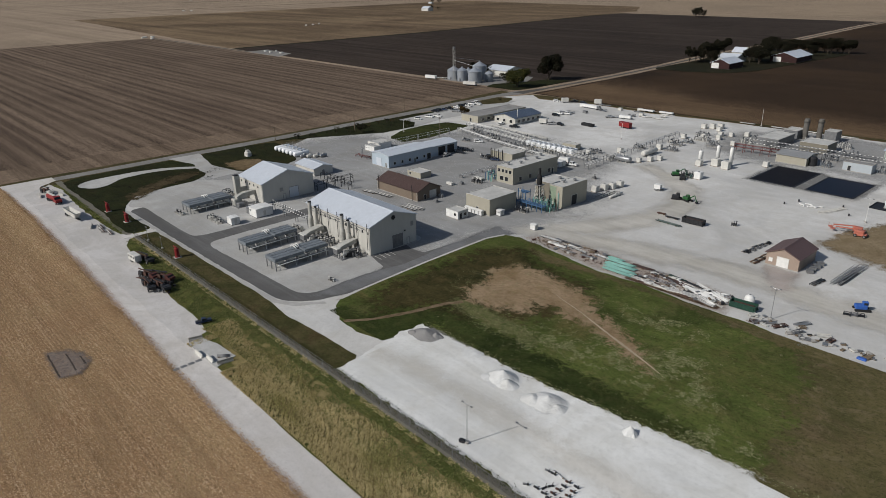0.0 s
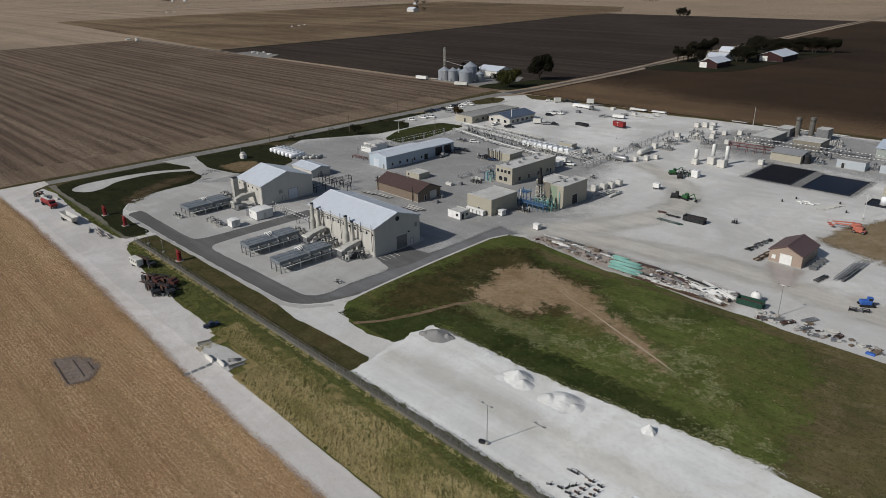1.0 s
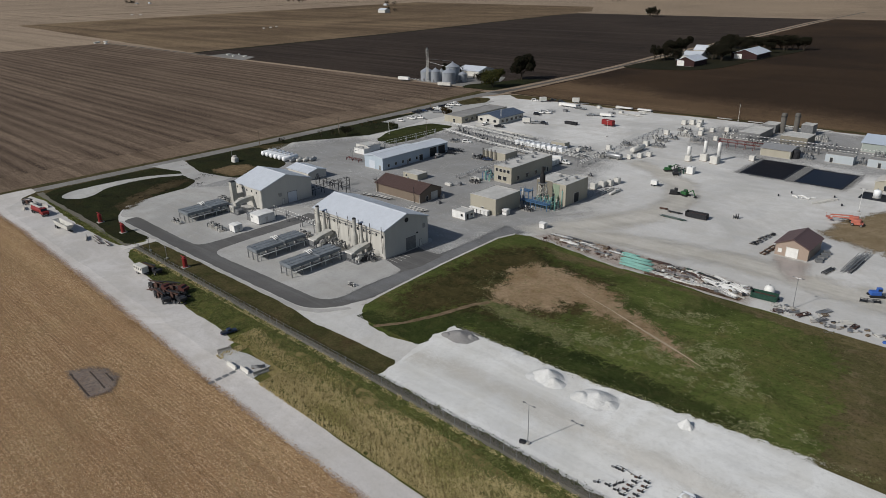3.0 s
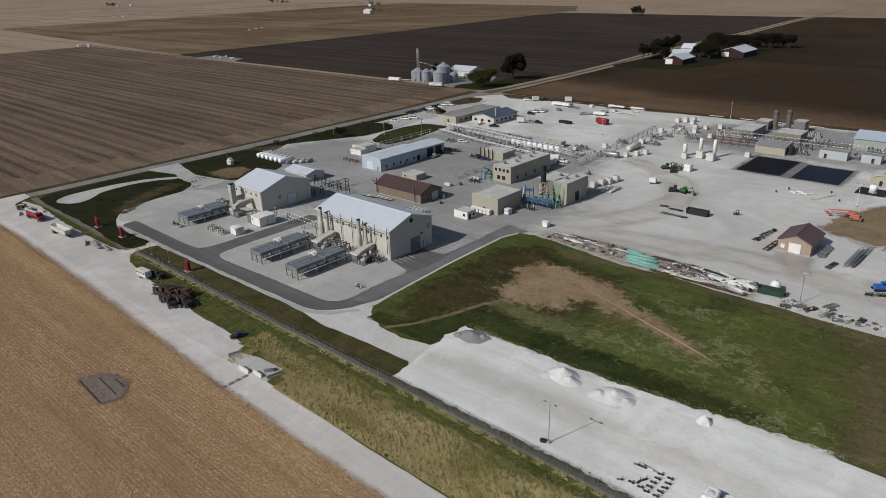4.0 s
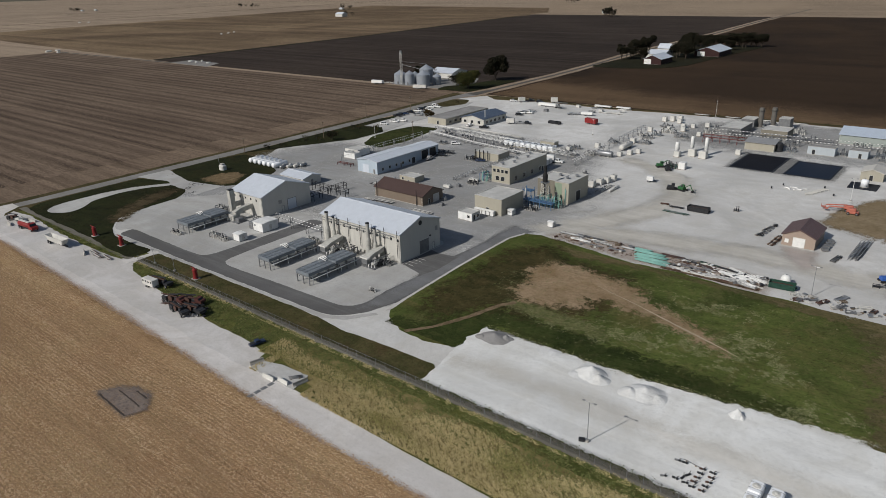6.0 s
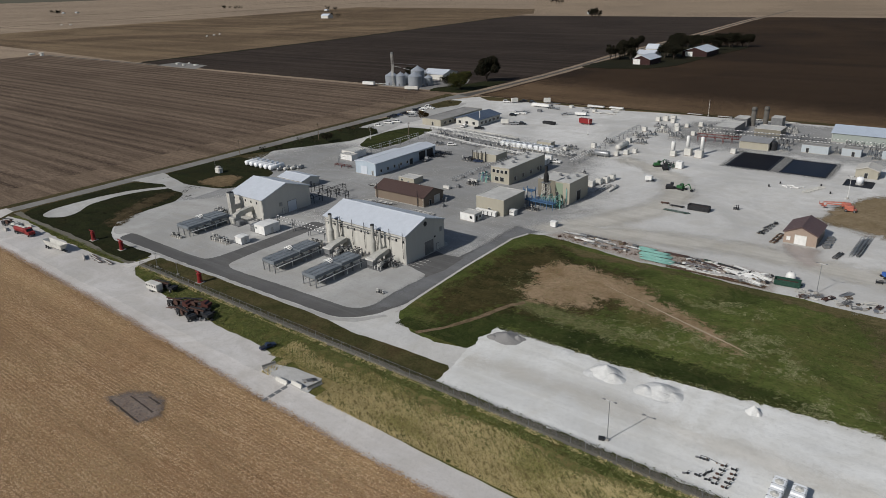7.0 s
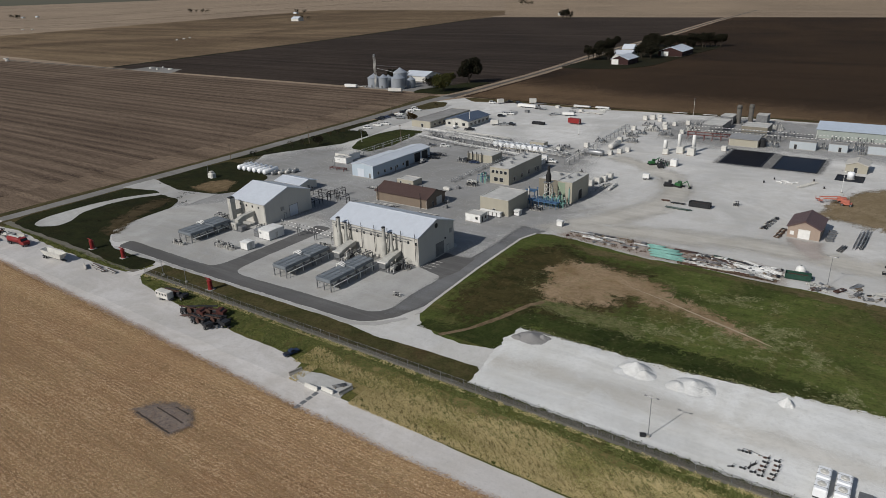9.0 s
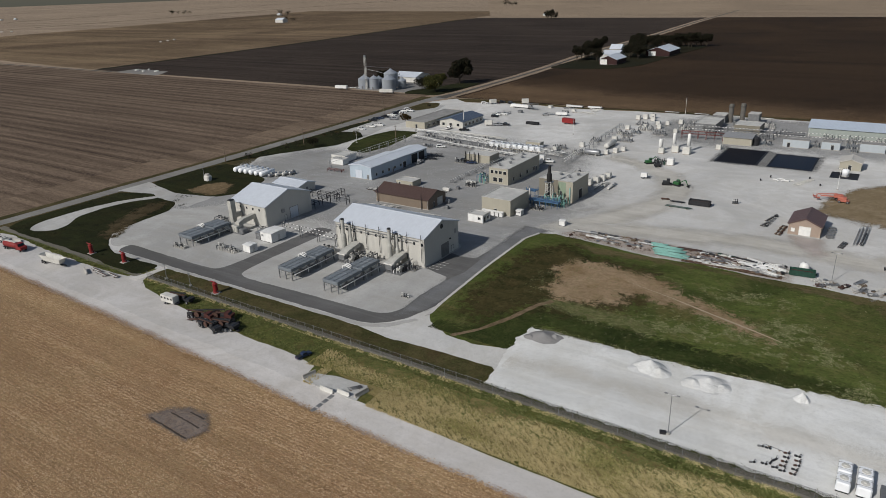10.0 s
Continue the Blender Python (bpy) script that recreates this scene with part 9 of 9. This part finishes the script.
for i in range(8):
    tree(-506 + i * 4.5 + R.uniform(-3, 3), 1118 + R.uniform(-12, 12), R.uniform(10, 20), R.uniform(10, 14), M_LEAF_DARK, "dark tree far across the fields", 160 + i, "far trees", 0.15, 220)
for cx, cy, n in ((-1110, 1030, 3), (-1400, 1296, 3), (-2010, 1360, 4), (-1940, 1358, 4), (-2560, 1040, 7), (-900, 1700, 6), (-200, 2000, 5)):
    for i in range(n):
        tree(cx + R.uniform(-22, 22), cy + R.uniform(-14, 14), R.uniform(9, 16), R.uniform(9, 14), M_LEAF_DARK, "dark tree far across the fields", 200 + i + int(abs(cx)), "far trees", 0.15, 160)
# the well site on the far lane
for x, y, w, h in ((-925, 556, 5, 2.4), (-934, 576, 6, 2.0), (-943, 594, 5, 2.2), (-1690, 662, 9, 2.4), (-1668, 674, 8, 2.4), (-905, 268, 10, 2.5), (-896, 262, 6, 3.2), (-880, 270, 5, 2.2), (-870, 266, 7, 2.0), (-584, 288, 6, 2.4), (-566, 284, 4, 2.8), (-552, 290, 7, 2.0), (-574, 296, 3, 2.4), (-905, 280, 9, 2.2)):
    s = placed("field_tank", "small pale tank battery on a pad in the fields", "tank", (x, y, 0.0), "field tanks")
    part("shell", G().lathe((x, y, 0.0), [(w * 0.36, 0), (w * 0.36, h * 0.6), (0.3, h * 0.6 + 0.3)], 14), M_OFFWHITE, s)
    part("pipe", G().pipe([(x + w * 0.36, y, 0.4), (x + w * 0.36 + 3, y, 0.4), (x + w * 0.36 + 3, y, 1.2)], 0.12), M_STEEL, s)
for k in range(5):
    bar_stack(-272.0 + 3 * k, 274.0 + 1.4 * k, 6.0, 1.6, 4, [M_OFFWHITE, M_DARK], "farm implements and pipes beside the field", R.uniform(-20, 20), 0.2)

# ---------------------------------------------------------------- loose growth and residue
def tufts(name, xy, mat, height, spread, label, category, seed=1, z=0.05, k=3, wide=0.42, tall=None, lean=(0.0, 0.0)):
    """Many small tufts, each a fan of k blades from one root, in one mesh; tall scales each tuft, lean bends all of them one way."""
    rs = np.random.RandomState(seed)
    n = len(xy)
    root = np.concatenate([xy, np.full((n, 1), z)], 1)
    size = rs.uniform(0.6, 1.4, (n, 1, 1))
    if tall is not None:
        size = size * tall[:, None, None]
    ang = rs.uniform(0, 2 * np.pi, (n, 1)) + np.arange(k)[None, :] * (2 * np.pi / k) + rs.normal(0, 0.4, (n, k))
    out = rs.uniform(0.3, 1.0, (n, k)) * spread
    up = rs.uniform(0.45, 1.0, (n, k)) * height
    tip = np.stack([np.cos(ang) * out + lean[0] * up, np.sin(ang) * out + lean[1] * up, up], 2)
    side = np.stack([-np.sin(ang), np.cos(ang), np.zeros((n, k))], 2) * spread * wide
    a = root[:, None, :] + (tip + side) * size
    b = root[:, None, :] + (tip * 0.92 - side) * size
    v = np.concatenate([root[:, None, :], a, b], 1)
    per = 1 + 2 * k
    base = (np.arange(n) * per)[:, None]
    f = np.stack([np.repeat(base, k, 1), base + 1 + np.arange(k), base + 1 + k + np.arange(k)], 2).reshape(-1, 3)
    me = bpy.data.meshes.new(name)
    me.vertices.add(n * per)
    me.vertices.foreach_set("co", v.reshape(-1).astype(np.float32))
    me.loops.add(f.size)
    me.loops.foreach_set("vertex_index", f.reshape(-1).astype(np.int32))
    me.polygons.add(len(f))
    me.polygons.foreach_set("loop_start", np.arange(0, f.size, 3, dtype=np.int32))
    me.polygons.foreach_set("loop_total", np.full(len(f), 3, dtype=np.int32))
    me.update(calc_edges=True)
    ob = new(name, me)
    me.materials.append(mat)
    return tagged(ob, label, category, kind="stuff")


def clumped(rs, n, x0, x1, y0, y1, size, keep):
    """Points in an oblong, denser where a broad noise is high."""
    p = np.column_stack([rs.uniform(x0, x1, n), rs.uniform(y0, y1, n)])
    m = np.array([noise.noise((x / size, y / size, 0.7)) + 0.5 * noise.noise((x / size * 2.7, y / size * 2.7, 3.1)) for x, y in p])
    return p[m > keep]


rs = np.random.RandomState(4)
rows = np.arange(-135, -65.5, 0.76)
EDGE_X, EDGE_Y = (-171, -117, -52, -26, 0, 22, 45, 170), (-66.3, -66.5, -68.4, -69.4, -70.3, -71.3, -71.9, -72)


def in_field(q):
    """Keeps to the stubble and off the damp patch."""
    q = q[q[:, 1] < np.interp(q[:, 0], EDGE_X, EDGE_Y) + rs.normal(0, 0.25, len(q))]
    p = q + rs.normal(0, 0.9, q.shape)
    hole = np.zeros(len(q), bool)
    for (x0, y0), (x1, y1) in zip(DAMP, DAMP[1:] + DAMP[:1]):
        hole ^= ((y0 > p[:, 1]) != (y1 > p[:, 1])) & (p[:, 0] < (x1 - x0) * (p[:, 1] - y0) / (y1 - y0 + 1e-9) + x0)
    return q[~(hole & (rs.uniform(0, 1, len(q)) > 0.16))]


def patchy(q, low):
    """Thins points out by a fine drift along the rows."""
    m = np.array([noise.noise((x * 0.55, y * 1.5, 0.2)) + 0.7 * noise.noise((x * 1.3, y * 2.6, 4.0)) for x, y in q])
    return q[rs.uniform(0, 1, len(q)) < np.clip(0.55 + 1.1 * m, low, 1)]


span = np.arange(-165, 110, 0.42)
pts = np.concatenate([np.column_stack([span + rs.uniform(-0.4, 0.4, len(span)), np.full(len(span), y)]) for y in rows])
pts += rs.normal(0, 0.06, pts.shape)
tufts("corn_stalks", in_field(pts), M_TUFT_CORN, 0.19, 0.17, "rows of broken corn stalks and leaves", "stubble", 2, 0.03, 3, 0.30)


def litter(name, xy, mat, label, seed, z=0.05):
    """Loose leaves lying about, each a bent strip of two faces, in one mesh."""
    r2 = np.random.RandomState(seed)
    n = len(xy)
    ang = r2.normal(0, 0.9, n)
    ln, wd, up = r2.uniform(0.10, 0.26, n), r2.uniform(0.025, 0.06, n), r2.uniform(0.0, 0.12, n)
    d, p = np.stack([np.cos(ang), np.sin(ang)], 1), np.stack([-np.sin(ang), np.cos(ang)], 1)
    v = np.zeros((n, 6, 3))
    for k, (a, b) in enumerate(((-1, -1), (-1, 1), (0, 1), (0, -1), (1, 1), (1, -1))):
        v[:, k, :2] = xy + d * (a * ln)[:, None] + p * (b * wd)[:, None]
        v[:, k, 2] = z + (up if a == 0 else up * 0.3) + (0.03 if b > 0 else 0.0)
    f = np.array([(0, 3, 2, 1), (3, 5, 4, 2)])[None] + (np.arange(n) * 6)[:, None, None]
    f = f.reshape(-1, 4)
    me = bpy.data.meshes.new(name)
    me.vertices.add(n * 6)
    me.vertices.foreach_set("co", v.reshape(-1).astype(np.float32))
    me.loops.add(f.size)
    me.loops.foreach_set("vertex_index", f.reshape(-1).astype(np.int32))
    me.polygons.add(len(f))
    me.polygons.foreach_set("loop_start", np.arange(0, f.size, 4, dtype=np.int32))
    me.polygons.foreach_set("loop_total", np.full(len(f), 4, dtype=np.int32))
    me.update(calc_edges=True)
    ob = new(name, me)
    me.materials.append(mat)
    return tagged(ob, label, "residue", kind="stuff")


lie = np.column_stack([rs.uniform(-165, 105, 400000), rs.uniform(-122, -65, 400000)])
row_y = np.round(lie[:, 1] / 0.76) * 0.76 + 0.38
lie[:, 1] = np.where(rs.uniform(0, 1, len(lie)) < 0.55, row_y + rs.normal(0, 0.12, len(lie)), lie[:, 1])
litter("corn_leaves", patchy(in_field(lie), 0.12), M_LITTER, "pale dry corn leaves lying over the stubble field", 21)
def off_pad(q):
    """Leaves the culvert pad clear."""
    q = q[~((q[:, 0] < 12.5) & (q[:, 1] < -57.6 - (12.5 - q[:, 0]) * 0.2))]
    return q[~((q[:, 0] > 15) & (q[:, 0] < 30.0) & (q[:, 1] < -57.5))]


bank = off_pad(clumped(rs, 290000, 8, 150, -64.3, -49.6, 3.0, -0.85))
bank = bank[bank[:, 1] < -52.6 + 1.3 * np.sin(bank[:, 0] * 0.21) + rs.normal(0, 0.8, len(bank))]
# drifts lodged at a slant: tall ridges with hollows between them
ridge = np.array([0.6 * noise.noise((x * 0.9 + y * 1.1, (y - x) * 0.25, 2.0)) + 0.8 * noise.noise((x * 2.0 + y * 2.4, (y - x) * 0.7, 5.0)) for x, y in bank])
damp = np.array([noise.noise((x * 0.07, y * 0.22, 9.0)) for x, y in bank]) + rs.normal(0, 0.22, len(bank)) - (bank[:, 1] + 58.5) * 0.045
tall = np.clip(0.72 + 0.75 * ridge, 0.3, 1.4)
dry = damp > -0.34
tufts("dry_grass", bank[dry], M_TUFT_DRY, 0.30, 0.125, "tall straw-coloured grass on the ditch bank", "grass", 3, 0.07, 3, 0.30, tall[dry], (0.35, 0.3))
tufts("olive_grass", bank[~dry], M_TUFT_OLIVE, 0.28, 0.125, "olive grass among the straw on the ditch bank", "grass", 14, 0.07, 3, 0.30, tall[~dry], (0.35, 0.3))
edge = ([-150, -123, -104, -85, -76, -74.5, -69.8, -67, -50, -33, -12, 9, 10], [-48.2, -49.8, -50.1, -49.8, -49, -46, -46, -50.4, -53.6, -54.8, -56.4, -57.2, -60])
verge = off_pad(clumped(rs, 110000, -150, 170, -57.5, -47.2, 2.0, -0.2))
verge = verge[verge[:, 1] > np.interp(verge[:, 0], *edge) + 0.2]
tufts("verge_grass", verge, M_TUFT_GREEN, 0.16, 0.16, "rough green grass of the verge", "grass", 4, 0.07, 3)
tufts("ditch_grass", clumped(rs, 16000, -69, 170, -48.4, -47.0, 1.6, -0.1), M_TUFT_DRY, 0.2, 0.15, "dry grass tufts along the fence", "grass", 5, 0.05, 3, 0.3)
tufts("strip_weeds", clumped(rs, 22000, -69, 46, -45.2, -39.6, 2.6, -0.1), M_TUSSOCK, 0.12, 0.16, "weeds on the strip inside the fence", "weeds", 6, 0.07)
spots = np.array([(45.6, -3.4), (51, -4), (56.7, -4.4), (62, -4.6), (68, -4.5), (74.6, 0), (84.7, 2.3), (95.4, -1.4), (100.7, 7.3), (106, 2), (112, -9.5), (82.9, 9.3), (40, 14), (36, 6), (34, 12), (118, -8), (70, -0.6), (80.4, -0.6), (87, 0.4), (91.4, 0.2), (97, 3), (101, 2), (95.5, 9), (97.5, 13), (104, 4), (80, 24), (87, 25.5), (91, 25)])
g1 = clumped(rs, 200000, 24, 126, -13.6, 36, 2.4, 0.0)
near = np.min(np.hypot(g1[:, None, 0] - spots[None, :, 0], (g1[:, None, 1] - spots[None, :, 1]) * 1.5), axis=1)
g1 = g1[rs.uniform(0, 1, len(g1)) < np.clip(1.15 - near / 6.5, 0.015, 0.75)]
tufts("lawn_weeds", g1, M_TUFT_WEED, 0.06, 0.24, "pale weeds and dry stalks in the lawn", "weeds", 7, 0.17, 5)
g2 = clumped(rs, 40000, 20, 330, -15, 40, 3.0, 0.0)
tufts("lawn_tussocks", g2, M_TUSSOCK, 0.05, 0.22, "low dull green tussocks of the lawn", "grass", 8, 0.12)
g3 = clumped(rs, 5000, 33, 80, 0, 28, 2.2, 0.12)
tufts("dirt_weeds", g3, M_TUFT_WEED, 0.16, 0.20, "sparse weeds on the bare earth", "weeds", 9, 0.13)
g4 = np.column_stack([rs.uniform(44, 330, 2600), np.zeros(2600)])
g4[:, 1] = np.interp(g4[:, 0], (44, 84, 96, 107, 131, 200, 330), (-17, -16.2, -14.8, -13.4, -11.1, -5.4, -0.6)) + rs.normal(0, 0.55, len(g4))
tufts("pad_edge_weeds", g4, M_TUFT_WEED, 0.22, 0.28, "dry weeds along the edge of the pad", "weeds", 10, 0.11)
g5 = np.column_stack([rs.uniform(46, 168, 1500), -45.0 + rs.normal(0, 0.4, 1500)])
tufts("fence_weeds", g5, M_TUSSOCK, 0.24, 0.20, "weeds at the foot of the fence", "weeds", 11, 0.08)
g6 = np.column_stack([rs.uniform(-165, 150, 7000), np.zeros(7000)])
g6[:, 1] = np.interp(g6[:, 0], EDGE_X, EDGE_Y) + np.abs(rs.normal(0, 0.7, 7000)) * rs.choice([-1, 0.8], 7000)
tufts("road_edge_residue", g6, M_TUFT_CORN, 0.12, 0.22, "straw and stones along the road's edge", "residue", 12, 0.06)
g7 = clumped(rs, 9000, -157, -64, -46, 16, 4.0, 0.15)
g7 = g7[((g7[:, 0] < -121) & ((g7[:, 0] < -156) | (g7[:, 0] > -137))) | ((g7[:, 1] < -42) & (g7[:, 0] < -75))]
tufts("swale_grass", g7, M_LEAF_DARK, 0.2, 0.3, "low grass of the swale", "grass", 13, 0.12)
g8 = np.concatenate([np.column_stack([rs.uniform(64, 91, 2600), 41.4 + np.abs(rs.normal(0, 1.3, 2600))]), clumped(rs, 2600, 26, 91, 43, 52.5, 2.0, 0.12)])
tufts("store_weeds", g8, M_TUFT_BROWN, 0.32, 0.26, "withered brown weeds among the yard stores", "weeds", 15, 0.10)
